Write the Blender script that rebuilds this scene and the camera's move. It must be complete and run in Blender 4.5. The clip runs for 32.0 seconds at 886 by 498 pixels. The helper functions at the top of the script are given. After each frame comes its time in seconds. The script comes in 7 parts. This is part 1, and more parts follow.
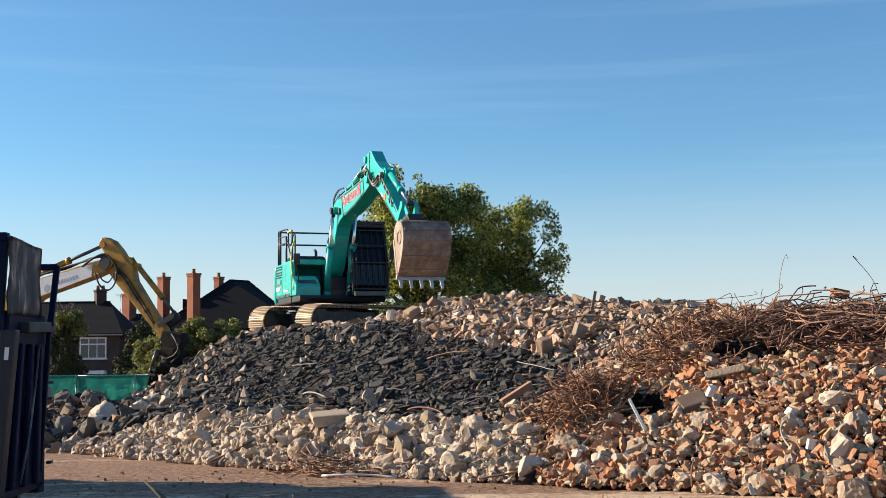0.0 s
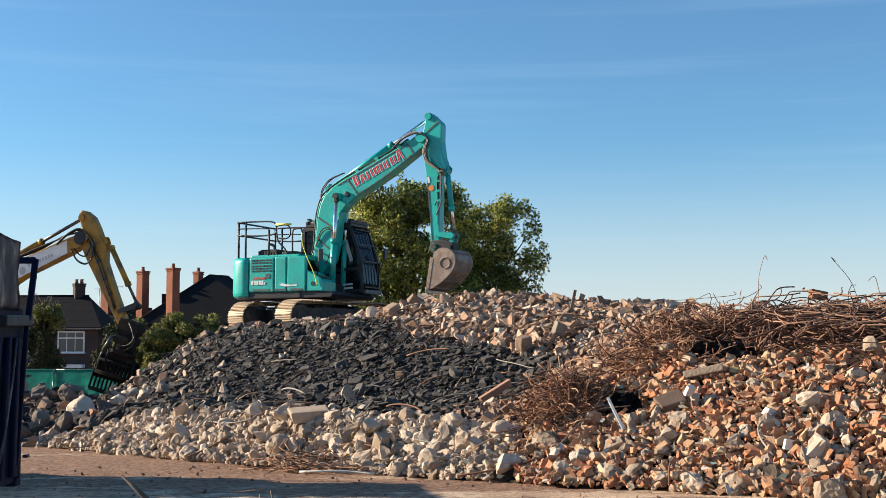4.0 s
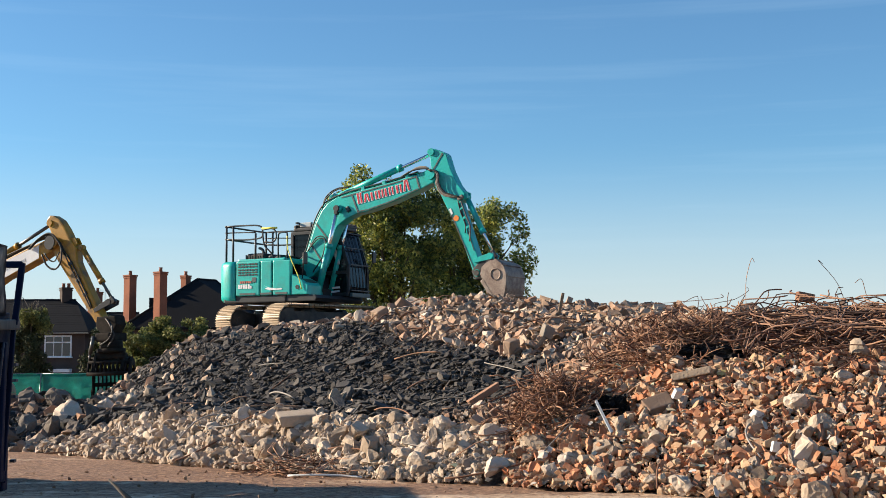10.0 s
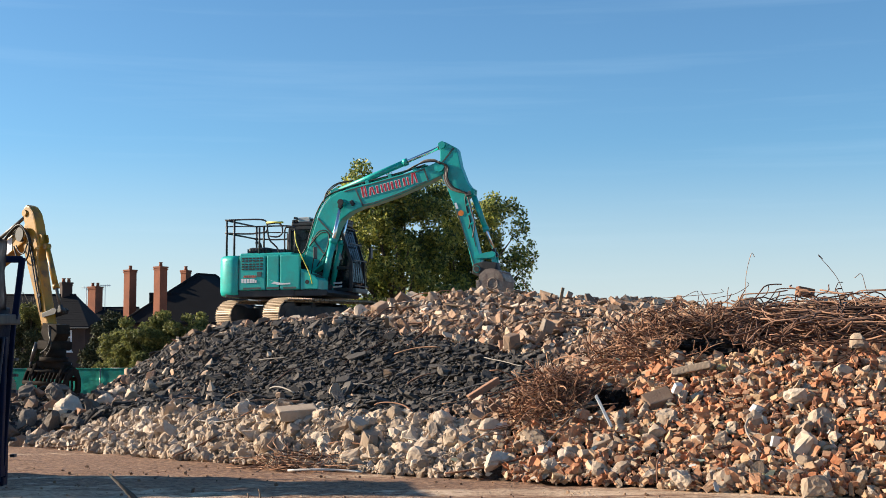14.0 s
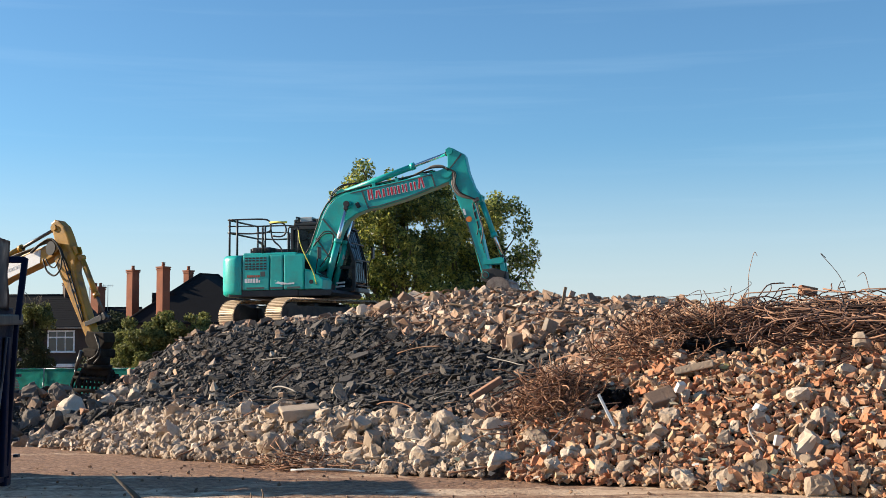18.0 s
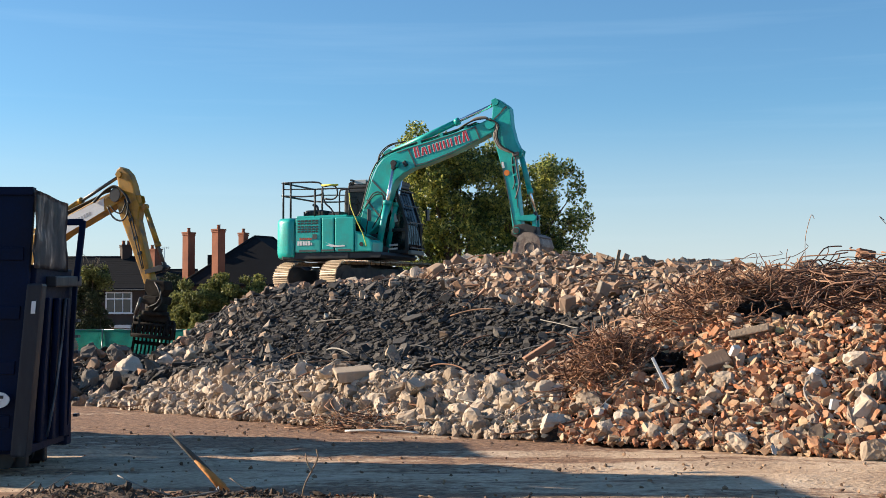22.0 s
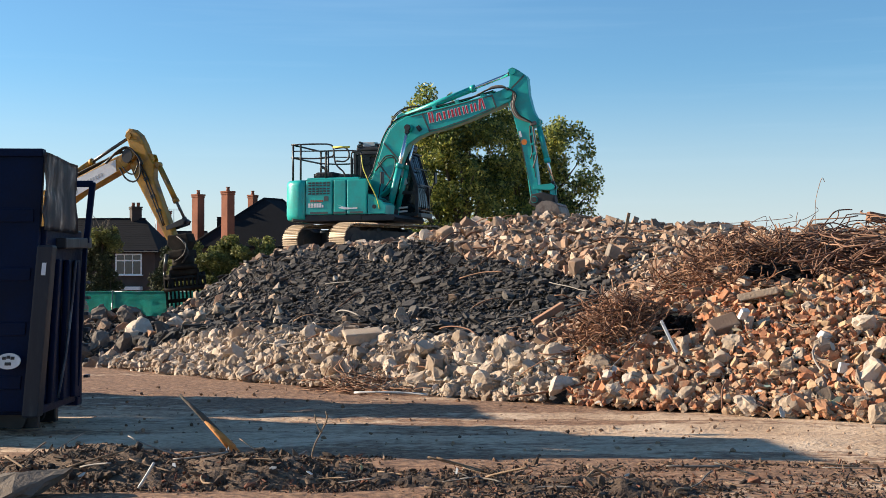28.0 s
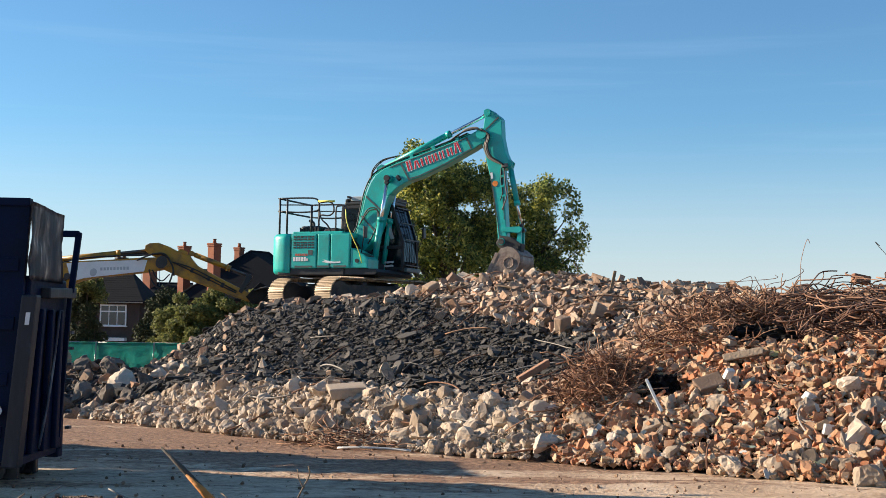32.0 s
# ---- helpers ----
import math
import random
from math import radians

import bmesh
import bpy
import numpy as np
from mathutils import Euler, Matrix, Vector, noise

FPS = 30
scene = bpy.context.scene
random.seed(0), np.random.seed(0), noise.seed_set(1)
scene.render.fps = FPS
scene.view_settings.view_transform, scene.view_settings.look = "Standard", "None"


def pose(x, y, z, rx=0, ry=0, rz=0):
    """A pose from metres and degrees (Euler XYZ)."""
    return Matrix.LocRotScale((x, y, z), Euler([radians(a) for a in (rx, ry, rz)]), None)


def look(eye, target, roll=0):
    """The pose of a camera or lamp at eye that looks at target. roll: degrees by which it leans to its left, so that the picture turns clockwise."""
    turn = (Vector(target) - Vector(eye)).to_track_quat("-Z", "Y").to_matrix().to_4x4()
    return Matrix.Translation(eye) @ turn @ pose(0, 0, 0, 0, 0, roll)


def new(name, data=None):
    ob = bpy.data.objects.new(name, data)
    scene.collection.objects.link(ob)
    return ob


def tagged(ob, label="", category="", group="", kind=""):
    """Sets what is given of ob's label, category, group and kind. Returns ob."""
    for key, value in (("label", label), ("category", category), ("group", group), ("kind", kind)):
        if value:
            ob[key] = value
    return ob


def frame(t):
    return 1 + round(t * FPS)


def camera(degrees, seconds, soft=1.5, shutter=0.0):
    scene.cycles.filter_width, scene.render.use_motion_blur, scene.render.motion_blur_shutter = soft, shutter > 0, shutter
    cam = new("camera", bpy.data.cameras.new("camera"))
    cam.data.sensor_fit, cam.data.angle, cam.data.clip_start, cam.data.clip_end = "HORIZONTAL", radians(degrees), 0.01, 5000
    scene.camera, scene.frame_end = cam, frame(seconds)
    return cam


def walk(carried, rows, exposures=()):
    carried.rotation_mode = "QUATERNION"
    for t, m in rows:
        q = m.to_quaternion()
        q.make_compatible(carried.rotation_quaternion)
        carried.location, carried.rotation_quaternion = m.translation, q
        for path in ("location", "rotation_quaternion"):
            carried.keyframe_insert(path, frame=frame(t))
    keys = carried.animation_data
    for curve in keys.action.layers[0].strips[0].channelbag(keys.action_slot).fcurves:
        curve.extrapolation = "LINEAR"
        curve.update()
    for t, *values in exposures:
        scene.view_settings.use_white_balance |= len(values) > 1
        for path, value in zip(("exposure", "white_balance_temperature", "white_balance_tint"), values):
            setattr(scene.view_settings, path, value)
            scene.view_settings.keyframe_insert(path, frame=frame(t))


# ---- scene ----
cam = camera(37.66, 32.0, 0.5)
walk(cam, [
    (0, pose(0, 0, 1.5, 94.86, 0.62, -1.43)), (0.5, pose(0, 0, 1.5, 95.03, 0.44, -1.77)),
    (1, pose(0, 0, 1.5, 94.89, 0.31, -2.01)), (1.5, pose(0, 0, 1.5, 94.79, 0.17, -2.15)),
    (2, pose(0, 0, 1.5, 94.53, 0.24, -2.27)), (2.5, pose(0, 0, 1.5, 94.54, 0.14, -2.28)),
    (3, pose(0, 0, 1.5, 94.64, 0.06, -2.28)), (3.5, pose(0, 0, 1.5, 94.68, 0.08, -2.32)),
    (5.5, pose(0, 0, 1.5, 95.08, 0.00, -2.47)), (6, pose(0, 0, 1.5, 95.16, -0.01, -2.58)),
    (6.5, pose(0, 0, 1.5, 95.11, 0.04, -2.59)), (7, pose(0, 0, 1.5, 95.12, 0.04, -2.61)),
    (7.5, pose(0, 0, 1.5, 95.16, 0.09, -2.67)), (8, pose(0, 0, 1.5, 95.21, 0.11, -2.72)),
    (8.5, pose(0, 0, 1.5, 95.19, 0.15, -2.77)), (9, pose(0, 0, 1.5, 95.06, 0.20, -2.83)),
    (9.5, pose(0, 0, 1.5, 94.90, 0.15, -2.84)), (10, pose(0, 0, 1.5, 94.88, 0.24, -2.86)),
    (10.5, pose(0, 0, 1.5, 94.95, 0.21, -2.84)), (11, pose(0, 0, 1.5, 95.07, 0.18, -2.83)),
    (11.5, pose(0, 0, 1.5, 95.14, 0.25, -2.91)), (12, pose(0, 0, 1.5, 95.11, 0.24, -2.92)),
    (12.5, pose(0, 0, 1.5, 94.95, 0.25, -2.93)), (13, pose(0, 0, 1.5, 94.68, 0.26, -2.91)),
    (13.5, pose(0, 0, 1.5, 94.66, 0.26, -2.87)), (14, pose(0, 0, 1.5, 94.65, 0.24, -2.86)),
    (14.5, pose(0, 0, 1.5, 94.72, 0.24, -2.86)), (16.5, pose(0, 0, 1.5, 94.47, 0.38, -2.86)),
    (17, pose(0, 0, 1.5, 94.52, 0.32, -2.83)), (17.5, pose(0, 0, 1.5, 94.60, 0.30, -2.83)),
    (18, pose(0, 0, 1.5, 94.63, 0.34, -2.74)), (18.5, pose(0, 0, 1.5, 94.45, 0.29, -2.52)),
    (19, pose(0, 0, 1.5, 94.04, 0.20, -1.62)), (19.5, pose(0, 0, 1.5, 93.58, 0.16, -0.74)),
    (20, pose(0, 0, 1.5, 93.29, 0.11, -0.45)), (20.5, pose(0, 0, 1.5, 93.20, 0.07, -0.49)),
    (21, pose(0, 0, 1.5, 93.16, 0.17, -0.47)), (21.5, pose(0, 0, 1.5, 93.08, 0.18, -0.33)),
    (22, pose(0, 0, 1.5, 92.99, 0.14, -0.40)), (22.5, pose(0, 0, 1.5, 92.88, 0.13, -0.41)),
    (23, pose(0, 0, 1.5, 92.87, 0.17, -0.47)), (23.5, pose(0, 0, 1.5, 92.76, 0.20, -0.48)),
    (24, pose(0, 0, 1.5, 92.68, 0.23, -0.52)), (24.5, pose(0, 0, 1.5, 92.68, 0.24, -0.59)),
    (25, pose(0, 0, 1.5, 92.57, 0.26, -0.53)), (25.5, pose(0, 0, 1.5, 92.53, 0.33, -0.41)),
    (27.5, pose(0, 0, 1.5, 91.74, -0.06, -0.10)), (28, pose(0, 0, 1.5, 91.34, -0.00, 0.00)),
    (28.5, pose(0, 0, 1.5, 91.96, -0.06, 1.07)), (29, pose(0, 0, 1.5, 92.27, -0.02, 0.69)),
    (29.5, pose(0, 0, 1.5, 93.15, -0.04, 0.19)), (30, pose(0, 0, 1.5, 93.34, -0.07, -0.02)),
    (30.5, pose(0, 0, 1.5, 93.34, -0.10, -0.21)), (31, pose(0, 0, 1.5, 94.11, -0.26, -0.47)),
    (31.5, pose(0, 0, 1.5, 93.84, -0.70, -0.57)), (32, pose(0, 0, 1.5, 93.79, -0.82, -0.64)),
])

# ---- world and sun: low morning sun from the left, a little behind the heap ----
SUN_EL, SUN_AZ = radians(20.8), radians(-76.5)
SUN_DIR = Vector((math.sin(SUN_AZ) * math.cos(SUN_EL), math.cos(SUN_AZ) * math.cos(SUN_EL), math.sin(SUN_EL)))
world = bpy.data.worlds.new("sky")
scene.world = world
world.use_nodes = True
wn, wl = world.node_tree.nodes, world.node_tree.links
wn.clear()
sky = wn.new("ShaderNodeTexSky")
sky.sky_type, sky.sun_disc = "NISHITA", False
sky.sun_elevation, sky.sun_rotation = SUN_EL, SUN_AZ
sky.altitude, sky.air_density, sky.dust_density, sky.ozone_density = 60, 1.0, 0.12, 4.6
# thin high cirrus, drawn out in streaks
tc, mp = wn.new("ShaderNodeTexCoord"), wn.new("ShaderNodeMapping")
mp.inputs["Scale"].default_value = (1.2, 1.2, 26.0)
mp.inputs["Rotation"].default_value = (0.0, 0.05, 0.0)
cir = wn.new("ShaderNodeTexNoise")
cir.inputs["Scale"].default_value, cir.inputs["Detail"].default_value, cir.inputs["Roughness"].default_value = 1.7, 5.0, 0.55
cr = wn.new("ShaderNodeMapRange")
cr.inputs["From Min"].default_value, cr.inputs["From Max"].default_value = 0.52, 0.80
cr.inputs["To Min"].default_value, cr.inputs["To Max"].default_value = 0.0, 0.10
mixw = wn.new("ShaderNodeMix")
mixw.data_type = "RGBA"
mixw.inputs["B"].default_value = (5.5, 7.2, 8.4, 1)
bg, wo = wn.new("ShaderNodeBackground"), wn.new("ShaderNodeOutputWorld")
bg.inputs["Strength"].default_value = 0.079
wl.new(tc.outputs["Generated"], mp.inputs["Vector"])
wl.new(mp.outputs["Vector"], cir.inputs["Vector"])
wl.new(cir.outputs["Fac"], cr.inputs["Value"])
wl.new(cr.outputs["Result"], mixw.inputs["Factor"])
tint = wn.new("ShaderNodeMix")
tint.data_type, tint.blend_type = "RGBA", "MULTIPLY"
tint.inputs["Factor"].default_value, tint.inputs["B"].default_value = 1.0, (0.80, 1.0, 1.03, 1)
wl.new(sky.outputs["Color"], tint.inputs["A"])
wl.new(tint.outputs["Result"], mixw.inputs["A"])
# pale haze low over the horizon
sx, hz, mixh = wn.new("ShaderNodeSeparateXYZ"), wn.new("ShaderNodeMapRange"), wn.new("ShaderNodeMix")
hz.interpolation_type = "SMOOTHSTEP"
hz.inputs["From Min"].default_value, hz.inputs["From Max"].default_value = 0.0, 0.17
hz.inputs["To Min"].default_value, hz.inputs["To Max"].default_value = 0.72, 0.0
mixh.data_type = "RGBA"
mixh.inputs["B"].default_value = (4.95, 5.08, 5.35, 1)
wl.new(tc.outputs["Generated"], sx.inputs["Vector"])
wl.new(sx.outputs["Z"], hz.inputs["Value"])
wl.new(hz.outputs["Result"], mixh.inputs["Factor"])
wl.new(mixw.outputs["Result"], mixh.inputs["A"])
wl.new(mixh.outputs["Result"], bg.inputs["Color"])
wl.new(bg.outputs["Background"], wo.inputs["Surface"])
sun_data = bpy.data.lights.new("sun", "SUN")
sun_data.energy, sun_data.angle, sun_data.color = 5.0, radians(0.6), (1.0, 0.85, 0.66)
sun = new("sun", sun_data)
sun.matrix_world = look(SUN_DIR * 60, (0, 0, 0))
scene.view_settings.exposure = 0.95

# ---- materials ----
RAMP = "ShaderNodeValToRGB"


def ramp_of(nt, stops):
    r = nt.nodes.new(RAMP)
    while len(r.color_ramp.elements) < len(stops):
        r.color_ramp.elements.new(0.5)
    for e, (p, c) in zip(r.color_ramp.elements, stops):
        e.position, e.color = p, (*c, 1)
    return r


def mat(name, stops, rough=0.8, metal=0.0, scale=3.0, fine=40.0, bump=0.3, bump_scale=None, pieces=0.0, dirt=None, dirt_amount=0.5,
        dirt_scale=2.0, spec=0.5, stretch=None, coat=0.0, coords="Object", bump_dist=0.02):
    """A surface whose colour wanders through stops by coarse and fine noise; pieces: how much each piece differs; dirt: a second colour in patches."""
    m = bpy.data.materials.new(name)
    m.use_nodes = True
    nt = m.node_tree
    N, L = nt.nodes, nt.links
    p = N["Principled BSDF"]
    t = N.new("ShaderNodeTexCoord")
    src = t.outputs[coords]
    if stretch:
        mpn = N.new("ShaderNodeMapping")
        mpn.inputs["Scale"].default_value = stretch
        L.new(src, mpn.inputs["Vector"])
        src = mpn.outputs["Vector"]
    n1, n2 = N.new("ShaderNodeTexNoise"), N.new("ShaderNodeTexNoise")
    for n, s, d in ((n1, scale, 4), (n2, fine, 5)):
        n.inputs["Scale"].default_value, n.inputs["Detail"].default_value = s, d
        L.new(src, n.inputs["Vector"])
    mixv = N.new("ShaderNodeMath")
    mixv.operation = "MULTIPLY_ADD"
    mixv.inputs[1].default_value = 0.55
    L.new(n1.outputs["Fac"], mixv.inputs[0])
    sc = N.new("ShaderNodeMath")
    sc.operation = "MULTIPLY"
    sc.inputs[1].default_value = 0.45
    L.new(n2.outputs["Fac"], sc.inputs[0])
    L.new(sc.outputs[0], mixv.inputs[2])
    value = mixv.outputs[0]
    if pieces:
        oi, ge = N.new("ShaderNodeObjectInfo"), N.new("ShaderNodeNewGeometry")
        ad, fr = N.new("ShaderNodeMath"), N.new("ShaderNodeMath")
        fr.operation = "FRACT"
        L.new(oi.outputs["Random"], ad.inputs[0])
        L.new(ge.outputs["Random Per Island"], ad.inputs[1])
        L.new(ad.outputs[0], fr.inputs[0])
        mx = N.new("ShaderNodeMix")
        mx.inputs["Factor"].default_value = pieces
        L.new(value, mx.inputs["A"])
        L.new(fr.outputs[0], mx.inputs["B"])
        value = mx.outputs["Result"]
    r = ramp_of(nt, stops)
    L.new(value, r.inputs["Fac"])
    col = r.outputs["Color"]
    if dirt:
        n3, mr, mc = N.new("ShaderNodeTexNoise"), N.new("ShaderNodeMapRange"), N.new("ShaderNodeMix")
        n3.inputs["Scale"].default_value, n3.inputs["Detail"].default_value = dirt_scale, 7
        n3.inputs["Roughness"].default_value = 0.62
        mr.inputs["From Min"].default_value, mr.inputs["From Max"].default_value = 0.45, 0.68
        mr.inputs["To Max"].default_value = dirt_amount
        mc.data_type = "RGBA"
        mc.inputs["B"].default_value = (*dirt, 1)
        L.new(src, n3.inputs["Vector"])
        L.new(n3.outputs["Fac"], mr.inputs["Value"])
        L.new(mr.outputs["Result"], mc.inputs["Factor"])
        L.new(col, mc.inputs["A"])
        col = mc.outputs["Result"]
    L.new(col, p.inputs["Base Color"])
    rr = N.new("ShaderNodeMapRange")
    rr.inputs["To Min"].default_value, rr.inputs["To Max"].default_value = max(0.04, rough - 0.12), min(1.0, rough + 0.12)
    L.new(n2.outputs["Fac"], rr.inputs["Value"])
    L.new(rr.outputs["Result"], p.inputs["Roughness"])
    p.inputs["Metallic"].default_value = metal
    p.inputs["Specular IOR Level"].default_value = spec
    p.inputs["Coat Weight"].default_value = coat
    if bump:
        b, n4 = N.new("ShaderNodeBump"), N.new("ShaderNodeTexNoise")
        n4.inputs["Scale"].default_value, n4.inputs["Detail"].default_value = bump_scale or fine, 6
        L.new(src, n4.inputs["Vector"])
        b.inputs["Strength"].default_value, b.inputs["Distance"].default_value = bump, bump_dist
        L.new(n4.outputs["Fac"], b.inputs["Height"])
        L.new(b.outputs["Normal"], p.inputs["Normal"])
    return m


def plain(name, c, rough=0.5, metal=0.0, spread=0.15, **kw):
    lo = tuple(x * (1 - spread) for x in c)
    hi = tuple(min(1, x * (1 + spread)) for x in c)
    return mat(name, [(0.3, lo), (0.7, hi)], rough, metal, **kw)


M_TEAL = plain("teal_paint", (0.005, 0.44, 0.385), 0.36, 0.0, 0.12, scale=1.5, fine=30, bump=0.05, dirt=(0.07, 0.14, 0.12), dirt_amount=0.38, dirt_scale=2.6, coat=0.15)
M_DARKTEAL = plain("dark_grey_green_paint", (0.05, 0.075, 0.075), 0.5, scale=2, bump=0.1, dirt=(0.16, 0.14, 0.11), dirt_amount=0.4)
M_BLACK = plain("black_painted_steel", (0.012, 0.013, 0.016), 0.45, 0.0, 0.3, scale=4, bump=0.1, dirt=(0.07, 0.06, 0.05), dirt_amount=0.35)
M_GLASS_DARK = plain("dark_cab_glass", (0.006, 0.008, 0.010), 0.12, 0.0, 0.2, bump=0.0, spec=0.25, coat=0.1)
M_RUBBER = plain("black_hose_rubber", (0.015, 0.015, 0.015), 0.55, bump=0.1)
# Black for the sheets that stand in for shade in the hollows.
M_SHADESHEET = plain("black_shade_sheet", (0.017, 0.016, 0.017), 0.6, 0.0, 0.3, scale=3, bump=0.4, bump_scale=9, spec=0.3, dirt=(0.05, 0.04, 0.03), dirt_amount=0.3)
M_GRAB = plain("dark_muddy_grab_steel", (0.018, 0.015, 0.013), 0.85, 0.0, 0.3, scale=4, bump=0.3, spec=0.15, dirt=(0.055, 0.042, 0.03), dirt_amount=0.5)
M_DULLROD = plain("dull_oily_rod", (0.10, 0.095, 0.09), 0.4, 0.6, 0.2, bump=0.0)
M_CHROME = plain("chromed_rod", (0.75, 0.75, 0.74), 0.16, 1.0, 0.05, bump=0.0)
M_TRACK = mat("worn_track_steel", [(0.25, (0.20, 0.155, 0.11)), (0.5, (0.42, 0.33, 0.235)), (0.8, (0.55, 0.46, 0.35))], 0.62, 0.35, scale=5, fine=60, bump=0.35, dirt=(0.30, 0.22, 0.14), dirt_amount=0.7)
M_TRACKSIDE = plain("black_dusty_track_frame", (0.02, 0.022, 0.024), 0.7, scale=4, bump=0.3, dirt=(0.13, 0.105, 0.08), dirt_amount=0.5)
M_BUCKET = mat("rusty_worn_bucket_steel", [(0.3, (0.11, 0.072, 0.056)), (0.5, (0.22, 0.155, 0.122)), (0.75, (0.38, 0.295, 0.235))], 0.6, 0.3, scale=3, fine=35, bump=0.35, dirt=(0.46, 0.38, 0.30), dirt_amount=0.6, dirt_scale=4)
M_TOOTH = mat("bright_worn_tooth_steel", [(0.3, (0.35, 0.32, 0.28)), (0.7, (0.6, 0.57, 0.52))], 0.4, 0.7, scale=6, bump=0.2)
M_HITCHRED = plain("scuffed_red_paint", (0.45, 0.10, 0.06), 0.55, scale=6, bump=0.2, dirt=(0.12, 0.08, 0.06), dirt_amount=0.7, dirt_scale=9)
M_ORANGE = plain("orange_sticker", (0.75, 0.22, 0.03), 0.5, bump=0.0)
M_YELLOWHOSE = plain("yellow_webbing", (0.80, 0.72, 0.10), 0.6, bump=0.05)
M_RED = plain("red_lettering_vinyl", (0.55, 0.02, 0.035), 0.4, bump=0.0, spread=0.08)
M_WHITE = plain("white_vinyl", (0.75, 0.76, 0.76), 0.45, bump=0.0, spread=0.06, dirt=(0.45, 0.43, 0.4), dirt_amount=0.3)
M_GREYVINYL = plain("grey_vinyl", (0.42, 0.44, 0.45), 0.5, bump=0.0)
M_YELLOW = plain("worn_yellow_paint", (0.43, 0.21, 0.012), 0.45, scale=2, bump=0.08, dirt=(0.07, 0.05, 0.03), dirt_amount=0.8, dirt_scale=2.4)
M_SKIP = plain("dark_blue_skip_paint", (0.0016, 0.009, 0.036), 0.5, 0.0, 0.3, spec=0.12, scale=2, bump=0.12, bump_scale=14, dirt=(0.006, 0.008, 0.016), dirt_amount=0.6, dirt_scale=1.6)
M_SKIPWORN = mat("scraped_bare_skip_steel", [(0.40, (0.012, 0.017, 0.034)), (0.49, (0.030, 0.036, 0.052)), (0.56, (0.12, 0.125, 0.14)), (0.66, (0.38, 0.38, 0.39))], 0.5, 0.1, scale=3.2, fine=11, bump=0.3, bump_scale=7, stretch=(1, 1, 0.45), dirt=(0.03, 0.025, 0.025), dirt_amount=0.5, dirt_scale=3)
M_SKIPPOST = mat("scuffed_dark_skip_steel", [(0.4, (0.007, 0.009, 0.017)), (0.56, (0.018, 0.019, 0.025)), (0.70, (0.07, 0.07, 0.075))], 0.5, 0.1, scale=2.5, fine=16, bump=0.3, bump_scale=7, stretch=(1, 1, 0.25), dirt=(0.02, 0.02, 0.025), dirt_amount=0.5, dirt_scale=3)
M_CONCRETE = mat("pale_broken_concrete", [(0.15, (0.225, 0.165, 0.118)), (0.5, (0.46, 0.355, 0.26)), (0.85, (0.63, 0.52, 0.41))], 0.93, scale=5, fine=45, bump=0.6, bump_scale=28, pieces=0.66, dirt=(0.27, 0.20, 0.135), dirt_amount=0.6, dirt_scale=3.5)
M_ASPHALT = mat("dark_broken_asphalt", [(0.1, (0.017, 0.015, 0.014)), (0.45, (0.044, 0.039, 0.036)), (0.75, (0.080, 0.070, 0.063)), (0.9, (0.15, 0.124, 0.098)), (0.97, (0.26, 0.20, 0.147))], 0.9, scale=6, fine=70, bump=0.5, bump_scale=60, pieces=0.6, dirt=(0.11, 0.09, 0.072), dirt_amount=0.2, dirt_scale=5)
M_HARDCORE = mat("mixed_beige_hardcore", [(0.08, (0.10, 0.066, 0.05)), (0.3, (0.24, 0.155, 0.105)), (0.5, (0.43, 0.295, 0.20)), (0.60, (0.35, 0.18, 0.105)), (0.72, (0.53, 0.40, 0.285)), (0.96, (0.70, 0.58, 0.46))], 0.92, scale=5, fine=45, bump=0.5, bump_scale=28, pieces=0.75, dirt=(0.30, 0.22, 0.15), dirt_amount=0.4, dirt_scale=3.5)
M_BRICKS = mat("broken_red_brick", [(0.04, (0.10, 0.050, 0.034)), (0.2, (0.27, 0.105, 0.052)), (0.34, (0.50, 0.185, 0.078)), (0.46, (0.34, 0.195, 0.11)), (0.58, (0.54, 0.365, 0.21)), (0.70, (0.42, 0.175, 0.082)), (0.84, (0.50, 0.37, 0.24)), (0.97, (0.68, 0.56, 0.43))], 0.92, scale=6, fine=60, bump=0.45, bump_scale=35, pieces=0.75, dirt=(0.48, 0.37, 0.24), dirt_amount=0.4, dirt_scale=6)
# Rubble soil, its colour darkened to deepen the shade in the gaps.
M_GAPSOIL = mat("rubble_soil_gap_shade", [(0.35, (0.016, 0.010, 0.007)), (0.5, (0.045, 0.029, 0.019)), (0.66, (0.12, 0.082, 0.054))], 0.98, scale=2, fine=30, bump=0.8, bump_scale=16, bump_dist=0.06)
M_EARTH = mat("dark_brown_earth", [(0.3, (0.020, 0.013, 0.009)), (0.5, (0.062, 0.038, 0.024)), (0.7, (0.17, 0.108, 0.066))], 0.97, scale=5, fine=40, bump=0.8, bump_scale=30, bump_dist=0.03, pieces=0.3)
M_CLOD = mat("brown_mud_clods", [(0.2, (0.12, 0.065, 0.038)), (0.5, (0.24, 0.14, 0.083)), (0.8, (0.42, 0.28, 0.175))], 0.96, scale=8, fine=60, bump=0.5, pieces=0.6)
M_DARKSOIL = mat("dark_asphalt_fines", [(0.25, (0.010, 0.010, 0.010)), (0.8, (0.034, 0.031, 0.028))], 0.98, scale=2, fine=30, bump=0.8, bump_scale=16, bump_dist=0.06)
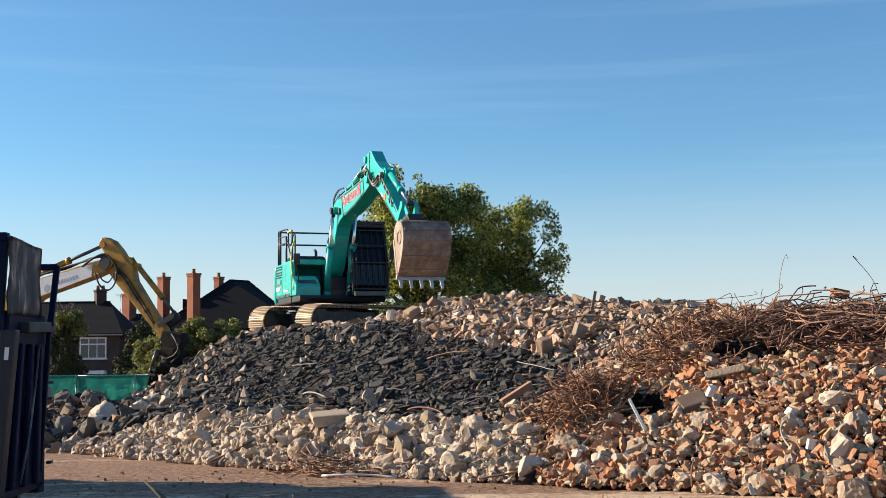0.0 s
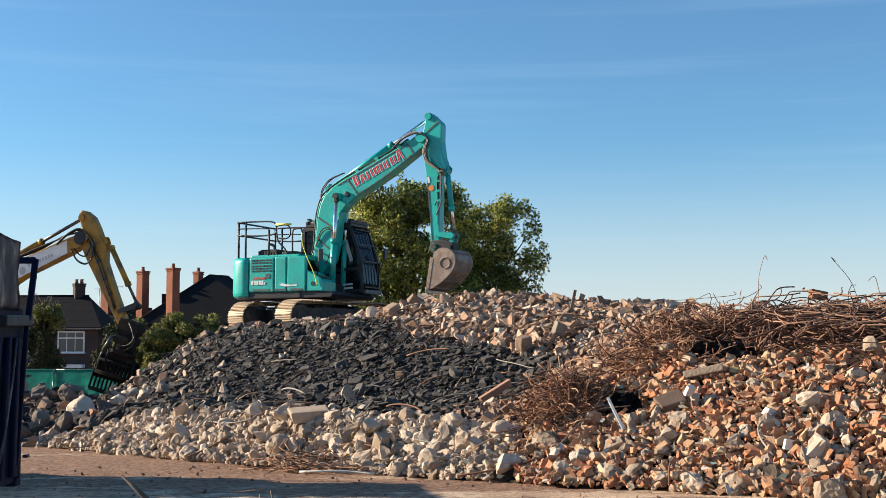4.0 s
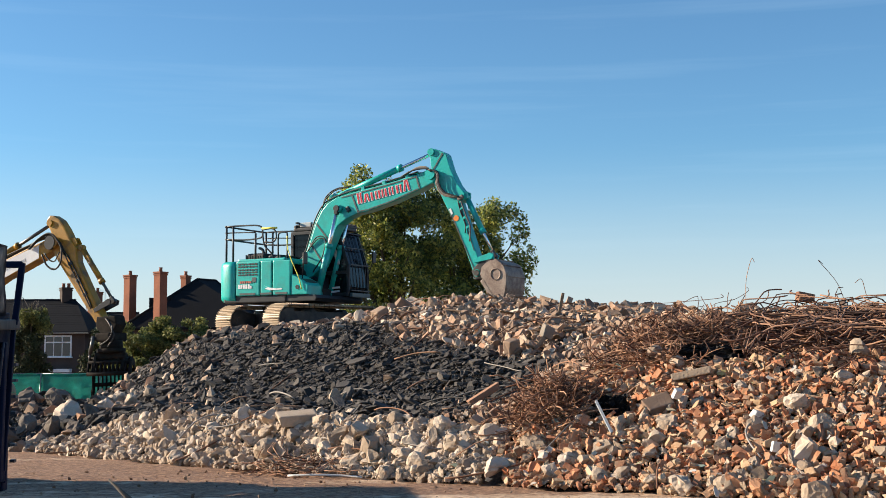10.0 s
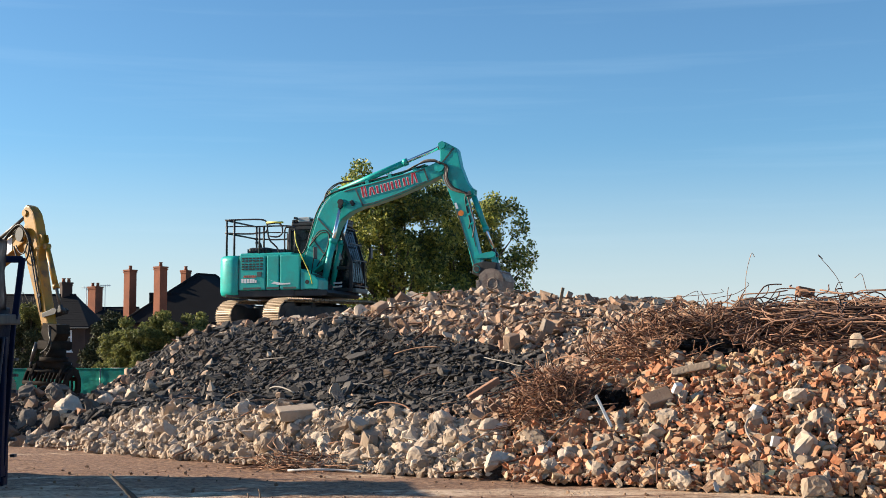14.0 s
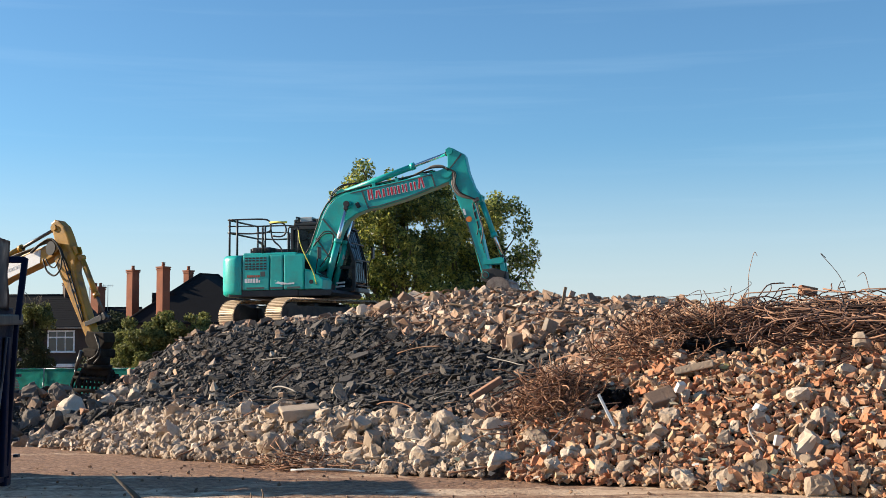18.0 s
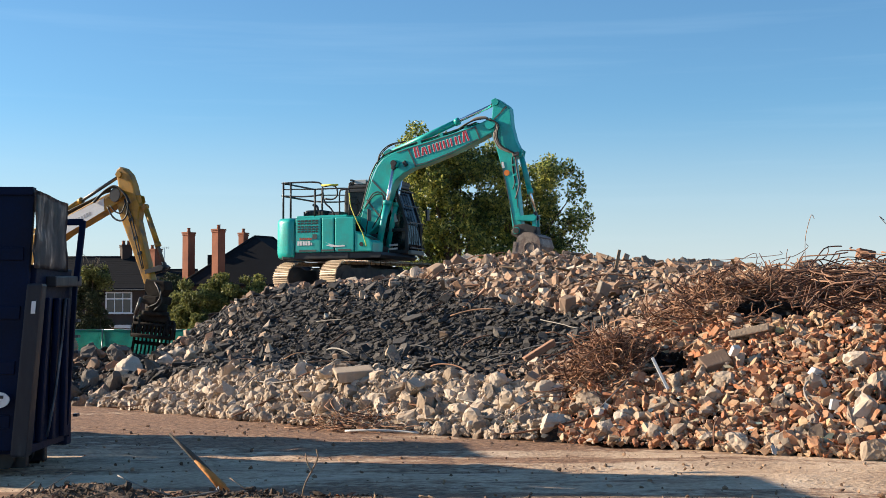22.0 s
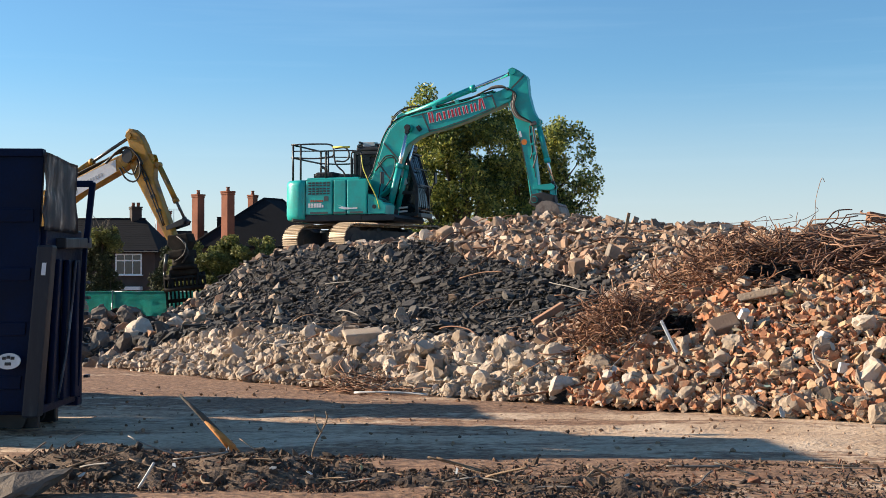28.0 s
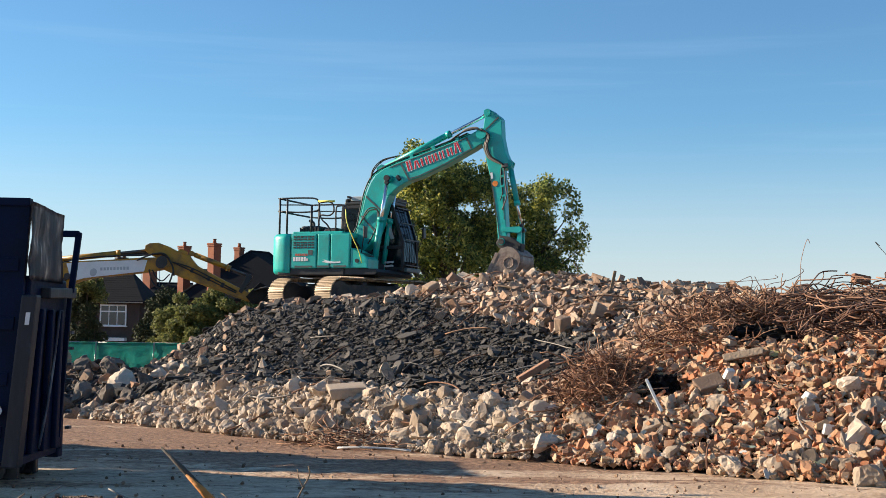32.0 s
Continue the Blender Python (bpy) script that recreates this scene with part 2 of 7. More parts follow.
M_REBAR = mat("rusty_rebar", [(0.12, (0.055, 0.026, 0.017)), (0.45, (0.21, 0.098, 0.054)), (0.85, (0.46, 0.265, 0.155))], 0.85, 0.1, scale=2, fine=20, bump=0.3, pieces=0.7)
M_REBARDARK = mat("dark_brown_rebar", [(0.12, (0.040, 0.020, 0.014)), (0.5, (0.14, 0.066, 0.040)), (0.85, (0.38, 0.21, 0.13))], 0.85, 0.1, scale=2, fine=20, bump=0.3, pieces=0.7)
M_WIRE = mat("grey_bent_bar", [(0.2, (0.10, 0.085, 0.07)), (0.8, (0.34, 0.30, 0.26))], 0.7, 0.2, scale=4, bump=0.2, pieces=0.5)
# Leaf greens; the coarse noise also paints sunlit and shaded clumps.
M_LEAF = mat("green_leaves", [(0.30, (0.030, 0.056, 0.018)), (0.45, (0.108, 0.158, 0.042)), (0.55, (0.275, 0.305, 0.070)), (0.68, (0.58, 0.55, 0.125))], 0.45, scale=0.55, fine=1.6, bump=0.0, pieces=0.35, spec=0.6)
M_BUSH = mat("bush_leaves", [(0.1, (0.035, 0.05, 0.02)), (0.5, (0.14, 0.155, 0.05)), (0.9, (0.40, 0.38, 0.12))], 0.6, scale=0.6, fine=3, bump=0.0, pieces=0.5, spec=0.3)
M_CONIFER = mat("dark_conifer_needles", [(0.1, (0.018, 0.025, 0.012)), (0.6, (0.055, 0.065, 0.03)), (0.95, (0.22, 0.21, 0.09))], 0.7, scale=0.6, fine=3, bump=0.0, pieces=0.5, spec=0.2)
M_BARK = mat("grey_brown_bark", [(0.3, (0.055, 0.045, 0.035)), (0.7, (0.14, 0.115, 0.09))], 0.95, scale=3, fine=20, bump=0.6, stretch=(1, 1, 0.3))
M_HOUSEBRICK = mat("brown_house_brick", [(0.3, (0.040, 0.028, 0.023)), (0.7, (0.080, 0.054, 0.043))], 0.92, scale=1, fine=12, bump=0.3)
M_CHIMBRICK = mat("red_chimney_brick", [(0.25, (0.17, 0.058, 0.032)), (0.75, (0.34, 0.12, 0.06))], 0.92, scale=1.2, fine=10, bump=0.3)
M_ROOF = mat("dark_slate_roof", [(0.3, (0.006, 0.007, 0.009)), (0.7, (0.013, 0.014, 0.017))], 0.9, spec=0.2, scale=0.6, fine=8, bump=0.4, bump_scale=5)
M_FRAMEW = plain("white_window_frame", (0.78, 0.78, 0.76), 0.45, bump=0.0)
M_FASCIA = plain("weathered_cream_board", (0.30, 0.27, 0.22), 0.6, bump=0.0)
M_PANE = plain("reflecting_window_glass", (0.03, 0.035, 0.04), 0.06, 0.0, 0.2, bump=0.0, coat=0.5)
M_NET = mat("green_debris_netting", [(0.3, (0.03, 0.28, 0.23)), (0.7, (0.06, 0.46, 0.38))], 0.8, scale=1.5, fine=25, bump=0.4, dirt=(0.10, 0.22, 0.18), dirt_amount=0.5)
M_GALV = plain("galvanised_tube", (0.45, 0.46, 0.47), 0.45, 0.7, bump=0.1)
M_TIMBER = mat("weathered_timber", [(0.25, (0.16, 0.10, 0.06)), (0.75, (0.36, 0.24, 0.14))], 0.85, scale=4, fine=30, bump=0.4, stretch=(0.2, 4, 4))
M_ORANGEWOOD = mat("splintered_orange_timber", [(0.25, (0.36, 0.125, 0.03)), (0.75, (0.70, 0.31, 0.07))], 0.75, scale=4, fine=30, bump=0.4)
M_PALEPLASTIC = plain("pale_plastic_scrap", (0.52, 0.52, 0.50), 0.5, bump=0.2)
M_SCRAPS = mat("mixed_litter_scraps", [(0.05, (0.46, 0.45, 0.42)), (0.3, (0.20, 0.26, 0.22)), (0.5, (0.42, 0.33, 0.12)), (0.7, (0.34, 0.29, 0.23)), (0.95, (0.52, 0.47, 0.40))], 0.6, scale=4, bump=0.2, pieces=1.0)
M_LITTER = mat("dark_leafy_debris", [(0.1, (0.020, 0.013, 0.009)), (0.4, (0.060, 0.036, 0.023)), (0.75, (0.15, 0.092, 0.055)), (0.92, (0.20, 0.065, 0.035)), (0.99, (0.36, 0.26, 0.17))], 0.92, scale=6, bump=0.3, pieces=0.8)


def ground_material():
    """Pale trodden crust over concrete, with brown mud dragged across it in long tracks, thick at the heap's foot and in front."""
    m = mat("dry_mud_and_concrete_yard", [(0.36, (0.36, 0.235, 0.145)), (0.46, (0.54, 0.375, 0.24)), (0.56, (0.66, 0.485, 0.33)), (0.68, (0.74, 0.58, 0.42))], 0.85, scale=1.1, fine=18, bump=0.6, bump_scale=22, bump_dist=0.03,
            dirt=(0.29, 0.165, 0.095), dirt_amount=0.6, dirt_scale=2.2)
    N, L = m.node_tree.nodes, m.node_tree.links
    p = N["Principled BSDF"]
    old = p.inputs["Base Color"].links[0].from_socket
    co, sp = N.new("ShaderNodeTexCoord"), N.new("ShaderNodeSeparateXYZ")
    L.new(co.outputs["Object"], sp.inputs["Vector"])

    def streaks(scale, stretch, detail):
        mp2, ns = N.new("ShaderNodeMapping"), N.new("ShaderNodeTexNoise")
        mp2.inputs["Scale"].default_value, mp2.inputs["Rotation"].default_value = stretch, (0, 0, 0.12)
        ns.inputs["Scale"].default_value, ns.inputs["Detail"].default_value, ns.inputs["Roughness"].default_value = scale, detail, 0.62
        L.new(co.outputs["Object"], mp2.inputs["Vector"])
        L.new(mp2.outputs["Vector"], ns.inputs["Vector"])
        return ns.outputs["Fac"]

    def calc(op, a, b, c=None):
        n = N.new("ShaderNodeMath")
        n.operation = op
        for k, v in enumerate((a, b, c)):
            if v is None:
                continue
            if isinstance(v, (int, float)):
                n.inputs[k].default_value = v
            else:
                L.new(v, n.inputs[k])
        return n.outputs[0]

    def span(v, a, b, lo, hi):
        n = N.new("ShaderNodeMapRange")
        for k, x in zip(("From Min", "From Max", "To Min", "To Max"), (a, b, lo, hi)):
            n.inputs[k].default_value = x
        L.new(v, n.inputs["Value"])
        return n.outputs["Result"]

    near_heap = span(sp.outputs["Y"], 13.6, 16.2, 0.0, 0.17)
    in_front = span(sp.outputs["Y"], 11.8, 10.2, 0.0, 0.17)
    amount = calc("ADD", calc("ADD", streaks(0.9, (0.22, 1.0, 1.0), 9), near_heap), in_front)
    amount = calc("MULTIPLY_ADD", calc("SUBTRACT", streaks(7.0, (0.7, 1.0, 1.0), 8), 0.5), 0.45, amount)
    mask = span(amount, 0.50, 0.585, 0.0, 0.95)
    mud = ramp_of(m.node_tree, [(0.35, (0.085, 0.040, 0.021)), (0.5, (0.225, 0.114, 0.059)), (0.65, (0.38, 0.22, 0.122))])
    L.new(streaks(16.0, (0.8, 1.0, 1.0), 8), mud.inputs["Fac"])
    mx = N.new("ShaderNodeMix")
    mx.data_type = "RGBA"
    L.new(mask, mx.inputs["Factor"])
    L.new(old, mx.inputs["A"])
    L.new(mud.outputs["Color"], mx.inputs["B"])
    L.new(mx.outputs["Result"], p.inputs["Base Color"])
    return m


M_GROUND = ground_material()
# Grey concrete, darkened in colour for stones that stand in shade.
M_GREYSTONE = mat("grey_concrete_shade_dark", [(0.3, (0.085, 0.066, 0.050)), (0.5, (0.155, 0.124, 0.098)), (0.7, (0.28, 0.232, 0.185))], 0.93, scale=4, fine=40, bump=0.5, pieces=0.4, dirt=(0.11, 0.08, 0.06), dirt_amount=0.5)


def let_light_through(m, share):
    """Thin leaves and netting glow when lit from behind."""
    nt = m.node_tree
    p, out = nt.nodes["Principled BSDF"], nt.nodes["Material Output"]
    tr, mx = nt.nodes.new("ShaderNodeBsdfTranslucent"), nt.nodes.new("ShaderNodeMixShader")
    mx.inputs[0].default_value = share
    nt.links.new(p.inputs["Base Color"].links[0].from_socket, tr.inputs["Color"])
    nt.links.new(p.outputs[0], mx.inputs[1])
    nt.links.new(tr.outputs[0], mx.inputs[2])
    nt.links.new(mx.outputs[0], out.inputs["Surface"])


for m_thin, share in ((M_LEAF, 0.5), (M_BUSH, 0.4), (M_NET, 0.5)):
    let_light_through(m_thin, share)


# ---- mesh helpers ----
def part(name, bm, material, parent=None, label="", m=None):
    """Links a bmesh as one mesh object under a thing or a part."""
    me = bpy.data.meshes.new(name)
    bm.to_mesh(me)
    bm.free()
    me.materials.append(material)
    ob = new(name, me)
    if parent:
        ob.parent = parent
    if m is not None:
        ob.matrix_basis = m
    if label:
        tagged(ob, label)
    return ob


def from_data(name, verts, faces, material, parent=None, smooth=False):
    me = bpy.data.meshes.new(name)
    me.from_pydata([tuple(v) for v in verts], [], [tuple(f) for f in faces])
    me.materials.append(material)
    if smooth:
        me.polygons.foreach_set("use_smooth", [True] * len(me.polygons))
    ob = new(name, me)
    if parent:
        ob.parent = parent
    return ob


def empty(name, m, label, category, group="", kind=""):
    ob = new(name)
    ob.empty_display_size = 0.3
    ob.matrix_basis = m
    return tagged(ob, label, category, group, kind)


def bx(bm, c, s, rot=None, bevel=0.0, taper=None):
    """A box at centre c of size s, with bevelled edges; taper: how its top shrinks in x and y."""
    r = bmesh.ops.create_cube(bm, size=1)
    vs = r["verts"]
    for v in vs:
        k = taper if taper and v.co.z > 0 else (1, 1)
        v.co = Vector((v.co.x * s[0] * k[0], v.co.y * s[1] * k[1], v.co.z * s[2]))
    if bevel:
        es = list({e for v in vs for e in v.link_edges})
        g = bmesh.ops.bevel(bm, geom=es, offset=bevel, segments=2, affect="EDGES", profile=0.6)
        vs = list({v for f in g["faces"] for v in f.verts} | {v for v in vs if v.is_valid})
    mt = Matrix.Translation(c) @ (rot.to_4x4() if rot else Matrix())
    bmesh.ops.transform(bm, matrix=mt, verts=vs)
    return vs


def prism(bm, pts, y0, y1, bevel=0.0, inset=None):
    """A plate: the outline pts in x and z, drawn out along y."""
    a = [bm.verts.new((x, y0, z)) for x, z in pts]
    b = [bm.verts.new((x, y1, z)) for x, z in pts]
    n = len(pts)
    fs = [bm.faces.new(a), bm.faces.new(b[::-1])]
    fs += [bm.faces.new((a[i], b[i], b[(i + 1) % n], a[(i + 1) % n])) for i in range(n)]
    bmesh.ops.recalc_face_normals(bm, faces=fs)
    if bevel:
        bmesh.ops.bevel(bm, geom=[e for f in fs[:2] for e in f.edges], offset=bevel, segments=2, affect="EDGES", profile=0.6)


def tube(bm, pts, r, seg=6, cap=True):
    """A round tube along the points."""
    pts = [Vector(p) for p in pts]
    rings = []
    up = Vector((0.13, 0.31, 0.94))
    for i, p in enumerate(pts):
        d = (pts[min(i + 1, len(pts) - 1)] - pts[max(i - 1, 0)]).normalized()
        s = d.cross(up)
        s = (s if s.length > 0.05 else d.cross(Vector((1, 0.2, 0)))).normalized()
        t = d.cross(s)
        up = -t if t.dot(up) < 0 else t
        rr = r[i] if isinstance(r, (list, tuple)) else r
        rings.append([bm.verts.new(p + (s * math.cos(a) + t * math.sin(a)) * rr) for a in (k * math.tau / seg for k in range(seg))])
    for a, b in zip(rings, rings[1:]):
        for k in range(seg):
            f = bm.faces.new((a[k], a[(k + 1) % seg], b[(k + 1) % seg], b[k]))
            f.smooth = seg > 4
    if cap:
        bm.faces.new(rings[0][::-1])
        bm.faces.new(rings[-1])


def bend(pts, n=6):
    """Points on a smooth line through pts."""
    P = [Vector(p) for p in pts]
    P = [P[0] * 2 - P[1], *P, P[-1] * 2 - P[-2]]
    out = []
    for i in range(1, len(P) - 2):
        a, b, c, d = P[i - 1:i + 3]
        for k in range(n):
            t = k / n
            out.append(0.5 * (2 * b + (c - a) * t + (2 * a - 5 * b + 4 * c - d) * t * t + (3 * b - a - 3 * c + d) * t ** 3))
    return [*out, P[-2]]


def sstep(a, b, x):
    t = np.clip((np.asarray(x, float) - a) / (b - a), 0, 1)
    return t * t * (3 - 2 * t)


def glide(table, t):
    """The value at t of a table of (seconds, value), on a smooth line (monotone between rows)."""
    T, V = np.array([r[0] for r in table]), np.array([r[1] for r in table])
    d = np.diff(V) / np.diff(T)
    mslope = np.zeros(len(T))
    for i in range(1, len(T) - 1):
        if d[i - 1] * d[i] > 0:
            mslope[i] = 2 * d[i - 1] * d[i] / (d[i - 1] + d[i])
    i = int(np.clip(np.searchsorted(T, t) - 1, 0, len(T) - 2))
    h = T[i + 1] - T[i]
    s = (t - T[i]) / h
    return ((2 * s ** 3 - 3 * s * s + 1) * V[i] + (s ** 3 - 2 * s * s + s) * h * mslope[i] + (3 * s * s - 2 * s ** 3) * V[i + 1] + (s ** 3 - s * s) * h * mslope[i + 1])


# ---- ground and heap: one plan ----
def ground_z(x, y):
    x, y = np.asarray(x, float), np.asarray(y, float)
    far = sstep(45, 52, y)
    return -1.05 * far + 0.008 * np.sin(x * 0.9 + y * 0.35) * np.sin(y * 1.1 - x * 0.2)


def heap_uv(x, y):
    """Along the heap's front edge, and into the heap from that edge."""
    dx, dy = np.asarray(x, float) + 1.49, np.asarray(y, float) - 17.7
    u, v = dx * 0.76 - dy * 0.65, dx * 0.65 + dy * 0.76
    return u, v - 0.012 * np.minimum(np.abs(u), 9) ** 2


def hollow(x, y):
    """Two dark hollows left open beneath the tangled bars."""
    u, w = heap_uv(x, y)
    return 0.45 * np.exp(-(((u - 5.0) / 0.80) ** 2 + ((w - 3.2) / 0.32) ** 2) ** 2) + 0.34 * np.exp(-(((u - 4.1) / 0.40) ** 2 + ((w - 1.75) / 0.28) ** 2) ** 2)


def heap_z(x, y):
    """The height of the heap's rubble surface."""
    x, y = np.asarray(x, float), np.asarray(y, float)
    u, w = heap_uv(x, y)
    left = 0.72 * sstep(-0.1, 1.5, w) + 1.42 * sstep(2.0, 7.0, w)
    left = left + 0.25 * np.exp(-((u - 0.6) / 1.6) ** 2 - ((w - 9.3) / 1.8) ** 2) + 0.64 * np.exp(-((u + 3.6) / 2.9) ** 2 - ((w - 9.6) / 2.3) ** 2)
    right = 1.5 * np.clip(w / 2.9, 0, 1) + 0.66 * sstep(2.9, 6.0, w)
    k = sstep(0.8, 4.6, u)
    z = left * (1 - k) + right * k
    z = z * sstep(-8.4, -3.2, x + 0.02 * (y - 26)) * (1 - sstep(17, 22, w)) * (1 - sstep(13, 17, u))
    z = z - hollow(x, y)
    return z + 0.55 * np.exp(-((x + 6.5) / 1.1) ** 2 - ((y - 25.0) / 1.6) ** 2)


def make_ground():
    xs = np.concatenate([[-3000, -1200, -500, -200, -90, -45, -25, -16], np.arange(-12, 12.01, 0.15), [16, 25, 45, 90, 200, 500, 1200, 3000]])
    ys = np.concatenate([[-3000, -1000, -300, -100, -30, -8, 0, 4], np.arange(8, 19.5, 0.09), np.arange(19.6, 24.01, 0.3), np.arange(25, 60, 1.5), [66, 80, 110, 160, 260, 500, 1200, 3500]])
    X, Y = np.meshgrid(xs, ys)
    Z = ground_z(X, Y)
    near = (np.abs(X) < 12.1) & (Y > 7.9) & (Y < 24.1)
    for i, j in zip(*np.nonzero(near)):
        x, y = X[i, j], Y[i, j]
        rut = noise.noise((x * 0.22 + y * 0.05, y * 1.7 - x * 0.2, 0))
        Z[i, j] += 0.030 * rut + 0.012 * noise.noise((x * 0.8, y * 3.0, 3)) + 0.020 * noise.noise((x * 3.1, y * 3.8, 7)) * (0.35 + max(0, rut) * 1.5 + 0.6 * (y > 14.6))
    V = np.stack([X, Y, Z], -1).reshape(-1, 3)
    w = len(xs)
    F = [(r * w + c, r * w + c + 1, (r + 1) * w + c + 1, (r + 1) * w + c) for r in range(len(ys) - 1) for c in range(w - 1)]
    g = from_data("ground", V, F, M_GROUND, smooth=True)
    tagged(g, "dry rutted brown mud over pale concrete yard", "ground", kind="structure")


make_ground()


# ---- excavators ----
TEAL = Matrix.Translation((-2.15, 34.69, 2.11))
TEAL_FOOT, TEAL_BOOM, TEAL_ARM = Vector((0.21, 0, 1.70)), 4.59, 2.84
TEAL_YAW = [(0, -71.7), (0.5, -61.2), (1, -52.8), (1.5, -50.7), (2, -48.2), (2.5, -45.6), (3.5, -36.2), (4.5, -16.5), (5.5, 2.1), (6, 1.4), (6.5, -6.2), (7.5, -21.3), (8, -25), (9.5, -30.1), (10.5, -30.6), (11, -29.1), (11.5, -25.1), (12, -22.8), (13, -21), (13.5, -21.3), (14.5, -18.8), (16.5, -16.6), (17, -17.4), (18, -18.7), (18.5, -22.2), (19, -23.3), (20, -22.6), (20.5, -21.2), (22, -22.4), (22.5, -21.6), (23, -22.2), (23.5, -21.6), (24.5, -22.3), (25.5, -18.7), (27.5, -18.1), (29, -21), (30, -26.1), (31, -27), (31.5, -25.9), (32, -22.7)]
TEAL_LIFT = [(0, 25.8), (0.5, 25.6), (1, 27.3), (2, 37.7), (2.5, 40.8), (3, 44.7), (3.5, 45.8), (5.5, 46), (6, 41.5), (6.5, 38.2), (8, 33.7), (8.5, 31.5), (9.5, 29.8), (10, 30.9), (10.5, 35.5), (11, 37.4), (13, 33.7), (14.5, 33), (16.5, 30.5), (18.5, 31.1), (20, 34.5), (21, 34.3), (22.5, 35), (24, 34.7), (25, 35.3), (25.5, 34.4), (28, 32.6), (29.5, 35.4), (30, 37.1), (31, 38.7), (32, 38.5)]
TEAL_REACH = [(0, -31.8), (0.5, -43.6), (1, -51), (1.5, -53.8), (2, -59.3), (3, -70.6), (3.5, -79.2), (5.5, -93.9), (6, -97.6), (6.5, -93.7), (7, -89.8), (7.5, -84.4), (8, -79.7), (8.5, -77.9), (9.5, -66.4), (10, -64.1), (10.5, -58.7), (11, -58.5), (11.5, -63.1), (12, -65.5), (13, -66.7), (13.5, -66.7), (14, -70.5), (14.5, -71.4), (16.5, -70.1), (18.5, -70.2), (20, -65.8), (20.5, -68), (22, -76.8), (22.5, -81), (23, -81.8), (24, -79.7), (25, -68.4), (25.5, -69.9), (27.5, -74), (28, -76.5), (28.5, -78.6), (29, -81.5), (29.5, -81.2), (30, -78.6), (30.5, -78.6), (31, -77), (32, -79.1)]
TEAL_CURL = [(0, -71), (0.5, -79), (1, -85), (2, -90), (3, -92), (3.5, -94), (5.5, -98), (6, -95), (7, -84), (7.5, -80), (9, -70), (10, -54), (11, -58), (12, -76), (13, -82), (14, -88), (14.5, -85),
             (16.5, -70), (17, -80), (17.5, -86), (18, -97), (18.5, -130), (19, -162), (19.5, -168), (20, -145), (20.5, -122), (21, -113), (21.5, -105), (22, -96), (22.5, -93), (23, -104), (24, -138),
             (25, -122), (25.5, -110), (27.5, -96), (28.5, -92), (29, -99), (30, -108), (32, -112)]
YEL = Matrix.Translation((-14.16, 42.32, 0.0))
YEL_FOOT, YEL_BOOM, YEL_ARM = Vector((0.2, 0, 2.15)), 5.55, 3.05
YEL_YAW = [(0, -18.7), (0.5, -19.9), (1.5, -19.7), (2, -17.5), (3, -15.1), (3.5, -13.6), (6, -24.4), (9.5, -22.7), (10.5, -31.5), (11, -38.8), (11.5, -43.8), (12, -48.3), (13.5, -46.7), (14, -39), (14.5, -33.4), (18, -28.9), (19, -31.2), (20.5, -21.8), (21, -18.8), (21.5, -18.6), (22, -20.6), (22.5, -25.5), (23.5, -28.3), (24, -27.5), (25.5, -27.5), (27.5, -18.9), (28, -18.3), (28.5, -19.5), (29.5, -11), (30, -10.2), (30.5, -5), (31, -3.1), (31.5, 5.4), (32, 4.1)]
YEL_LIFT = [(0, 26.2), (1, 30.8), (2, 31.3), (3, 33.1), (5.5, 34.4), (6, 31.3), (6.5, 28.8), (7, 26.3), (8, 24.9), (9, 29), (10.5, 33.3), (11, 31.9), (13.5, 32.1), (14.5, 33.2), (17, 29), (19, 28), (20, 32.1), (22, 35.2), (22.5, 35.2), (23, 32.2), (23.5, 29.3), (24, 26.2), (24.5, 26.3), (27.5, 35.4), (28.5, 35.9), (29.5, 31), (30, 28.3), (30.5, 26.9), (31, 23.4), (31.5, 20.5), (32, 16.6)]
YEL_REACH = [(0, -49.7), (1, -46.6), (2, -55), (2.5, -61.2), (3.5, -64.9), (5.5, -57), (6, -57.2), (7, -63.1), (8, -64.8), (9.5, -58.1), (10, -54.6), (10.5, -55.6), (11, -67.8), (12, -75.5), (13.5, -73.1), (14, -69.6), (17.5, -63.4), (18, -63.3), (19, -72.2), (19.5, -67.6), (20, -60.5), (20.5, -64.3), (21.5, -70.2), (22.5, -67.9), (23, -69.9), (23.5, -66.8), (25.5, -67), (27.5, -69.2), (28, -62.1), (29, -43.5), (29.5, -38.8), (30, -38.2), (30.5, -31.3), (31, -28.4), (32, -21.2)]
YEL_CURL = [(0, -98), (3, -112), (5.5, -104), (8, -96), (10, -88), (12, -100), (14, -95), (19, -95), (22, -97), (23, -97), (24, -92), (25.5, -92), (28, -84), (29.5, -62), (31, -48), (32, -42)]


def ry(deg):
    return Matrix.Rotation(radians(-deg), 4, "Y")


def aim(p, q):
    """The pose of a cylinder in the boom's plane that starts at p and points at q."""
    d = q - p
    return Matrix.Translation(p) @ ry(math.degrees(math.atan2(d.z, d.x)))


def joints(t, foot, boom, arm, yaw, lift, reach, curl):
    swing = Matrix.Rotation(radians(glide(yaw, t)), 4, "Z")
    b = Matrix.Translation(foot) @ ry(glide(lift, t))
    a = Matrix.Translation(b @ Vector((boom, 0, 0))) @ ry(glide(reach, t))
    k = Matrix.Translation(a @ Vector((arm, 0, 0.03))) @ ry(glide(curl, t))
    return swing, b, a, k


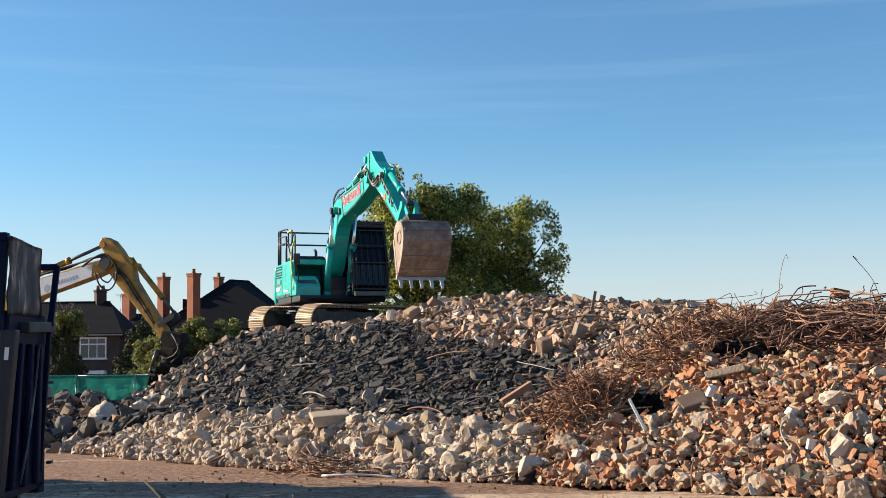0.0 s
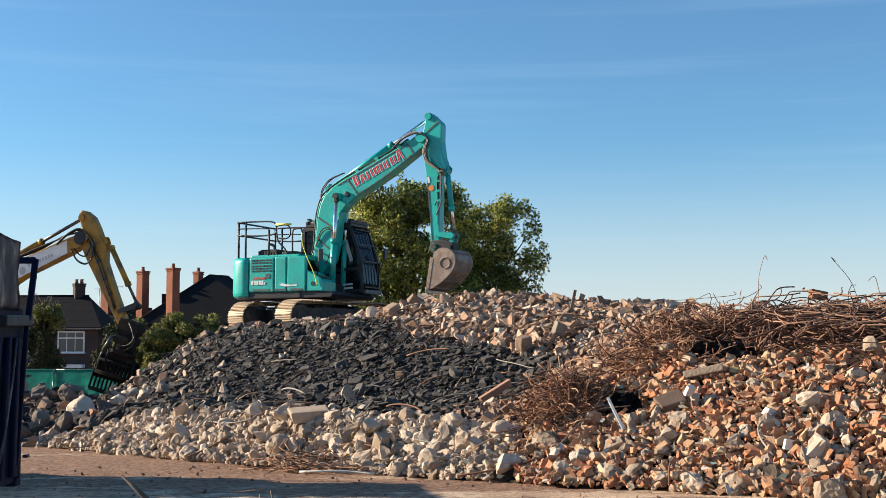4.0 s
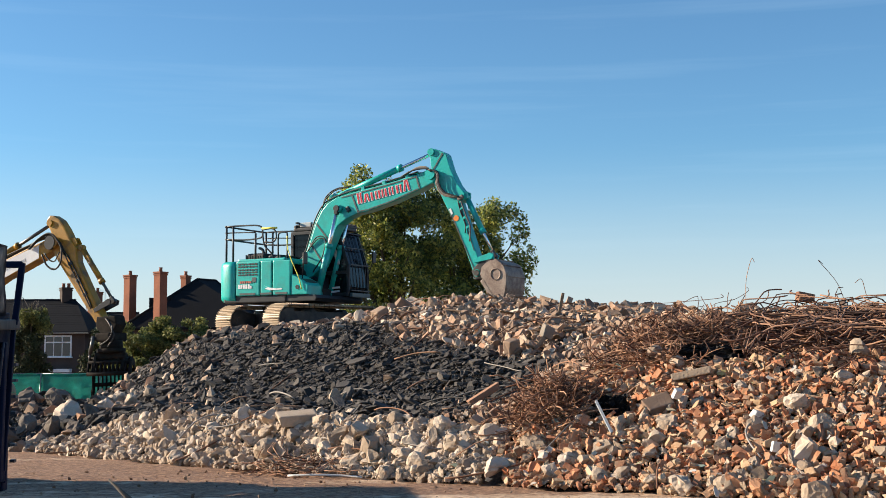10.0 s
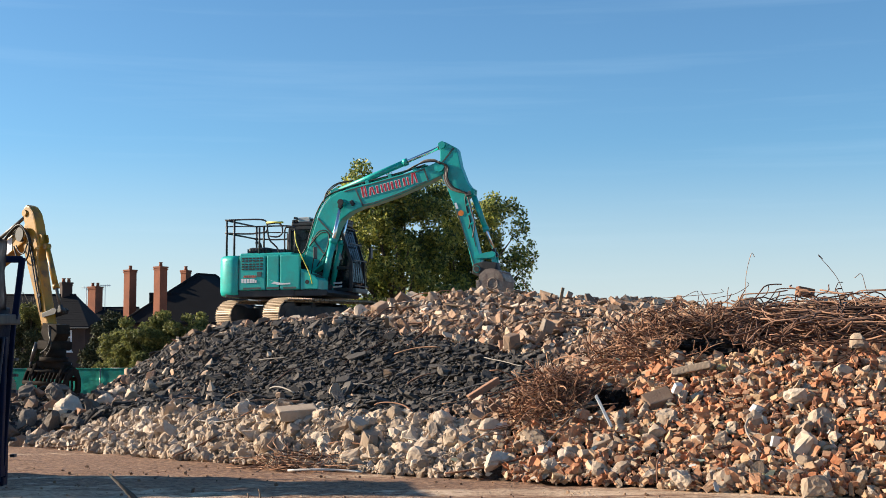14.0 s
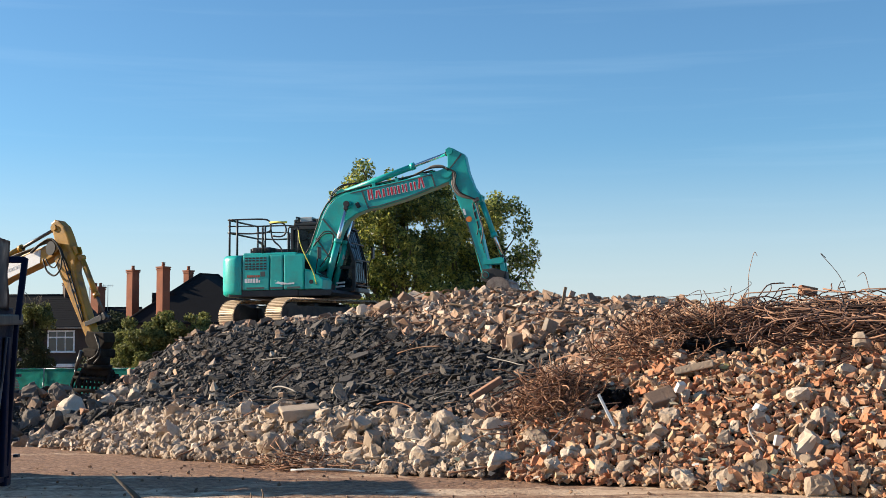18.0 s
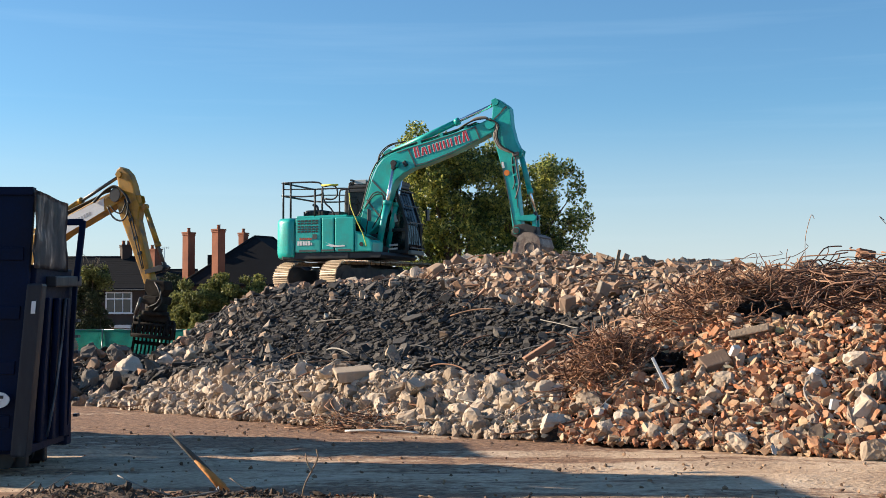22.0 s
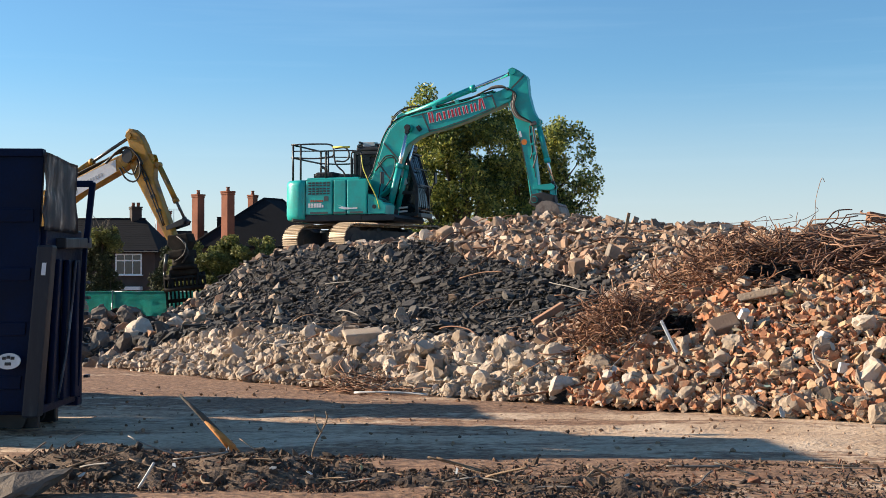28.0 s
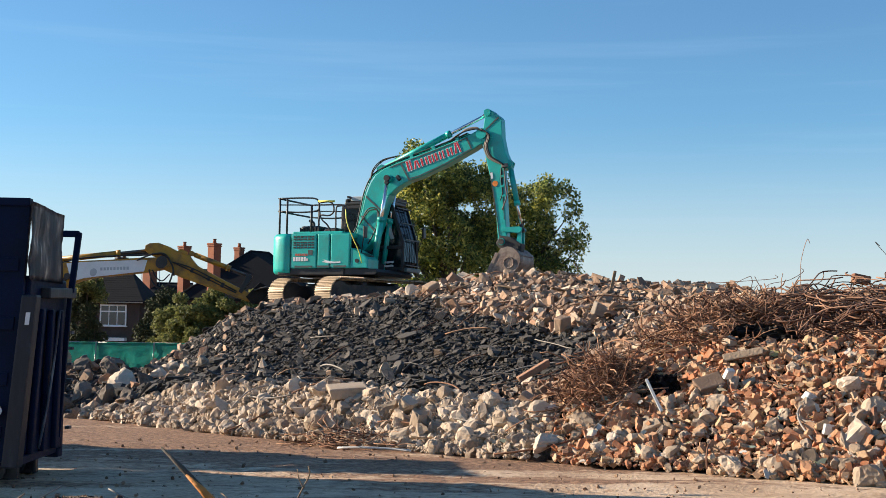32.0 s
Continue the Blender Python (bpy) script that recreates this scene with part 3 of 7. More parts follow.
def key_machine(parts, foot, boom, arm, tables, pins):
    """Keys body, boom, arm, bucket and cylinders; pins: for each cylinder its two ends as (link, x, y, z)."""
    rows = {n: [] for n in parts}
    for i in range(129):
        t = i * 0.25
        swing, b, a, k = joints(t, foot, boom, arm, *tables)
        link = {"house": Matrix(), "boom": b, "arm": a, "bucket": k}
        rows["body"].append((t, swing))
        rows["boom"].append((t, swing @ b))
        rows["arm"].append((t, swing @ a))
        rows["bucket"].append((t, swing @ k))
        for n, (p, q) in pins.items():
            P, Q = link[p[0]] @ Vector(p[1:]), link[q[0]] @ Vector(q[1:])
            Q.y = P.y
            rows[n + "_barrel"].append((t, swing @ aim(P, Q)))
            rows[n + "_rod"].append((t, swing @ aim(Q, P)))
    for n, ob in parts.items():
        walk(ob, rows[n])


def cylinder(parent, name, barrel, rod, r, paint, steel=None):
    """A hydraulic cylinder: a painted barrel from one pin, a bright rod from the other."""
    bm = bmesh.new()
    tube(bm, [(0.1, 0, 0), (barrel, 0, 0)], r, 14)
    tube(bm, [(barrel - 0.12, 0, 0), (barrel, 0, 0)], r * 1.2, 14)
    tube(bm, [(0, -r * 1.1, 0), (0, r * 1.1, 0)], r * 1.05, 12)
    bx(bm, (0.08, 0, 0), (0.16, r * 1.4, r * 1.5), bevel=0.01)
    b = part(name + "_barrel", bm, paint, parent, "painted hydraulic cylinder barrel")
    bm = bmesh.new()
    tube(bm, [(0.05, 0, 0), (rod, 0, 0)], r * 0.55, 12)
    c = part(name + "_rod", bm, steel or M_CHROME, parent, "piston rod of bare steel")
    bm = bmesh.new()
    tube(bm, [(0, -r, 0), (0, r, 0)], r * 0.95, 12)
    bx(bm, (0.07, 0, 0), (0.16, r * 1.2, r * 1.3), bevel=0.01)
    part("rod_eye", bm, M_BLACK, c)
    return b, c


def track(parent, y, length, height, width, name="track"):
    """A crawler track: a frame with rollers, and every shoe on its own."""
    r = height / 2
    half = length / 2 - r
    bm = bmesh.new()
    prism(bm, [(-half, 0.16), (half, 0.16), (half + 0.1, r), (half, height - 0.16), (-half, height - 0.16), (-half - 0.1, r)], y - width * 0.3, y + width * 0.3, 0.02)
    for sx in (-half, half):
        tube(bm, [(sx, y - width * 0.34, r), (sx, y + width * 0.34, r)], r - 0.09, 20)
        tube(bm, [(sx, y - width * 0.40, r), (sx, y + width * 0.40, r)], r * 0.38, 14)
    for k in range(6):
        x = -half + (k + 0.5) * 2 * half / 6
        tube(bm, [(x, y - width * 0.33, 0.15), (x, y + width * 0.33, 0.15)], 0.10, 12)
    for k in range(2):
        x = -half * 0.4 + k * half * 0.8
        tube(bm, [(x, y - width * 0.33, height - 0.15), (x, y + width * 0.33, height - 0.15)], 0.07, 10)
    tr = part(name, bm, M_TRACKSIDE, parent, "dusty black crawler track frame with rollers")
    bm = bmesh.new()
    bx(bm, (0, 0, 0), (0.155, width, 0.03), bevel=0.006)
    for gx in (-0.055, 0.0, 0.055):
        bx(bm, (gx, 0, 0.026), (0.014, width * 0.99, 0.028))
    bx(bm, (0, 0, -0.03), (0.14, width * 0.35, 0.05))
    shoe = part("track_shoe", bm, M_TRACK, tr)
    per = 4 * half + math.tau * r
    n = round(per / 0.17)
    for i in range(n):
        s = per * i / n
        if s < 2 * half:
            m = pose(-half + s, y, height, 0, 0, 0)
        elif s < 2 * half + math.pi * r:
            a = (s - 2 * half) / r
            m = Matrix.Translation((half + math.sin(a) * r, y, r + math.cos(a) * r)) @ Matrix.Rotation(a, 4, "Y")
        elif s < 4 * half + math.pi * r:
            m = Matrix.Translation((half - (s - 2 * half - math.pi * r), y, 0)) @ Matrix.Rotation(math.pi, 4, "Y")
        else:
            a = (s - 4 * half - math.pi * r) / r
            m = Matrix.Translation((-half - math.sin(a) * r, y, r - math.cos(a) * r)) @ Matrix.Rotation(math.pi + a, 4, "Y")
        if i == 0:
            shoe.matrix_basis = m
        else:
            o = new("track_shoe", shoe.data)
            o.parent, o.matrix_basis = tr, m
    return tr


def bars(parent, x0, z0, y, sizes, material, tilt=0.0, gap=0.03, thick=0.006, name="lettering", label=""):
    """A row of upright bars in place of a word, along x at the plane y."""
    x = 0.0
    for w, h in sizes:
        bm = bmesh.new()
        bx(bm, (x + w / 2, 0, h / 2), (w, thick, h))
        part(name, bm, material, parent, label, Matrix.Translation((x0, y, z0)) @ ry(tilt))
        x += w + gap


TEAL_BOOM_LINE = [(-0.18, -0.05), (-0.10, 0.12), (0.27, 0.22), (0.67, 0.52), (1.1, 0.86), (1.4, 1.03), (1.65, 1.10), (1.95, 1.08), (2.4, 0.93), (3.0, 0.69), (3.7, 0.42), (4.3, 0.21), (4.60, 0.14), (4.74, 0.02),
                  (4.71, -0.14), (4.54, -0.22), (4.15, -0.16), (3.3, 0.02), (2.6, 0.23), (2.25, 0.37), (1.95, 0.43), (1.65, 0.42), (1.4, 0.30), (0.95, -0.03), (0.55, -0.26), (0.15, -0.30), (-0.16, -0.20)]
TEAL_ARM_LINE = [(-0.60, 0.14), (-0.62, 0.26), (-0.54, 0.36), (-0.32, 0.55), (-0.24, 0.58), (0.2, 0.52), (0.6, 0.53), (0.90, 0.60), (1.0, 0.52), (1.04, 0.40), (1.9, 0.29), (2.70, 0.19), (2.90, 0.15), (2.94, 0.02), (2.84, -0.07),
                 (2.2, -0.01), (1.4, 0.02), (0.6, -0.01), (0.2, -0.07), (0.02, -0.16), (-0.12, -0.08), (-0.15, 0.05), (-0.40, 0.14)]
YEL_BOOM_BASE = [(-0.18, 0.10), (-0.05, 0.24), (0.4, 0.50), (0.94, 0.82), (1.45, 1.16), (1.75, 1.30), (2.05, 1.28), (2.35, 1.17), (3.2, 0.78), (3.95, 0.46), (4.40, 0.25), (4.64, 0.14), (4.72, 0.0), (4.66, -0.12),
                 (4.45, -0.16), (4.0, -0.03), (3.3, 0.24), (2.75, 0.46), (2.3, 0.58), (1.97, 0.56), (1.65, 0.46), (1.36, 0.32), (0.95, 0.05), (0.55, -0.20), (0.15, -0.26), (-0.16, -0.16)]


def digging_bucket(parent, width, material):
    """Shell, cheeks, lip, teeth and ears, with its hinge at the origin and the teeth along x."""
    h = width / 2
    line = [(0.02, 0.30), (0.00, 0.50), (0.06, 0.68), (0.20, 0.81), (0.40, 0.84), (0.62, 0.76), (0.84, 0.58), (1.02, 0.37), (1.15, 0.15), (1.20, 0.0)]
    pts = bend([(x, 0, z) for x, z in line], 3)
    bm = bmesh.new()
    inner = []
    for i, p in enumerate(pts):
        d = (pts[min(i + 1, len(pts) - 1)] - pts[max(i - 1, 0)]).normalized()
        nrm = Vector((d.z, 0, -d.x))
        inner.append(p + nrm * 0.03)
    a0 = [bm.verts.new((p.x, -h, p.z)) for p in pts]
    a1 = [bm.verts.new((p.x, h, p.z)) for p in pts]
    b0 = [bm.verts.new((p.x, -h, p.z)) for p in inner]
    b1 = [bm.verts.new((p.x, h, p.z)) for p in inner]
    n = len(pts)
    for i in range(n - 1):
        bm.faces.new((a0[i], a0[i + 1], a1[i + 1], a1[i])).smooth = True
        bm.faces.new((b0[i], b1[i], b1[i + 1], b0[i + 1])).smooth = True
    for i in (0, n - 1):
        bm.faces.new((a0[i], a1[i], b1[i], b0[i]))
    # wear ribs across the back
    for i in range(7, n - 1, 4):
        p = pts[i]
        d = (pts[i + 1] - pts[i - 1]).normalized()
        bx(bm, p, (0.08, width * 0.97, 0.055), Matrix.Rotation(-math.atan2(d.z, d.x), 3, "Y"))
    bmesh.ops.recalc_face_normals(bm, faces=bm.faces[:])
    shell = part("bucket_shell", bm, material, parent, "wide curved bucket of worn rusty steel")
    for s in (-1, 1):
        bm = bmesh.new()
        prism(bm, [(p.x, p.z) for p in pts[::2]] + [(1.20, -0.02), (0.55, 0.06), (0.15, 0.14)], s * h - 0.018, s * h + 0.018, 0.004)
        bx(bm, (0.72, s * (h + 0.012), 0.06), (0.86, 0.03, 0.10), Matrix.Rotation(0.06, 3, "Y"))
        part("side_plate", bm, material, shell)
        bm = bmesh.new()
        ring = [(0.42 + 0.15 * math.cos(a), s * (h + 0.022), 0.52 + 0.15 * math.sin(a)) for a in (k * math.tau / 14 for k in range(15))]
        tube(bm, ring, 0.018, 5, False)
        part("wear_ring", bm, material, shell)
        bm = bmesh.new()
        prism(bm, [(-0.09, -0.06), (0.06, -0.12), (0.30, 0.12), (0.25, 0.60), (0.02, 0.56), (-0.10, 0.44)], s * 0.17 - 0.02, s * 0.17 + 0.02, 0.004)
        part("hinge_ear", bm, M_HITCHRED, shell, "scuffed red hinge ear")
    bm = bmesh.new()
    bx(bm, (1.19, 0, -0.01), (0.16, width + 0.05, 0.04), bevel=0.008)
    part("cutting_lip", bm, M_TOOTH, shell)
    for i in range(5):
        y = -h + 0.07 + i * (width - 0.14) / 4
        bm = bmesh.new()
        v = bx(bm, (1.36, y, -0.02), (0.24, 0.09, 0.07), bevel=0.01)
        for q in v:
            k = (q.co.x - 1.24) / 0.24
            if k > 0:
                q.co.z = -0.02 + (q.co.z + 0.02) * (1 - 0.75 * k)
                q.co.y = y + (q.co.y - y) * (1 - 0.3 * k)
        part("tooth", bm, M_TOOTH, shell, "bright worn bucket tooth")
    return shell


def hose(parent, pts, r=0.022, material=None, label=""):
    bm = bmesh.new()
    tube(bm, bend(pts, 5), r, 7)
    return part("hose", bm, material or M_RUBBER, parent, label)


def rail(bm, pts, r=0.022):
    tube(bm, bend(pts, 4) if len(pts) > 2 else pts, r, 7)


def teal_excavator():
    ex = empty("excavator", TEAL, "teal tracked excavator digging on top of the rubble heap", "excavator")
    # undercarriage, turned away from the upper body
    under = Matrix.Translation((0.08, 0, 0)) @ Matrix.Rotation(radians(44), 4, "Z")
    bm = bmesh.new()
    bx(bm, (0, 0, 0.55), (1.5, 1.3, 0.42), bevel=0.05)
    for s in (-1, 1):
        for t in (-0.75, 0.75):
            bx(bm, (t, s * 0.62, 0.5), (0.34, 0.6, 0.3), Matrix.Rotation(0.35 * s * (1 if t > 0 else -1), 3, "Z"), 0.04)
    tube(bm, [(0, 0, 0.7), (0, 0, 0.9)], 0.62, 28)
    part("car_body", bm, M_TRACKSIDE, ex, "black dusty undercarriage with slewing ring", under)
    for y in (-0.97, 0.97):
        track(ex, y, 3.55, 0.80, 0.62).matrix_basis = under
    # upper body
    bm = bmesh.new()
    prism(bm, [(-1.5, 0.90), (1.30, 0.90), (1.36, 0.98), (1.30, 1.06), (-1.5, 1.06)], -1.12, 1.16, 0.02)
    bx(bm, (-0.55, -1.10, 0.99), (1.95, 0.10, 0.20), bevel=0.03)
    bx(bm, (0.72, -0.78, 1.03), (0.75, 0.66, 0.12), bevel=0.02)
    bx(bm, (0.35, 0.0, 1.30), (1.0, 0.5, 0.55), bevel=0.04)
    for s in (-0.24, 0.24):
        prism(bm, [(-0.15, 1.0), (0.62, 1.0), (0.42, 1.72), (0.30, 1.86), (0.12, 1.86), (0.0, 1.7)], s - 0.03, s + 0.03, 0.01)
    bx(bm, (0.78, 0, 1.15), (0.3, 0.8, 0.22), bevel=0.03)
    body = part("upper_body", bm, M_BLACK, ex, "slewing upper frame of black steel")
    # counterweight: rounded tail
    bm = bmesh.new()
    out = []
    for k in range(25):
        a = math.pi / 2 + math.pi * k / 24
        ca, sa = math.cos(a), math.sin(a)
        out.append((-1.15 + 0.76 * math.copysign(abs(ca) ** 0.62, ca), 1.20 * math.copysign(abs(sa) ** 0.62, sa)))
    lev = [(0.93, 0.93), (0.98, 0.985), (1.08, 1.0), (1.85, 1.0), (1.94, 0.985), (1.99, 0.93)]
    rings = [[bm.verts.new((-1.1 + (x + 1.1) * s, y * s, z)) for x, y in out] for z, s in lev]
    for a, b in zip(rings, rings[1:]):
        for i in range(len(out) - 1):
            bm.faces.new((a[i], a[i + 1], b[i + 1], b[i])).smooth = True
        bm.faces.new((a[-1], a[0], b[0], b[-1]))
    bm.faces.new(rings[0][::-1])
    bm.faces.new(rings[-1])
    bmesh.ops.recalc_face_normals(bm, faces=bm.faces[:])
    cw = part("counterweight", bm, M_TEAL, body, "rounded teal counterweight")
    bm = bmesh.new()
    bx(bm, (-1.66, -0.96, 1.62), (0.05, 0.28, 0.20), Matrix.Rotation(0.62, 3, "Z"), 0.02)
    part("tail_recess", bm, M_DARKTEAL, body)
    bm = bmesh.new()
    bx(bm, (-1.79, -0.72, 1.45), (0.02, 0.10, 0.14), Matrix.Rotation(0.4, 3, "Z"))
    part("warning_sticker", bm, M_ORANGE, body)
    # side doors on the right hand, with louvres
    for x0, x1, nm in ((-1.12, -0.36, "engine_door"), (-0.34, 0.02, "side_door"), (0.04, 0.60, "side_door")):
        bm = bmesh.new()
        v = bx(bm, ((x0 + x1) / 2, -1.13, 1.52), (x1 - x0 - 0.015, 0.12, 0.90), bevel=0.03)
        part(nm, bm, M_TEAL, body, "teal side door panel")
    for r in range(5):
        for c in range(6):
            bm = bmesh.new()
            bx(bm, (-1.0 + c * 0.105, -1.194, 1.90 - r * 0.065 - (0.02 if r > 1 else 0)), (0.075, 0.012, 0.038))
            part("louvre", bm, M_BLACK, body)
    for s in ((-0.74, 1.03), (-0.16, 1.03), (0.32, 1.03)):
        bm = bmesh.new()
        bx(bm, (s[0], -1.195, s[1] + 0.09), (0.5 if s[0] < -0.5 else 0.36, 0.012, 0.05))
        part("sill_strip", bm, M_DARKTEAL, body)
    bars(body, -1.04, 1.26, -1.198, [(0.06, 0.11)] * 5 + [(0.04, 0.07)], M_WHITE, gap=0.018, name="model_mark", label="pale model mark of plain bars")
    bars(body, -0.98, 1.40, -1.198, [(0.05, 0.06)] * 6, M_HITCHRED, gap=0.012, name="model_mark")
    bars(body, -0.60, 1.42, -1.198, [(0.13, 0.13)], M_DARKTEAL, name="door_latch")
    bm = bmesh.new()
    prism(bm, [(-0.26, 1.34), (-0.05, 1.27), (0.16, 1.24), (0.34, 1.25), (0.34, 1.21), (0.0, 1.20), (-0.2, 1.24), (-0.10, 1.28)], -1.2, -1.194)
    part("swoosh_sticker", bm, M_WHITE, body)
    # tool box step in front of the doors
    bm = bmesh.new()
    prism(bm, [(0.61, 1.07), (1.10, 1.07), (1.12, 1.30), (0.98, 1.42), (0.72, 1.55), (0.61, 1.60)], -1.17, -0.52, 0.025)
    part("tool_box", bm, M_TEAL, body, "teal stepped tool box")
    bm = bmesh.new()
    tube(bm, [(0.80, -1.185, 1.26), (0.80, -1.165, 1.26)], 0.055, 16)
    part("round_badge", bm, M_BLACK, body)
    bm = bmesh.new()
    bx(bm, (0.92, -0.85, 1.44), (0.25, 0.5, 0.02), Matrix.Rotation(0.45, 3, "Y"))
    part("step_grip", bm, M_BLACK, body)
    # engine hood and plant on top
    bm = bmesh.new()
    bx(bm, (-0.42, 0.0, 1.98), (1.5, 2.1, 0.14), bevel=0.04)
    part("engine_hood", bm, M_TEAL, body, "teal engine hood")
    bm = bmesh.new()
    bx(bm, (-0.72, -0.45, 2.12), (0.62, 0.95, 0.18), bevel=0.05, taper=(0.86, 0.9))
    part("hood_vent", bm, M_BLACK, body)
    for k in range(7):
        bm = bmesh.new()
        bx(bm, (-0.98 + k * 0.085, -0.925, 2.11), (0.05, 0.01, 0.11))
        part("vent_slot", bm, M_TRACKSIDE, body)
    bm = bmesh.new()
    bx(bm, (-0.12, -0.5, 2.09), (0.46, 0.8, 0.12), bevel=0.04, taper=(0.8, 0.9))
    part("air_cleaner_cover", bm, M_BLACK, body)
    bm = bmesh.new()
    rail(bm, [(-1.02, -0.1, 2.05), (-1.02, -0.1, 2.30), (-1.06, -0.1, 2.38), (-1.16, -0.1, 2.42)], 0.04)
    part("exhaust_pipe", bm, M_BLACK, body)
    # handrails
    for y in (-1.02, 0.78):
        bm = bmesh.new()
        for x in (-1.56, -1.34, -0.62):
            tube(bm, [(x, y, 1.98), (x, y, 2.95 if x < -1 else 2.72)], 0.028, 7)
        rail(bm, [(-1.60, y, 2.94), (-1.0, y, 2.94), (-0.55, y, 2.92), (-0.42, y, 2.84), (-0.40, y, 2.66), (-0.52, y, 2.58), (-1.0, y, 2.56), (-1.60, y, 2.60)])
        rail(bm, [(-1.60, y, 2.77), (-1.1, y, 2.76), (-0.62, y, 2.74)], 0.016)
        part("handrail", bm, M_BLACK, body, "black tubular handrail")
        bm = bmesh.new()
        rail(bm, [(-0.40, y, 2.72), (-0.34, y, 2.40), (-0.14, y, 2.20), (-0.05, y, 2.04)])
        rail(bm, [(-0.40, y, 2.80), (-0.1, y, 2.82), (0.02, y, 2.72), (0.02, y, 2.55), (-0.1, y, 2.46), (-0.34, y, 2.48)])
        rail(bm, [(0.10, y, 2.05), (0.10, y, 2.62), (0.18, y, 2.70), (0.34, y, 2.70), (0.38, y, 2.6), (0.38, y, 2.02)])
        part("handrail", bm, M_BLACK, body, "black looped handrail")
    bm = bmesh.new()
    for x in (-1.60,):
        tube(bm, [(x, -1.02, 2.94), (x, 0.78, 2.94)], 0.024, 7)
        tube(bm, [(x, -1.02, 2.60), (x, 0.78, 2.60)], 0.024, 7)
    part("handrail", bm, M_BLACK, body)
    bm = bmesh.new()
    tube(bm, [(-0.42, -1.02, 2.84), (0.05, -1.02, 2.83)], 0.028, 8)
    part("rail_padding", bm, M_YELLOWHOSE, body, "pale yellow foam on handrail")
    # cab on the left hand
    bm = bmesh.new()
    prof = [(-0.30, 1.06), (1.34, 1.06), (1.48, 1.32), (1.42, 1.9), (1.16, 2.72), (1.0, 2.82), (-0.2, 2.84), (-0.32, 2.72)]
    prism(bm, prof, 0.27, 1.17, 0.05)
    cab = part("cab", bm, M_GLASS_DARK, body, "dark glazed operator cab")
    for y in (0.255, 1.185):
        for a, b in (((-0.30, 1.06), (-0.32, 2.75)), ((0.45, 1.06), (0.45, 2.83)), ((1.45, 1.2), (1.44, 1.85)), ((1.44, 1.85), (1.12, 2.78)), ((-0.32, 2.80), (1.08, 2.80)), ((-0.3, 1.12), (1.42, 1.12)), ((-0.3, 1.7), (1.45, 1.7))):
            bm = bmesh.new()
            d = Vector((b[0] - a[0], 0, b[1] - a[1]))
            bx(bm, ((a[0] + b[0]) / 2, y, (a[1] + b[1]) / 2), (d.length + 0.08, 0.05, 0.09), Matrix.Rotation(-math.atan2(d.z, d.x), 3, "Y"), 0.012)
            part("cab_pillar", bm, M_BLACK, body)
    bm = bmesh.new()
    bx(bm, (0.42, 0.72, 2.90), (1.40, 0.98, 0.10), bevel=0.03)
    part("cab_roof", bm, M_BLACK, body)
    for k in range(5):
        bm = bmesh.new()
        bx(bm, (0.45, 0.33 + k * 0.19, 3.02), (1.42, 0.05, 0.05), bevel=0.008)
        part("roof_guard_bar", bm, M_BLACK, body)
    bm = bmesh.new()
    for x in (-0.22, 0.42, 1.1):
        bx(bm, (x, 0.72, 2.98), (0.07, 1.0, 0.07), bevel=0.01)
    bx(bm, (-0.18, 0.72, 3.08), (0.05, 1.0, 0.05))
    part("roof_guard_frame", bm, M_BLACK, body)
    bm = bmesh.new()
    bx(bm, (0.06, 0.42, 3.03), (0.36, 0.25, 0.13), bevel=0.02)
    part("roof_box", bm, M_GREYVINYL, body, "pale grey box on cab roof")
    # front guard of upright bars
    for k in range(6):
        y = 0.32 + k * 0.16
        bm = bmesh.new()
        tube(bm, [(1.56, y, 1.22), (1.53, y, 1.9), (1.26, y, 2.76)], 0.009, 6)
        part("front_guard_bar", bm, M_BLACK, body)
    for z, x in ((1.22, 1.55), (1.9, 1.53), (2.35, 1.38), (2.76, 1.25)):
        bm = bmesh.new()
        bx(bm, (x, 0.72, z), (0.03, 0.96, 0.035), bevel=0.008)
        part("front_guard_bar", bm, M_BLACK, body)
    bm = bmesh.new()
    bx(bm, (1.52, 0.72, 1.10), (0.1, 0.9, 0.12), bevel=0.02)
    part("cab_step", bm, M_DARKTEAL, body)
    for z in (1.20, 1.30):
        bm = bmesh.new()
        bx(bm, (1.05, 0.24, z), (0.28, 0.02, 0.05), Matrix.Rotation(-0.06, 3, "Y"))
        part("cab_sticker", bm, M_WHITE, body, "white sticker")
    # Reflection on the cab glass, painted as a slanting grey strip.
    bm = bmesh.new()
    bx(bm, (1.06, 0.235, 2.2), (0.1, 0.02, 0.6), Matrix.Rotation(-0.32, 3, "Y"), 0.02)
    part("cab_window_reflection_strip", bm, M_GREYVINYL, body).name = "cab_window_blind"
    for x, y, z in ((1.62, 1.28, 2.1), (1.0, -1.12, 1.95)):
        bm = bmesh.new()
        tube(bm, [(x - 0.15, y * 0.92, z - 0.5), (x - 0.05, y, z - 0.1), (x, y, z)], 0.014, 6)
        bx(bm, (x, y, z + 0.05), (0.05, 0.17, 0.30), bevel=0.015)
        part("mirror", bm, M_BLACK, body)
    hose(body, [(0.38, -1.03, 2.60), (0.48, -1.14, 2.25), (0.68, -1.19, 1.85), (0.86, -1.2, 1.5), (0.95, -1.2, 1.2)], 0.013, M_YELLOWHOSE, "yellow webbing strap hanging down")
    # boom
    bm = bmesh.new()
    prism(bm, TEAL_BOOM_LINE, -0.19, 0.19, 0.025)
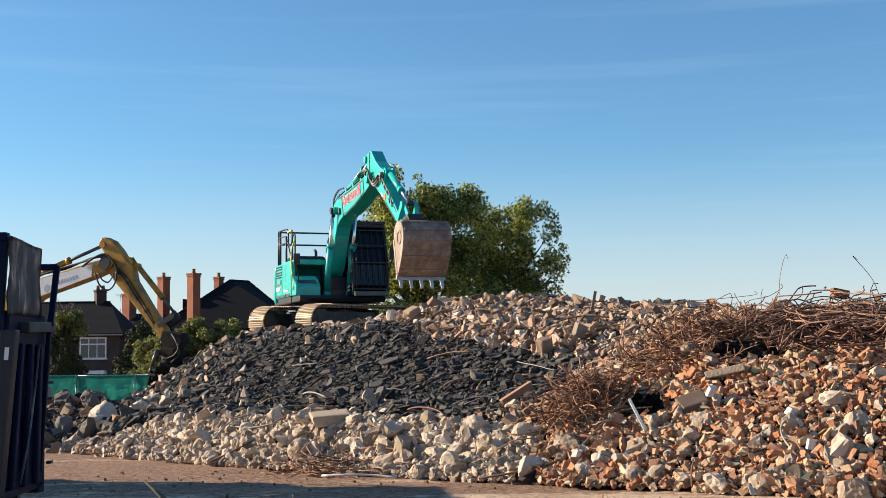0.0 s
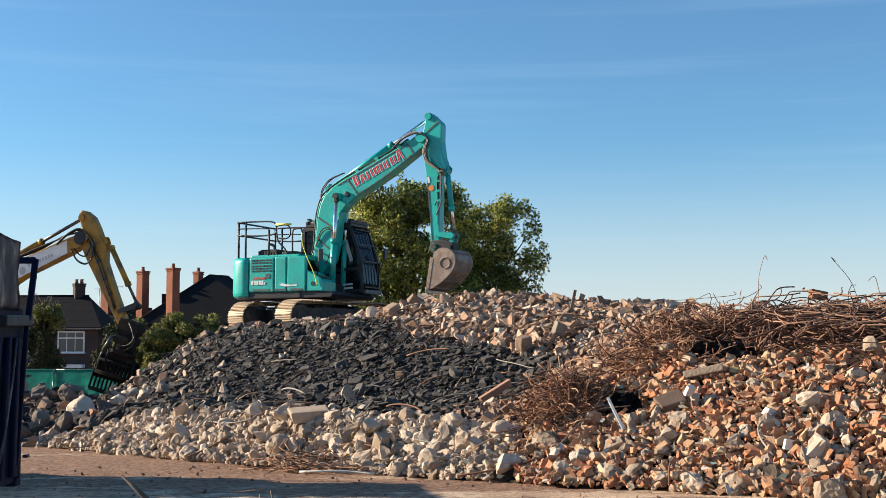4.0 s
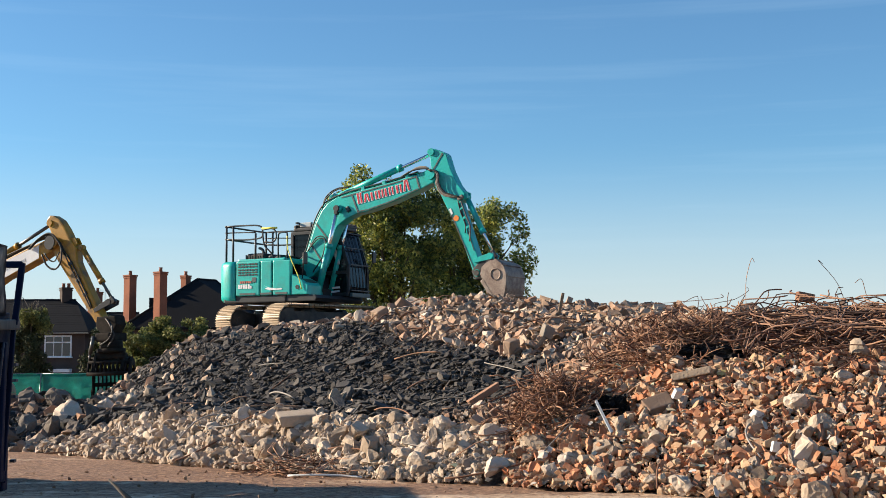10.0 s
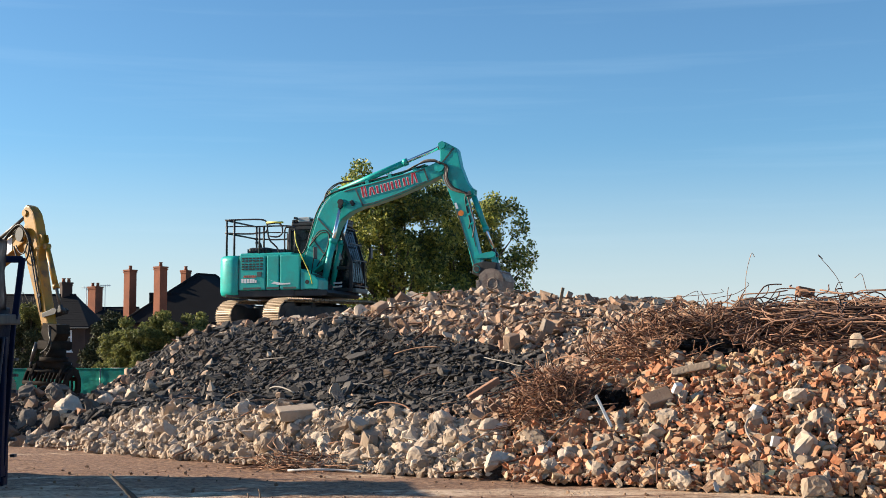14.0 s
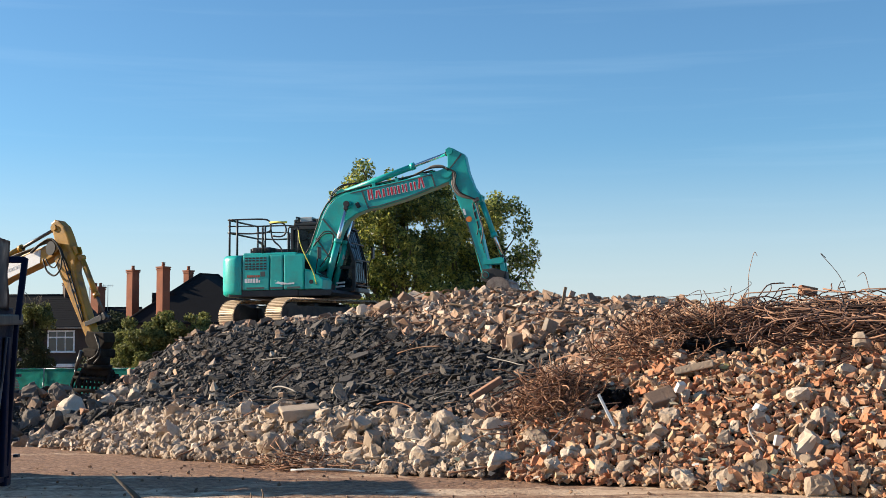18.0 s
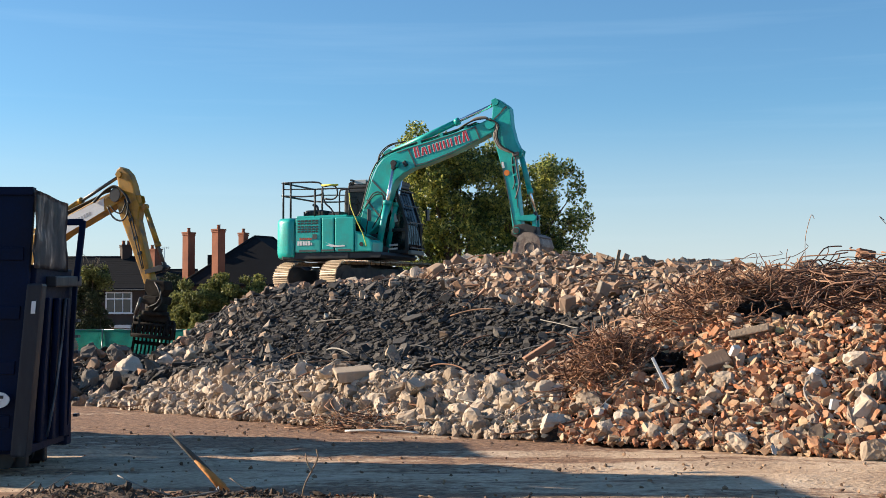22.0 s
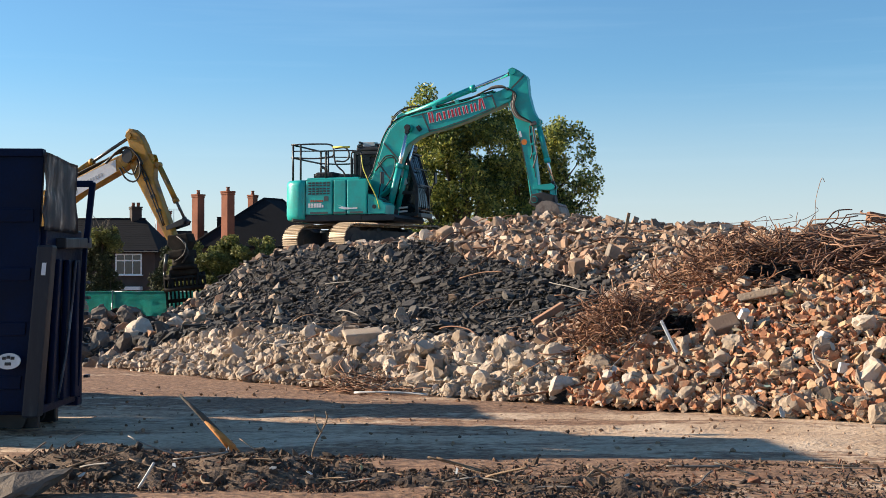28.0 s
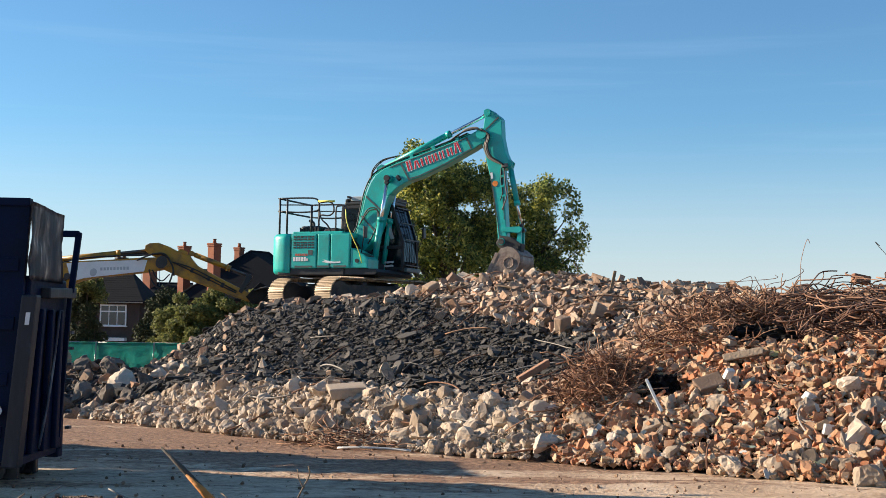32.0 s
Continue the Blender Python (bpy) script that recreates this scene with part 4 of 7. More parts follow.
    for s in (-1, 1):
        tube(bm, [(1.90, 0.16 * s, 0.76), (1.90, 0.33 * s, 0.76)], 0.10, 14)
        tube(bm, [(4.59, 0.19 * s, 0), (4.59, 0.25 * s, 0)], 0.14, 16)
        prism(bm, [(1.62, 1.04), (2.06, 1.02), (1.95, 1.24), (1.78, 1.26)], 0.10 * s - 0.02, 0.10 * s + 0.02)
    boom = part("boom", bm, M_TEAL, ex, "bent teal boom with red lettering bars")
    # seams, flange edges and plates
    for pts in ([(0.72, -0.14), (0.76, -0.14), (0.70, 0.50), (0.66, 0.50)], [(1.20, 0.16), (1.24, 0.18), (1.12, 0.84), (1.08, 0.82)], [(2.30, 0.36), (2.34, 0.35), (2.42, 0.88), (2.38, 0.89)], [(4.12, -0.14), (4.16, -0.14), (4.24, 0.20), (4.20, 0.21)],
                [(2.30, 0.39), (2.60, 0.25), (3.30, 0.04), (4.10, -0.13), (4.10, -0.10), (3.30, 0.07), (2.60, 0.28), (2.30, 0.42)], [(2.10, 1.00), (3.0, 0.65), (4.2, 0.20), (4.2, 0.17), (3.0, 0.62), (2.10, 0.97)]):
        for y in (-0.196, 0.196):
            bm = bmesh.new()
            prism(bm, pts, y - 0.006, y + 0.006)
            part("weld_seam", bm, M_DARKTEAL, boom)
    # lettering: eight red blocks with a pale edge, the first and last taller
    x = 0.0
    for w, h, sl in ((0.13, 0.27, 0), (0.17, 0.20, 1), (0.17, 0.20, -1), (0.14, 0.20, 0), (0.16, 0.20, 0), (0.07, 0.20, 0), (0.15, 0.20, 0), (0.18, 0.27, 1)):
        for y in (-0.199, 0.199):
            m = Matrix.Translation((2.44, y, 0.55)) @ ry(-20.8)
            for grow, thick, paint, nm in ((0.012, 0.006, M_WHITE, "lettering_edge"), (0.0, 0.012, M_RED, "lettering")):
                bm = bmesh.new()
                lo, hi = (0.0, 0.30 * w) if sl > 0 else (0.30 * w, 0.0) if sl < 0 else (0.0, 0.0)
                stroke = 0.05 if w > 0.1 else w * 0.5
                prism(bm, [(x + lo * 0 - grow, -grow), (x + stroke + grow, -grow), (x + hi + stroke + grow, h + grow), (x + hi - grow, h + grow)], -thick / 2, thick / 2)
                if w > 0.1:
                    prism(bm, [(x + w - 0.04 - grow, -grow), (x + w + grow, -grow), (x + w - hi * 0.6 + grow, h + grow), (x + w - 0.04 - hi * 0.6 - grow, h + grow)], -thick / 2, thick / 2)
                part(nm, bm, paint, boom, "red block of lettering" if nm == "lettering" else "", m)
        x += w + 0.055
    # pipes and hoses along the boom's back, over its head and down its side
    for k, y in enumerate((-0.15, -0.07, 0.06, 0.14)):
        hose(boom, [(-0.02, y, 0.26), (0.35, y, 0.36), (0.75, y, 0.68), (1.2, y, 1.02), (1.65, y, 1.17), (2.3, y, 1.02 + 0.02 * k), (3.2, y, 0.67), (3.9, y, 0.41 + 0.02 * k), (4.3, y, 0.28)], 0.02, M_TEAL if k % 2 else M_RUBBER)
    for k in range(2):
        hose(boom, [(1.45, -0.16, 1.10), (1.70, -0.17, 1.24 + 0.04 * k), (2.05, -0.14, 1.27 + 0.03 * k), (2.45, -0.12, 1.10)], 0.016)
        hose(boom, [(0.5, -0.21, 0.34), (0.95, -0.24, 0.50 - 0.06 * k), (1.15, -0.25, 0.30 - 0.06 * k), (0.85, -0.27, -0.05), (0.4, -0.28, -0.25)], 0.016)
    for k in range(3):
        y = -0.21 - 0.025 * k
        hose(boom, [(3.8, -0.12, 0.46), (4.1, y, 0.38), (4.35, y, 0.36 - 0.03 * k), (4.58, y, 0.22 - 0.03 * k), (4.66, y, 0.02)], 0.02, M_WIRE if k < 2 else M_RUBBER)
    for x, z in ((2.75, 0.80), (3.35, 0.57), (4.0, 0.33)):
        bm = bmesh.new()
        bx(bm, (x, 0, z + 0.03), (0.10, 0.36, 0.10), Matrix.Rotation(0.37, 3, "Y"), bevel=0.01)
        part("pipe_clamp", bm, M_TEAL, boom)
    bm = bmesh.new()
    bx(bm, (2.12, -0.21, 0.60), (0.10, 0.07, 0.15), bevel=0.02)
    part("work_lamp", bm, M_BLACK, boom)
    # arm
    bm = bmesh.new()
    prism(bm, TEAL_ARM_LINE, -0.145, 0.145, 0.02)
    for s in (-1, 1):
        tube(bm, [(-0.51, 0.10 * s, 0.24), (-0.51, 0.19 * s, 0.24)], 0.09, 14)
        prism(bm, [(0.70, 0.50), (1.02, 0.44), (1.02, 0.60), (0.90, 0.66)], 0.09 * s - 0.02, 0.09 * s + 0.02)
        tube(bm, [(2.84, 0.14 * s, 0.03), (2.84, 0.18 * s, 0.03)], 0.09, 14)
    arm = part("arm", bm, M_TEAL, ex, "teal dipper arm")
    for y in (-0.152, 0.152):
        bm = bmesh.new()
        tube(bm, [(1.34, y - 0.005, 0.12), (1.34, y + 0.005, 0.12)], 0.075, 14)
        part("orange_sticker", bm, M_ORANGE, arm)
        bm = bmesh.new()
        bx(bm, (1.12, y, 0.07), (0.16, 0.01, 0.06), bevel=0.003)
        part("pale_sticker", bm, M_WHITE, arm)
        for pts in ([(1.05, 0.37), (2.3, 0.21), (2.3, 0.19), (1.05, 0.34)], [(-0.30, 0.52), (-0.05, 0.08), (-0.08, 0.07), (-0.34, 0.50)], [(0.05, 0.08), (0.62, 0.06), (0.90, 0.40), (0.88, 0.42), (0.60, 0.09), (0.05, 0.11)], [(1.02, 0.06), (2.7, 0.01), (2.7, -0.01), (1.02, 0.03)]):
            bm = bmesh.new()
            prism(bm, pts, y - 0.004, y + 0.004)
            part("weld_seam", bm, M_DARKTEAL, arm)
    # pale hoses that bow from the boom's head down to the bracket, dark ones beside them
    for k in range(3):
        y = -0.20 - 0.03 * k
        hose(arm, [(-0.12, y, 0.02), (0.10, y, 0.12 + 0.05 * k), (0.35, y, 0.02 + 0.05 * k), (0.62, y, 0.06 + 0.05 * k), (0.80, y, 0.24 + 0.04 * k), (0.93, y, 0.46)], 0.02, M_WIRE if k < 2 else M_RUBBER)
    bm = bmesh.new()
    bx(bm, (0.95, -0.19, 0.47), (0.10, 0.09, 0.16), bevel=0.02)
    part("hose_bracket", bm, M_WIRE, arm)
    hose(arm, [(0.98, -0.18, 0.44), (1.45, -0.18, 0.40), (1.72, -0.18, 0.38), (2.05, -0.18, 0.20)], 0.018, M_WIRE, "bright steel pipe on the arm")
    hose(arm, [(0.98, -0.17, 0.36), (1.30, -0.17, 0.30), (1.62, -0.17, 0.28), (1.80, -0.17, 0.18)], 0.016)
    for x, z in ((1.2, 0.36), (1.45, 0.33), (1.70, 0.31)):
        bm = bmesh.new()
        bx(bm, (x, -0.16, z), (0.06, 0.05, 0.10), bevel=0.01)
        part("pipe_clamp", bm, M_TEAL, arm)
    # linkage at the arm's end
    for s in (-1, 1):
        bm = bmesh.new()
        prism(bm, [(2.48, 0.10), (2.58, 0.08), (2.72, 0.54), (2.66, 0.63), (2.56, 0.58)], 0.17 * s - 0.02, 0.17 * s + 0.02, 0.005)
        part("tipping_link", bm, M_TEAL, arm)
        bm = bmesh.new()
        prism(bm, [(2.58, 0.62), (2.66, 0.50), (3.00, 0.38), (3.08, 0.43), (3.02, 0.52)], 0.12 * s - 0.02, 0.12 * s + 0.02, 0.005)
        part("tipping_link", bm, M_TEAL, arm)
    # bucket and quick hitch
    bm = bmesh.new()
    prism(bm, [(-0.14, -0.10), (0.10, -0.14), (0.20, 0.05), (0.18, 0.46), (0.05, 0.56), (-0.14, 0.52), (-0.20, 0.2)], -0.16, 0.16, 0.03)
    for z in (0.0, 0.42):
        tube(bm, [(0, -0.21, z), (0, 0.21, z)], 0.075, 12)
    bucket = part("quick_hitch", bm, M_TRACKSIDE, ex, "dark dusty quick hitch with wide digging bucket")
    digging_bucket(bucket, 1.18, M_BUCKET).matrix_basis = Matrix.Translation((0.02, 0.16, 0)) @ Matrix.Diagonal((0.92, 0.9, 0.88, 1))
    made = {"body": body, "boom": boom, "arm": arm, "bucket": bucket}
    pins = {}
    for s, nm in ((-1, "boom_cylinder_right"), (1, "boom_cylinder_left")):
        made[nm + "_barrel"], made[nm + "_rod"] = cylinder(ex, "boom_cylinder", 1.35, 1.75, 0.085, M_TEAL)
        pins[nm] = (("house", 0.86, 0.30 * s, 1.12), ("boom", 1.90, 0.30 * s, 0.76))
    made["arm_cylinder_barrel"], made["arm_cylinder_rod"] = cylinder(ex, "arm_cylinder", 2.12, 1.9, 0.08, M_TEAL)
    pins["arm_cylinder"] = (("boom", 1.86, 0, 1.17), ("arm", -0.51, 0, 0.24))
    made["bucket_cylinder_barrel"], made["bucket_cylinder_rod"] = cylinder(ex, "bucket_cylinder", 1.05, 1.2, 0.07, M_TEAL)
    pins["bucket_cylinder"] = (("arm", 0.95, 0, 0.55), ("arm", 2.64, 0, 0.57))
    return made, pins




def yellow_sag(x):
    """How much lower the straighter yellow boom lies than the bent outline."""
    return 0.52 * float(np.interp(x, (0, 2.1, 2.5, 4.85, 5.55), (0, 0.97, 1.0, 0.22, 0)))


YEL_BOOM_LINE = [(x * 5.55 / 4.57, z * 1.08) for x, z in YEL_BOOM_BASE]
YEL_ARM_LINE = [(-0.78, 0.12), (-0.82, 0.28), (-0.72, 0.40), (-0.46, 0.52), (-0.1, 0.53), (0.35, 0.49), (0.62, 0.52), (0.74, 0.44), (1.0, 0.30), (2.0, 0.19), (2.92, 0.12), (3.14, 0.05), (3.12, -0.12), (2.9, -0.18),
                (1.6, -0.22), (0.6, -0.26), (0.1, -0.24), (-0.15, -0.16), (-0.30, 0.02), (-0.6, 0.06)]


def yellow_excavator():
    ex = empty("excavator", YEL, "yellow tracked excavator with white boom panel and sorting bucket", "excavator")
    bm = bmesh.new()
    bx(bm, (0, 0, 0.6), (1.8, 1.5, 0.5), bevel=0.05)
    tube(bm, [(0, 0, 0.8), (0, 0, 1.05)], 0.7, 24)
    part("car_body", bm, M_TRACKSIDE, ex)
    for y in (-1.2, 1.2):
        track(ex, y, 4.4, 0.95, 0.6)
    bm = bmesh.new()
    bx(bm, (-0.4, 0, 1.15), (3.6, 2.6, 0.22), bevel=0.05)
    for s in (-0.27, 0.27):
        prism(bm, [(-0.2, 1.2), (0.8, 1.2), (0.45, 2.2), (0.3, 2.32), (0.1, 2.3)], s - 0.04, s + 0.04, 0.01)
    body = part("upper_body", bm, M_BLACK, ex)
    bm = bmesh.new()
    bx(bm, (-1.35, 0, 1.85), (1.9, 2.6, 1.2), bevel=0.16)
    part("engine_housing", bm, M_YELLOW, body, "yellow engine housing")
    bm = bmesh.new()
    bx(bm, (-2.4, 0, 1.75), (0.6, 2.5, 1.1), bevel=0.22)
    part("counterweight", bm, M_BLACK, body)
    bm = bmesh.new()
    prism(bm, [(-0.35, 1.26), (1.45, 1.26), (1.6, 1.6), (1.3, 2.95), (1.1, 3.05), (-0.25, 3.05)], 0.36, 1.32, 0.06)
    part("cab", bm, M_GLASS_DARK, body, "dark glazed cab")
    bm = bmesh.new()
    bx(bm, (0.8, -0.95, 1.65), (1.1, 0.7, 0.8), bevel=0.06)
    part("tool_box", bm, M_YELLOW, body)
    # boom
    bm = bmesh.new()
    prism(bm, YEL_BOOM_LINE, -0.22, 0.22, 0.03)
    for s in (-1, 1):
        tube(bm, [(5.55, 0.2 * s, 0), (5.55, 0.3 * s, 0)], 0.17, 16)
        prism(bm, [(1.9, 1.28), (2.4, 1.3), (2.25, 1.62), (2.1, 1.64)], 0.11 * s - 0.02, 0.11 * s + 0.02)
    boom = part("boom", bm, M_YELLOW, ex, "yellow boom with white side panel")
    for y in (-0.228, 0.228):
        bm = bmesh.new()
        prism(bm, [(2.5, 0.72), (2.9, 0.66), (4.82, 0.02), (5.02, 0.32), (4.85, 0.40), (2.85, 1.22), (2.5, 1.34)], y - 0.006, y + 0.006)
        part("white_panel", bm, M_WHITE, boom, "white panel with grey bars")
        bm = bmesh.new()
        tube(bm, [(3.25, y - 0.008, 0.70), (3.25, y + 0.008, 0.70)], 0.12, 20)
        part("round_mark", bm, M_GREYVINYL, boom)
        bars(boom, 3.48, 0.58, y * 1.04, [(0.07, 0.10)] * 9, M_GREYVINYL, -20.5, 0.035, name="panel_bar")
    for k, y in enumerate((-0.16, -0.06, 0.06, 0.16)):
        hose(boom, [(2.2, y, 1.42), (2.9, y, 1.32 + 0.03 * k), (3.9, y, 0.96), (4.8, y, 0.58 + 0.04 * k), (5.3, y, 0.42)], 0.025)
    for k in range(3):
        y = -0.27 - 0.03 * k
        hose(boom, [(4.7, y, 0.45), (5.2, y, 0.42), (5.55 + 0.04 * k, y, 0.25), (5.75, y, -0.15), (5.72, y, -0.5)], 0.026)
    hose(boom, [(5.0, -0.28, 0.0), (5.0, -0.3, -0.42), (5.2, -0.3, -0.72), (5.5, -0.3, -0.68), (5.72, -0.3, -0.38)], 0.028)
    hose(boom, [(5.1, -0.28, -0.05), (5.16, -0.3, -0.34), (5.32, -0.3, -0.52), (5.6, -0.3, -0.42)], 0.022)
    bm = bmesh.new()
    tube(bm, [(5.45, -0.24, 0.05), (5.45, -0.33, 0.05)], 0.2, 16)
    part("hose_swivel", bm, M_BLACK, boom)
    for ob in [boom, *boom.children]:
        if ob.name.startswith("panel_bar"):
            ob.matrix_basis = Matrix.Translation((0, 0, -yellow_sag(3.9))) @ ob.matrix_basis @ ry(7)
            continue
        for v in ob.data.vertices:
            v.co.z -= yellow_sag(v.co.x)
    # arm
    bm = bmesh.new()
    prism(bm, YEL_ARM_LINE, -0.17, 0.17, 0.05)
    for s in (-1, 1):
        tube(bm, [(-0.6, 0.1 * s, 0.17), (-0.6, 0.22 * s, 0.17)], 0.1, 14)
        prism(bm, [(0.15, 0.40), (0.6, 0.36), (0.5, 0.60), (0.3, 0.62)], 0.1 * s - 0.02, 0.1 * s + 0.02)
    arm = part("arm", bm, M_YELLOW, ex, "scuffed yellow dipper arm")
    for k in range(2):
        hose(arm, [(0.2, -0.2, 0.1), (0.8, -0.21, 0.16 - 0.09 * k), (1.6, -0.21, 0.1 - 0.09 * k), (2.5, -0.2, 0.0 - 0.05 * k)], 0.02)
    for x, z in ((0.9, 0.1), (1.5, 0.05), (2.0, 0.02)):
        bm = bmesh.new()
        bx(bm, (x, -0.19, z), (0.10, 0.05, 0.16), bevel=0.01)
        part("hose_clamp", bm, M_BLACK, arm)
    for s in (-1, 1):
        bm = bmesh.new()
        prism(bm, [(2.56, 0.02), (2.68, 0.0), (2.80, 0.58), (2.72, 0.68), (2.62, 0.62)], 0.2 * s - 0.02, 0.2 * s + 0.02, 0.005)
        part("tipping_link", bm, M_BLACK, arm)
    # hitch, rotator and slotted sorting bucket
    bm = bmesh.new()
    prism(bm, [(-0.16, -0.14), (0.12, -0.18), (0.34, 0.0), (0.34, 0.42), (0.1, 0.58), (-0.16, 0.52)], -0.24, 0.24, 0.03)
    hitch = part("sorting_bucket", bm, M_GRAB, ex, "black tilting hitch with slotted sorting bucket")
    bm = bmesh.new()
    bx(bm, (0.46, 0, 0.2), (0.26, 0.86, 0.54), bevel=0.06)
    tube(bm, [(0.56, 0, 0.2), (0.86, 0, 0.2)], 0.34, 20)
    tube(bm, [(0.80, 0, 0.2), (0.92, 0, 0.2)], 0.42, 20)
    part("rotator", bm, M_GRAB, hitch, "dark muddy tilt rotator")
    turned = Matrix.Translation((0, 0, 0.2)) @ Matrix.Rotation(radians(62), 4, "X") @ Matrix.Translation((0, 0, -0.2))
    bm = bmesh.new()
    bx(bm, (1.02, 0, 0.2), (0.20, 0.9, 0.5), bevel=0.05)
    for s in (-1, 1):
        prism(bm, [(1.0, 0.5), (1.3, 0.72), (1.5, 0.70), (1.2, -0.2), (1.0, -0.1)], 0.42 * s - 0.03, 0.42 * s + 0.03)
    part("bucket_bracket", bm, M_GRAB, hitch, m=turned)
    for s in (-1, 1):
        bm = bmesh.new()
        tube(bm, [(0.42, 0.40 * s, -0.12), (0.95, 0.46 * s, -0.22)], 0.06, 10)
        tube(bm, [(0.95, 0.46 * s, -0.22), (1.15, 0.47 * s, -0.24)], 0.035, 10)
        part("tilt_cylinder", bm, M_DULLROD, hitch)
    R = 0.60
    line = [(1.70 - R * math.cos(a), 0.20 - R * math.sin(a)) for a in (math.radians(k) for k in range(-75, 156, 10))]
    n = 11
    for k in range(n):
        y = -0.60 + k * 1.20 / (n - 1)
        bm = bmesh.new()
        tube(bm, [(x, y, z) for x, z in line], 0.032, 5)
        part("bucket_bar", bm, M_GRAB, hitch, m=turned)
    for s in (-1, 1):
        bm = bmesh.new()
        inner = [(1.70 + (x - 1.70) * 0.66, 0.20 + (z - 0.20) * 0.66) for x, z in line]
        prism(bm, line + inner[::-1], s * 0.62 - 0.02, s * 0.62 + 0.02)
        part("side_plate", bm, M_GRAB, hitch, m=turned)
    for i in (0, 4, 8, 11, 14, 18, 23):
        bm = bmesh.new()
        tube(bm, [(line[i][0], -0.62, line[i][1]), (line[i][0], 0.62, line[i][1])], 0.06, 6)
        part("cross_bar", bm, M_GRAB, hitch, m=turned)
    hose(hitch, [(-0.1, -0.26, 0.2), (0.1, -0.46, 0.5), (0.45, -0.48, 0.66), (0.75, -0.42, 0.4)], 0.024)
    hose(hitch, [(-0.05, -0.26, 0.3), (0.2, -0.50, 0.62), (0.5, -0.50, 0.52), (0.7, -0.40, 0.1)], 0.02)
    made = {"body": body, "boom": boom, "arm": arm, "bucket": hitch}
    pins = {}
    for s, nm in ((-1, "boom_cylinder_right"), (1, "boom_cylinder_left")):
        made[nm + "_barrel"], made[nm + "_rod"] = cylinder(ex, "boom_cylinder", 1.6, 2.0, 0.10, M_YELLOW, M_DULLROD)
        pins[nm] = (("house", 1.0, 0.36 * s, 1.3), ("boom", 2.45, 0.36 * s, 0.4))
    made["arm_cylinder_barrel"], made["arm_cylinder_rod"] = cylinder(ex, "arm_cylinder", 2.05, 2.2, 0.095, M_YELLOW, M_DULLROD)
    pins["arm_cylinder"] = (("boom", 2.2, 0, 1.04), ("arm", -0.62, 0, 0.2))
    made["bucket_cylinder_barrel"], made["bucket_cylinder_rod"] = cylinder(ex, "bucket_cylinder", 1.35, 1.3, 0.085, M_YELLOW, M_DULLROD)
    pins["bucket_cylinder"] = (("arm", 0.66, 0, 0.60), ("arm", 2.70, 0, 0.62))
    return made, pins


TEAL_PARTS, TEAL_PINS = teal_excavator()
YEL_PARTS, YEL_PINS = yellow_excavator()


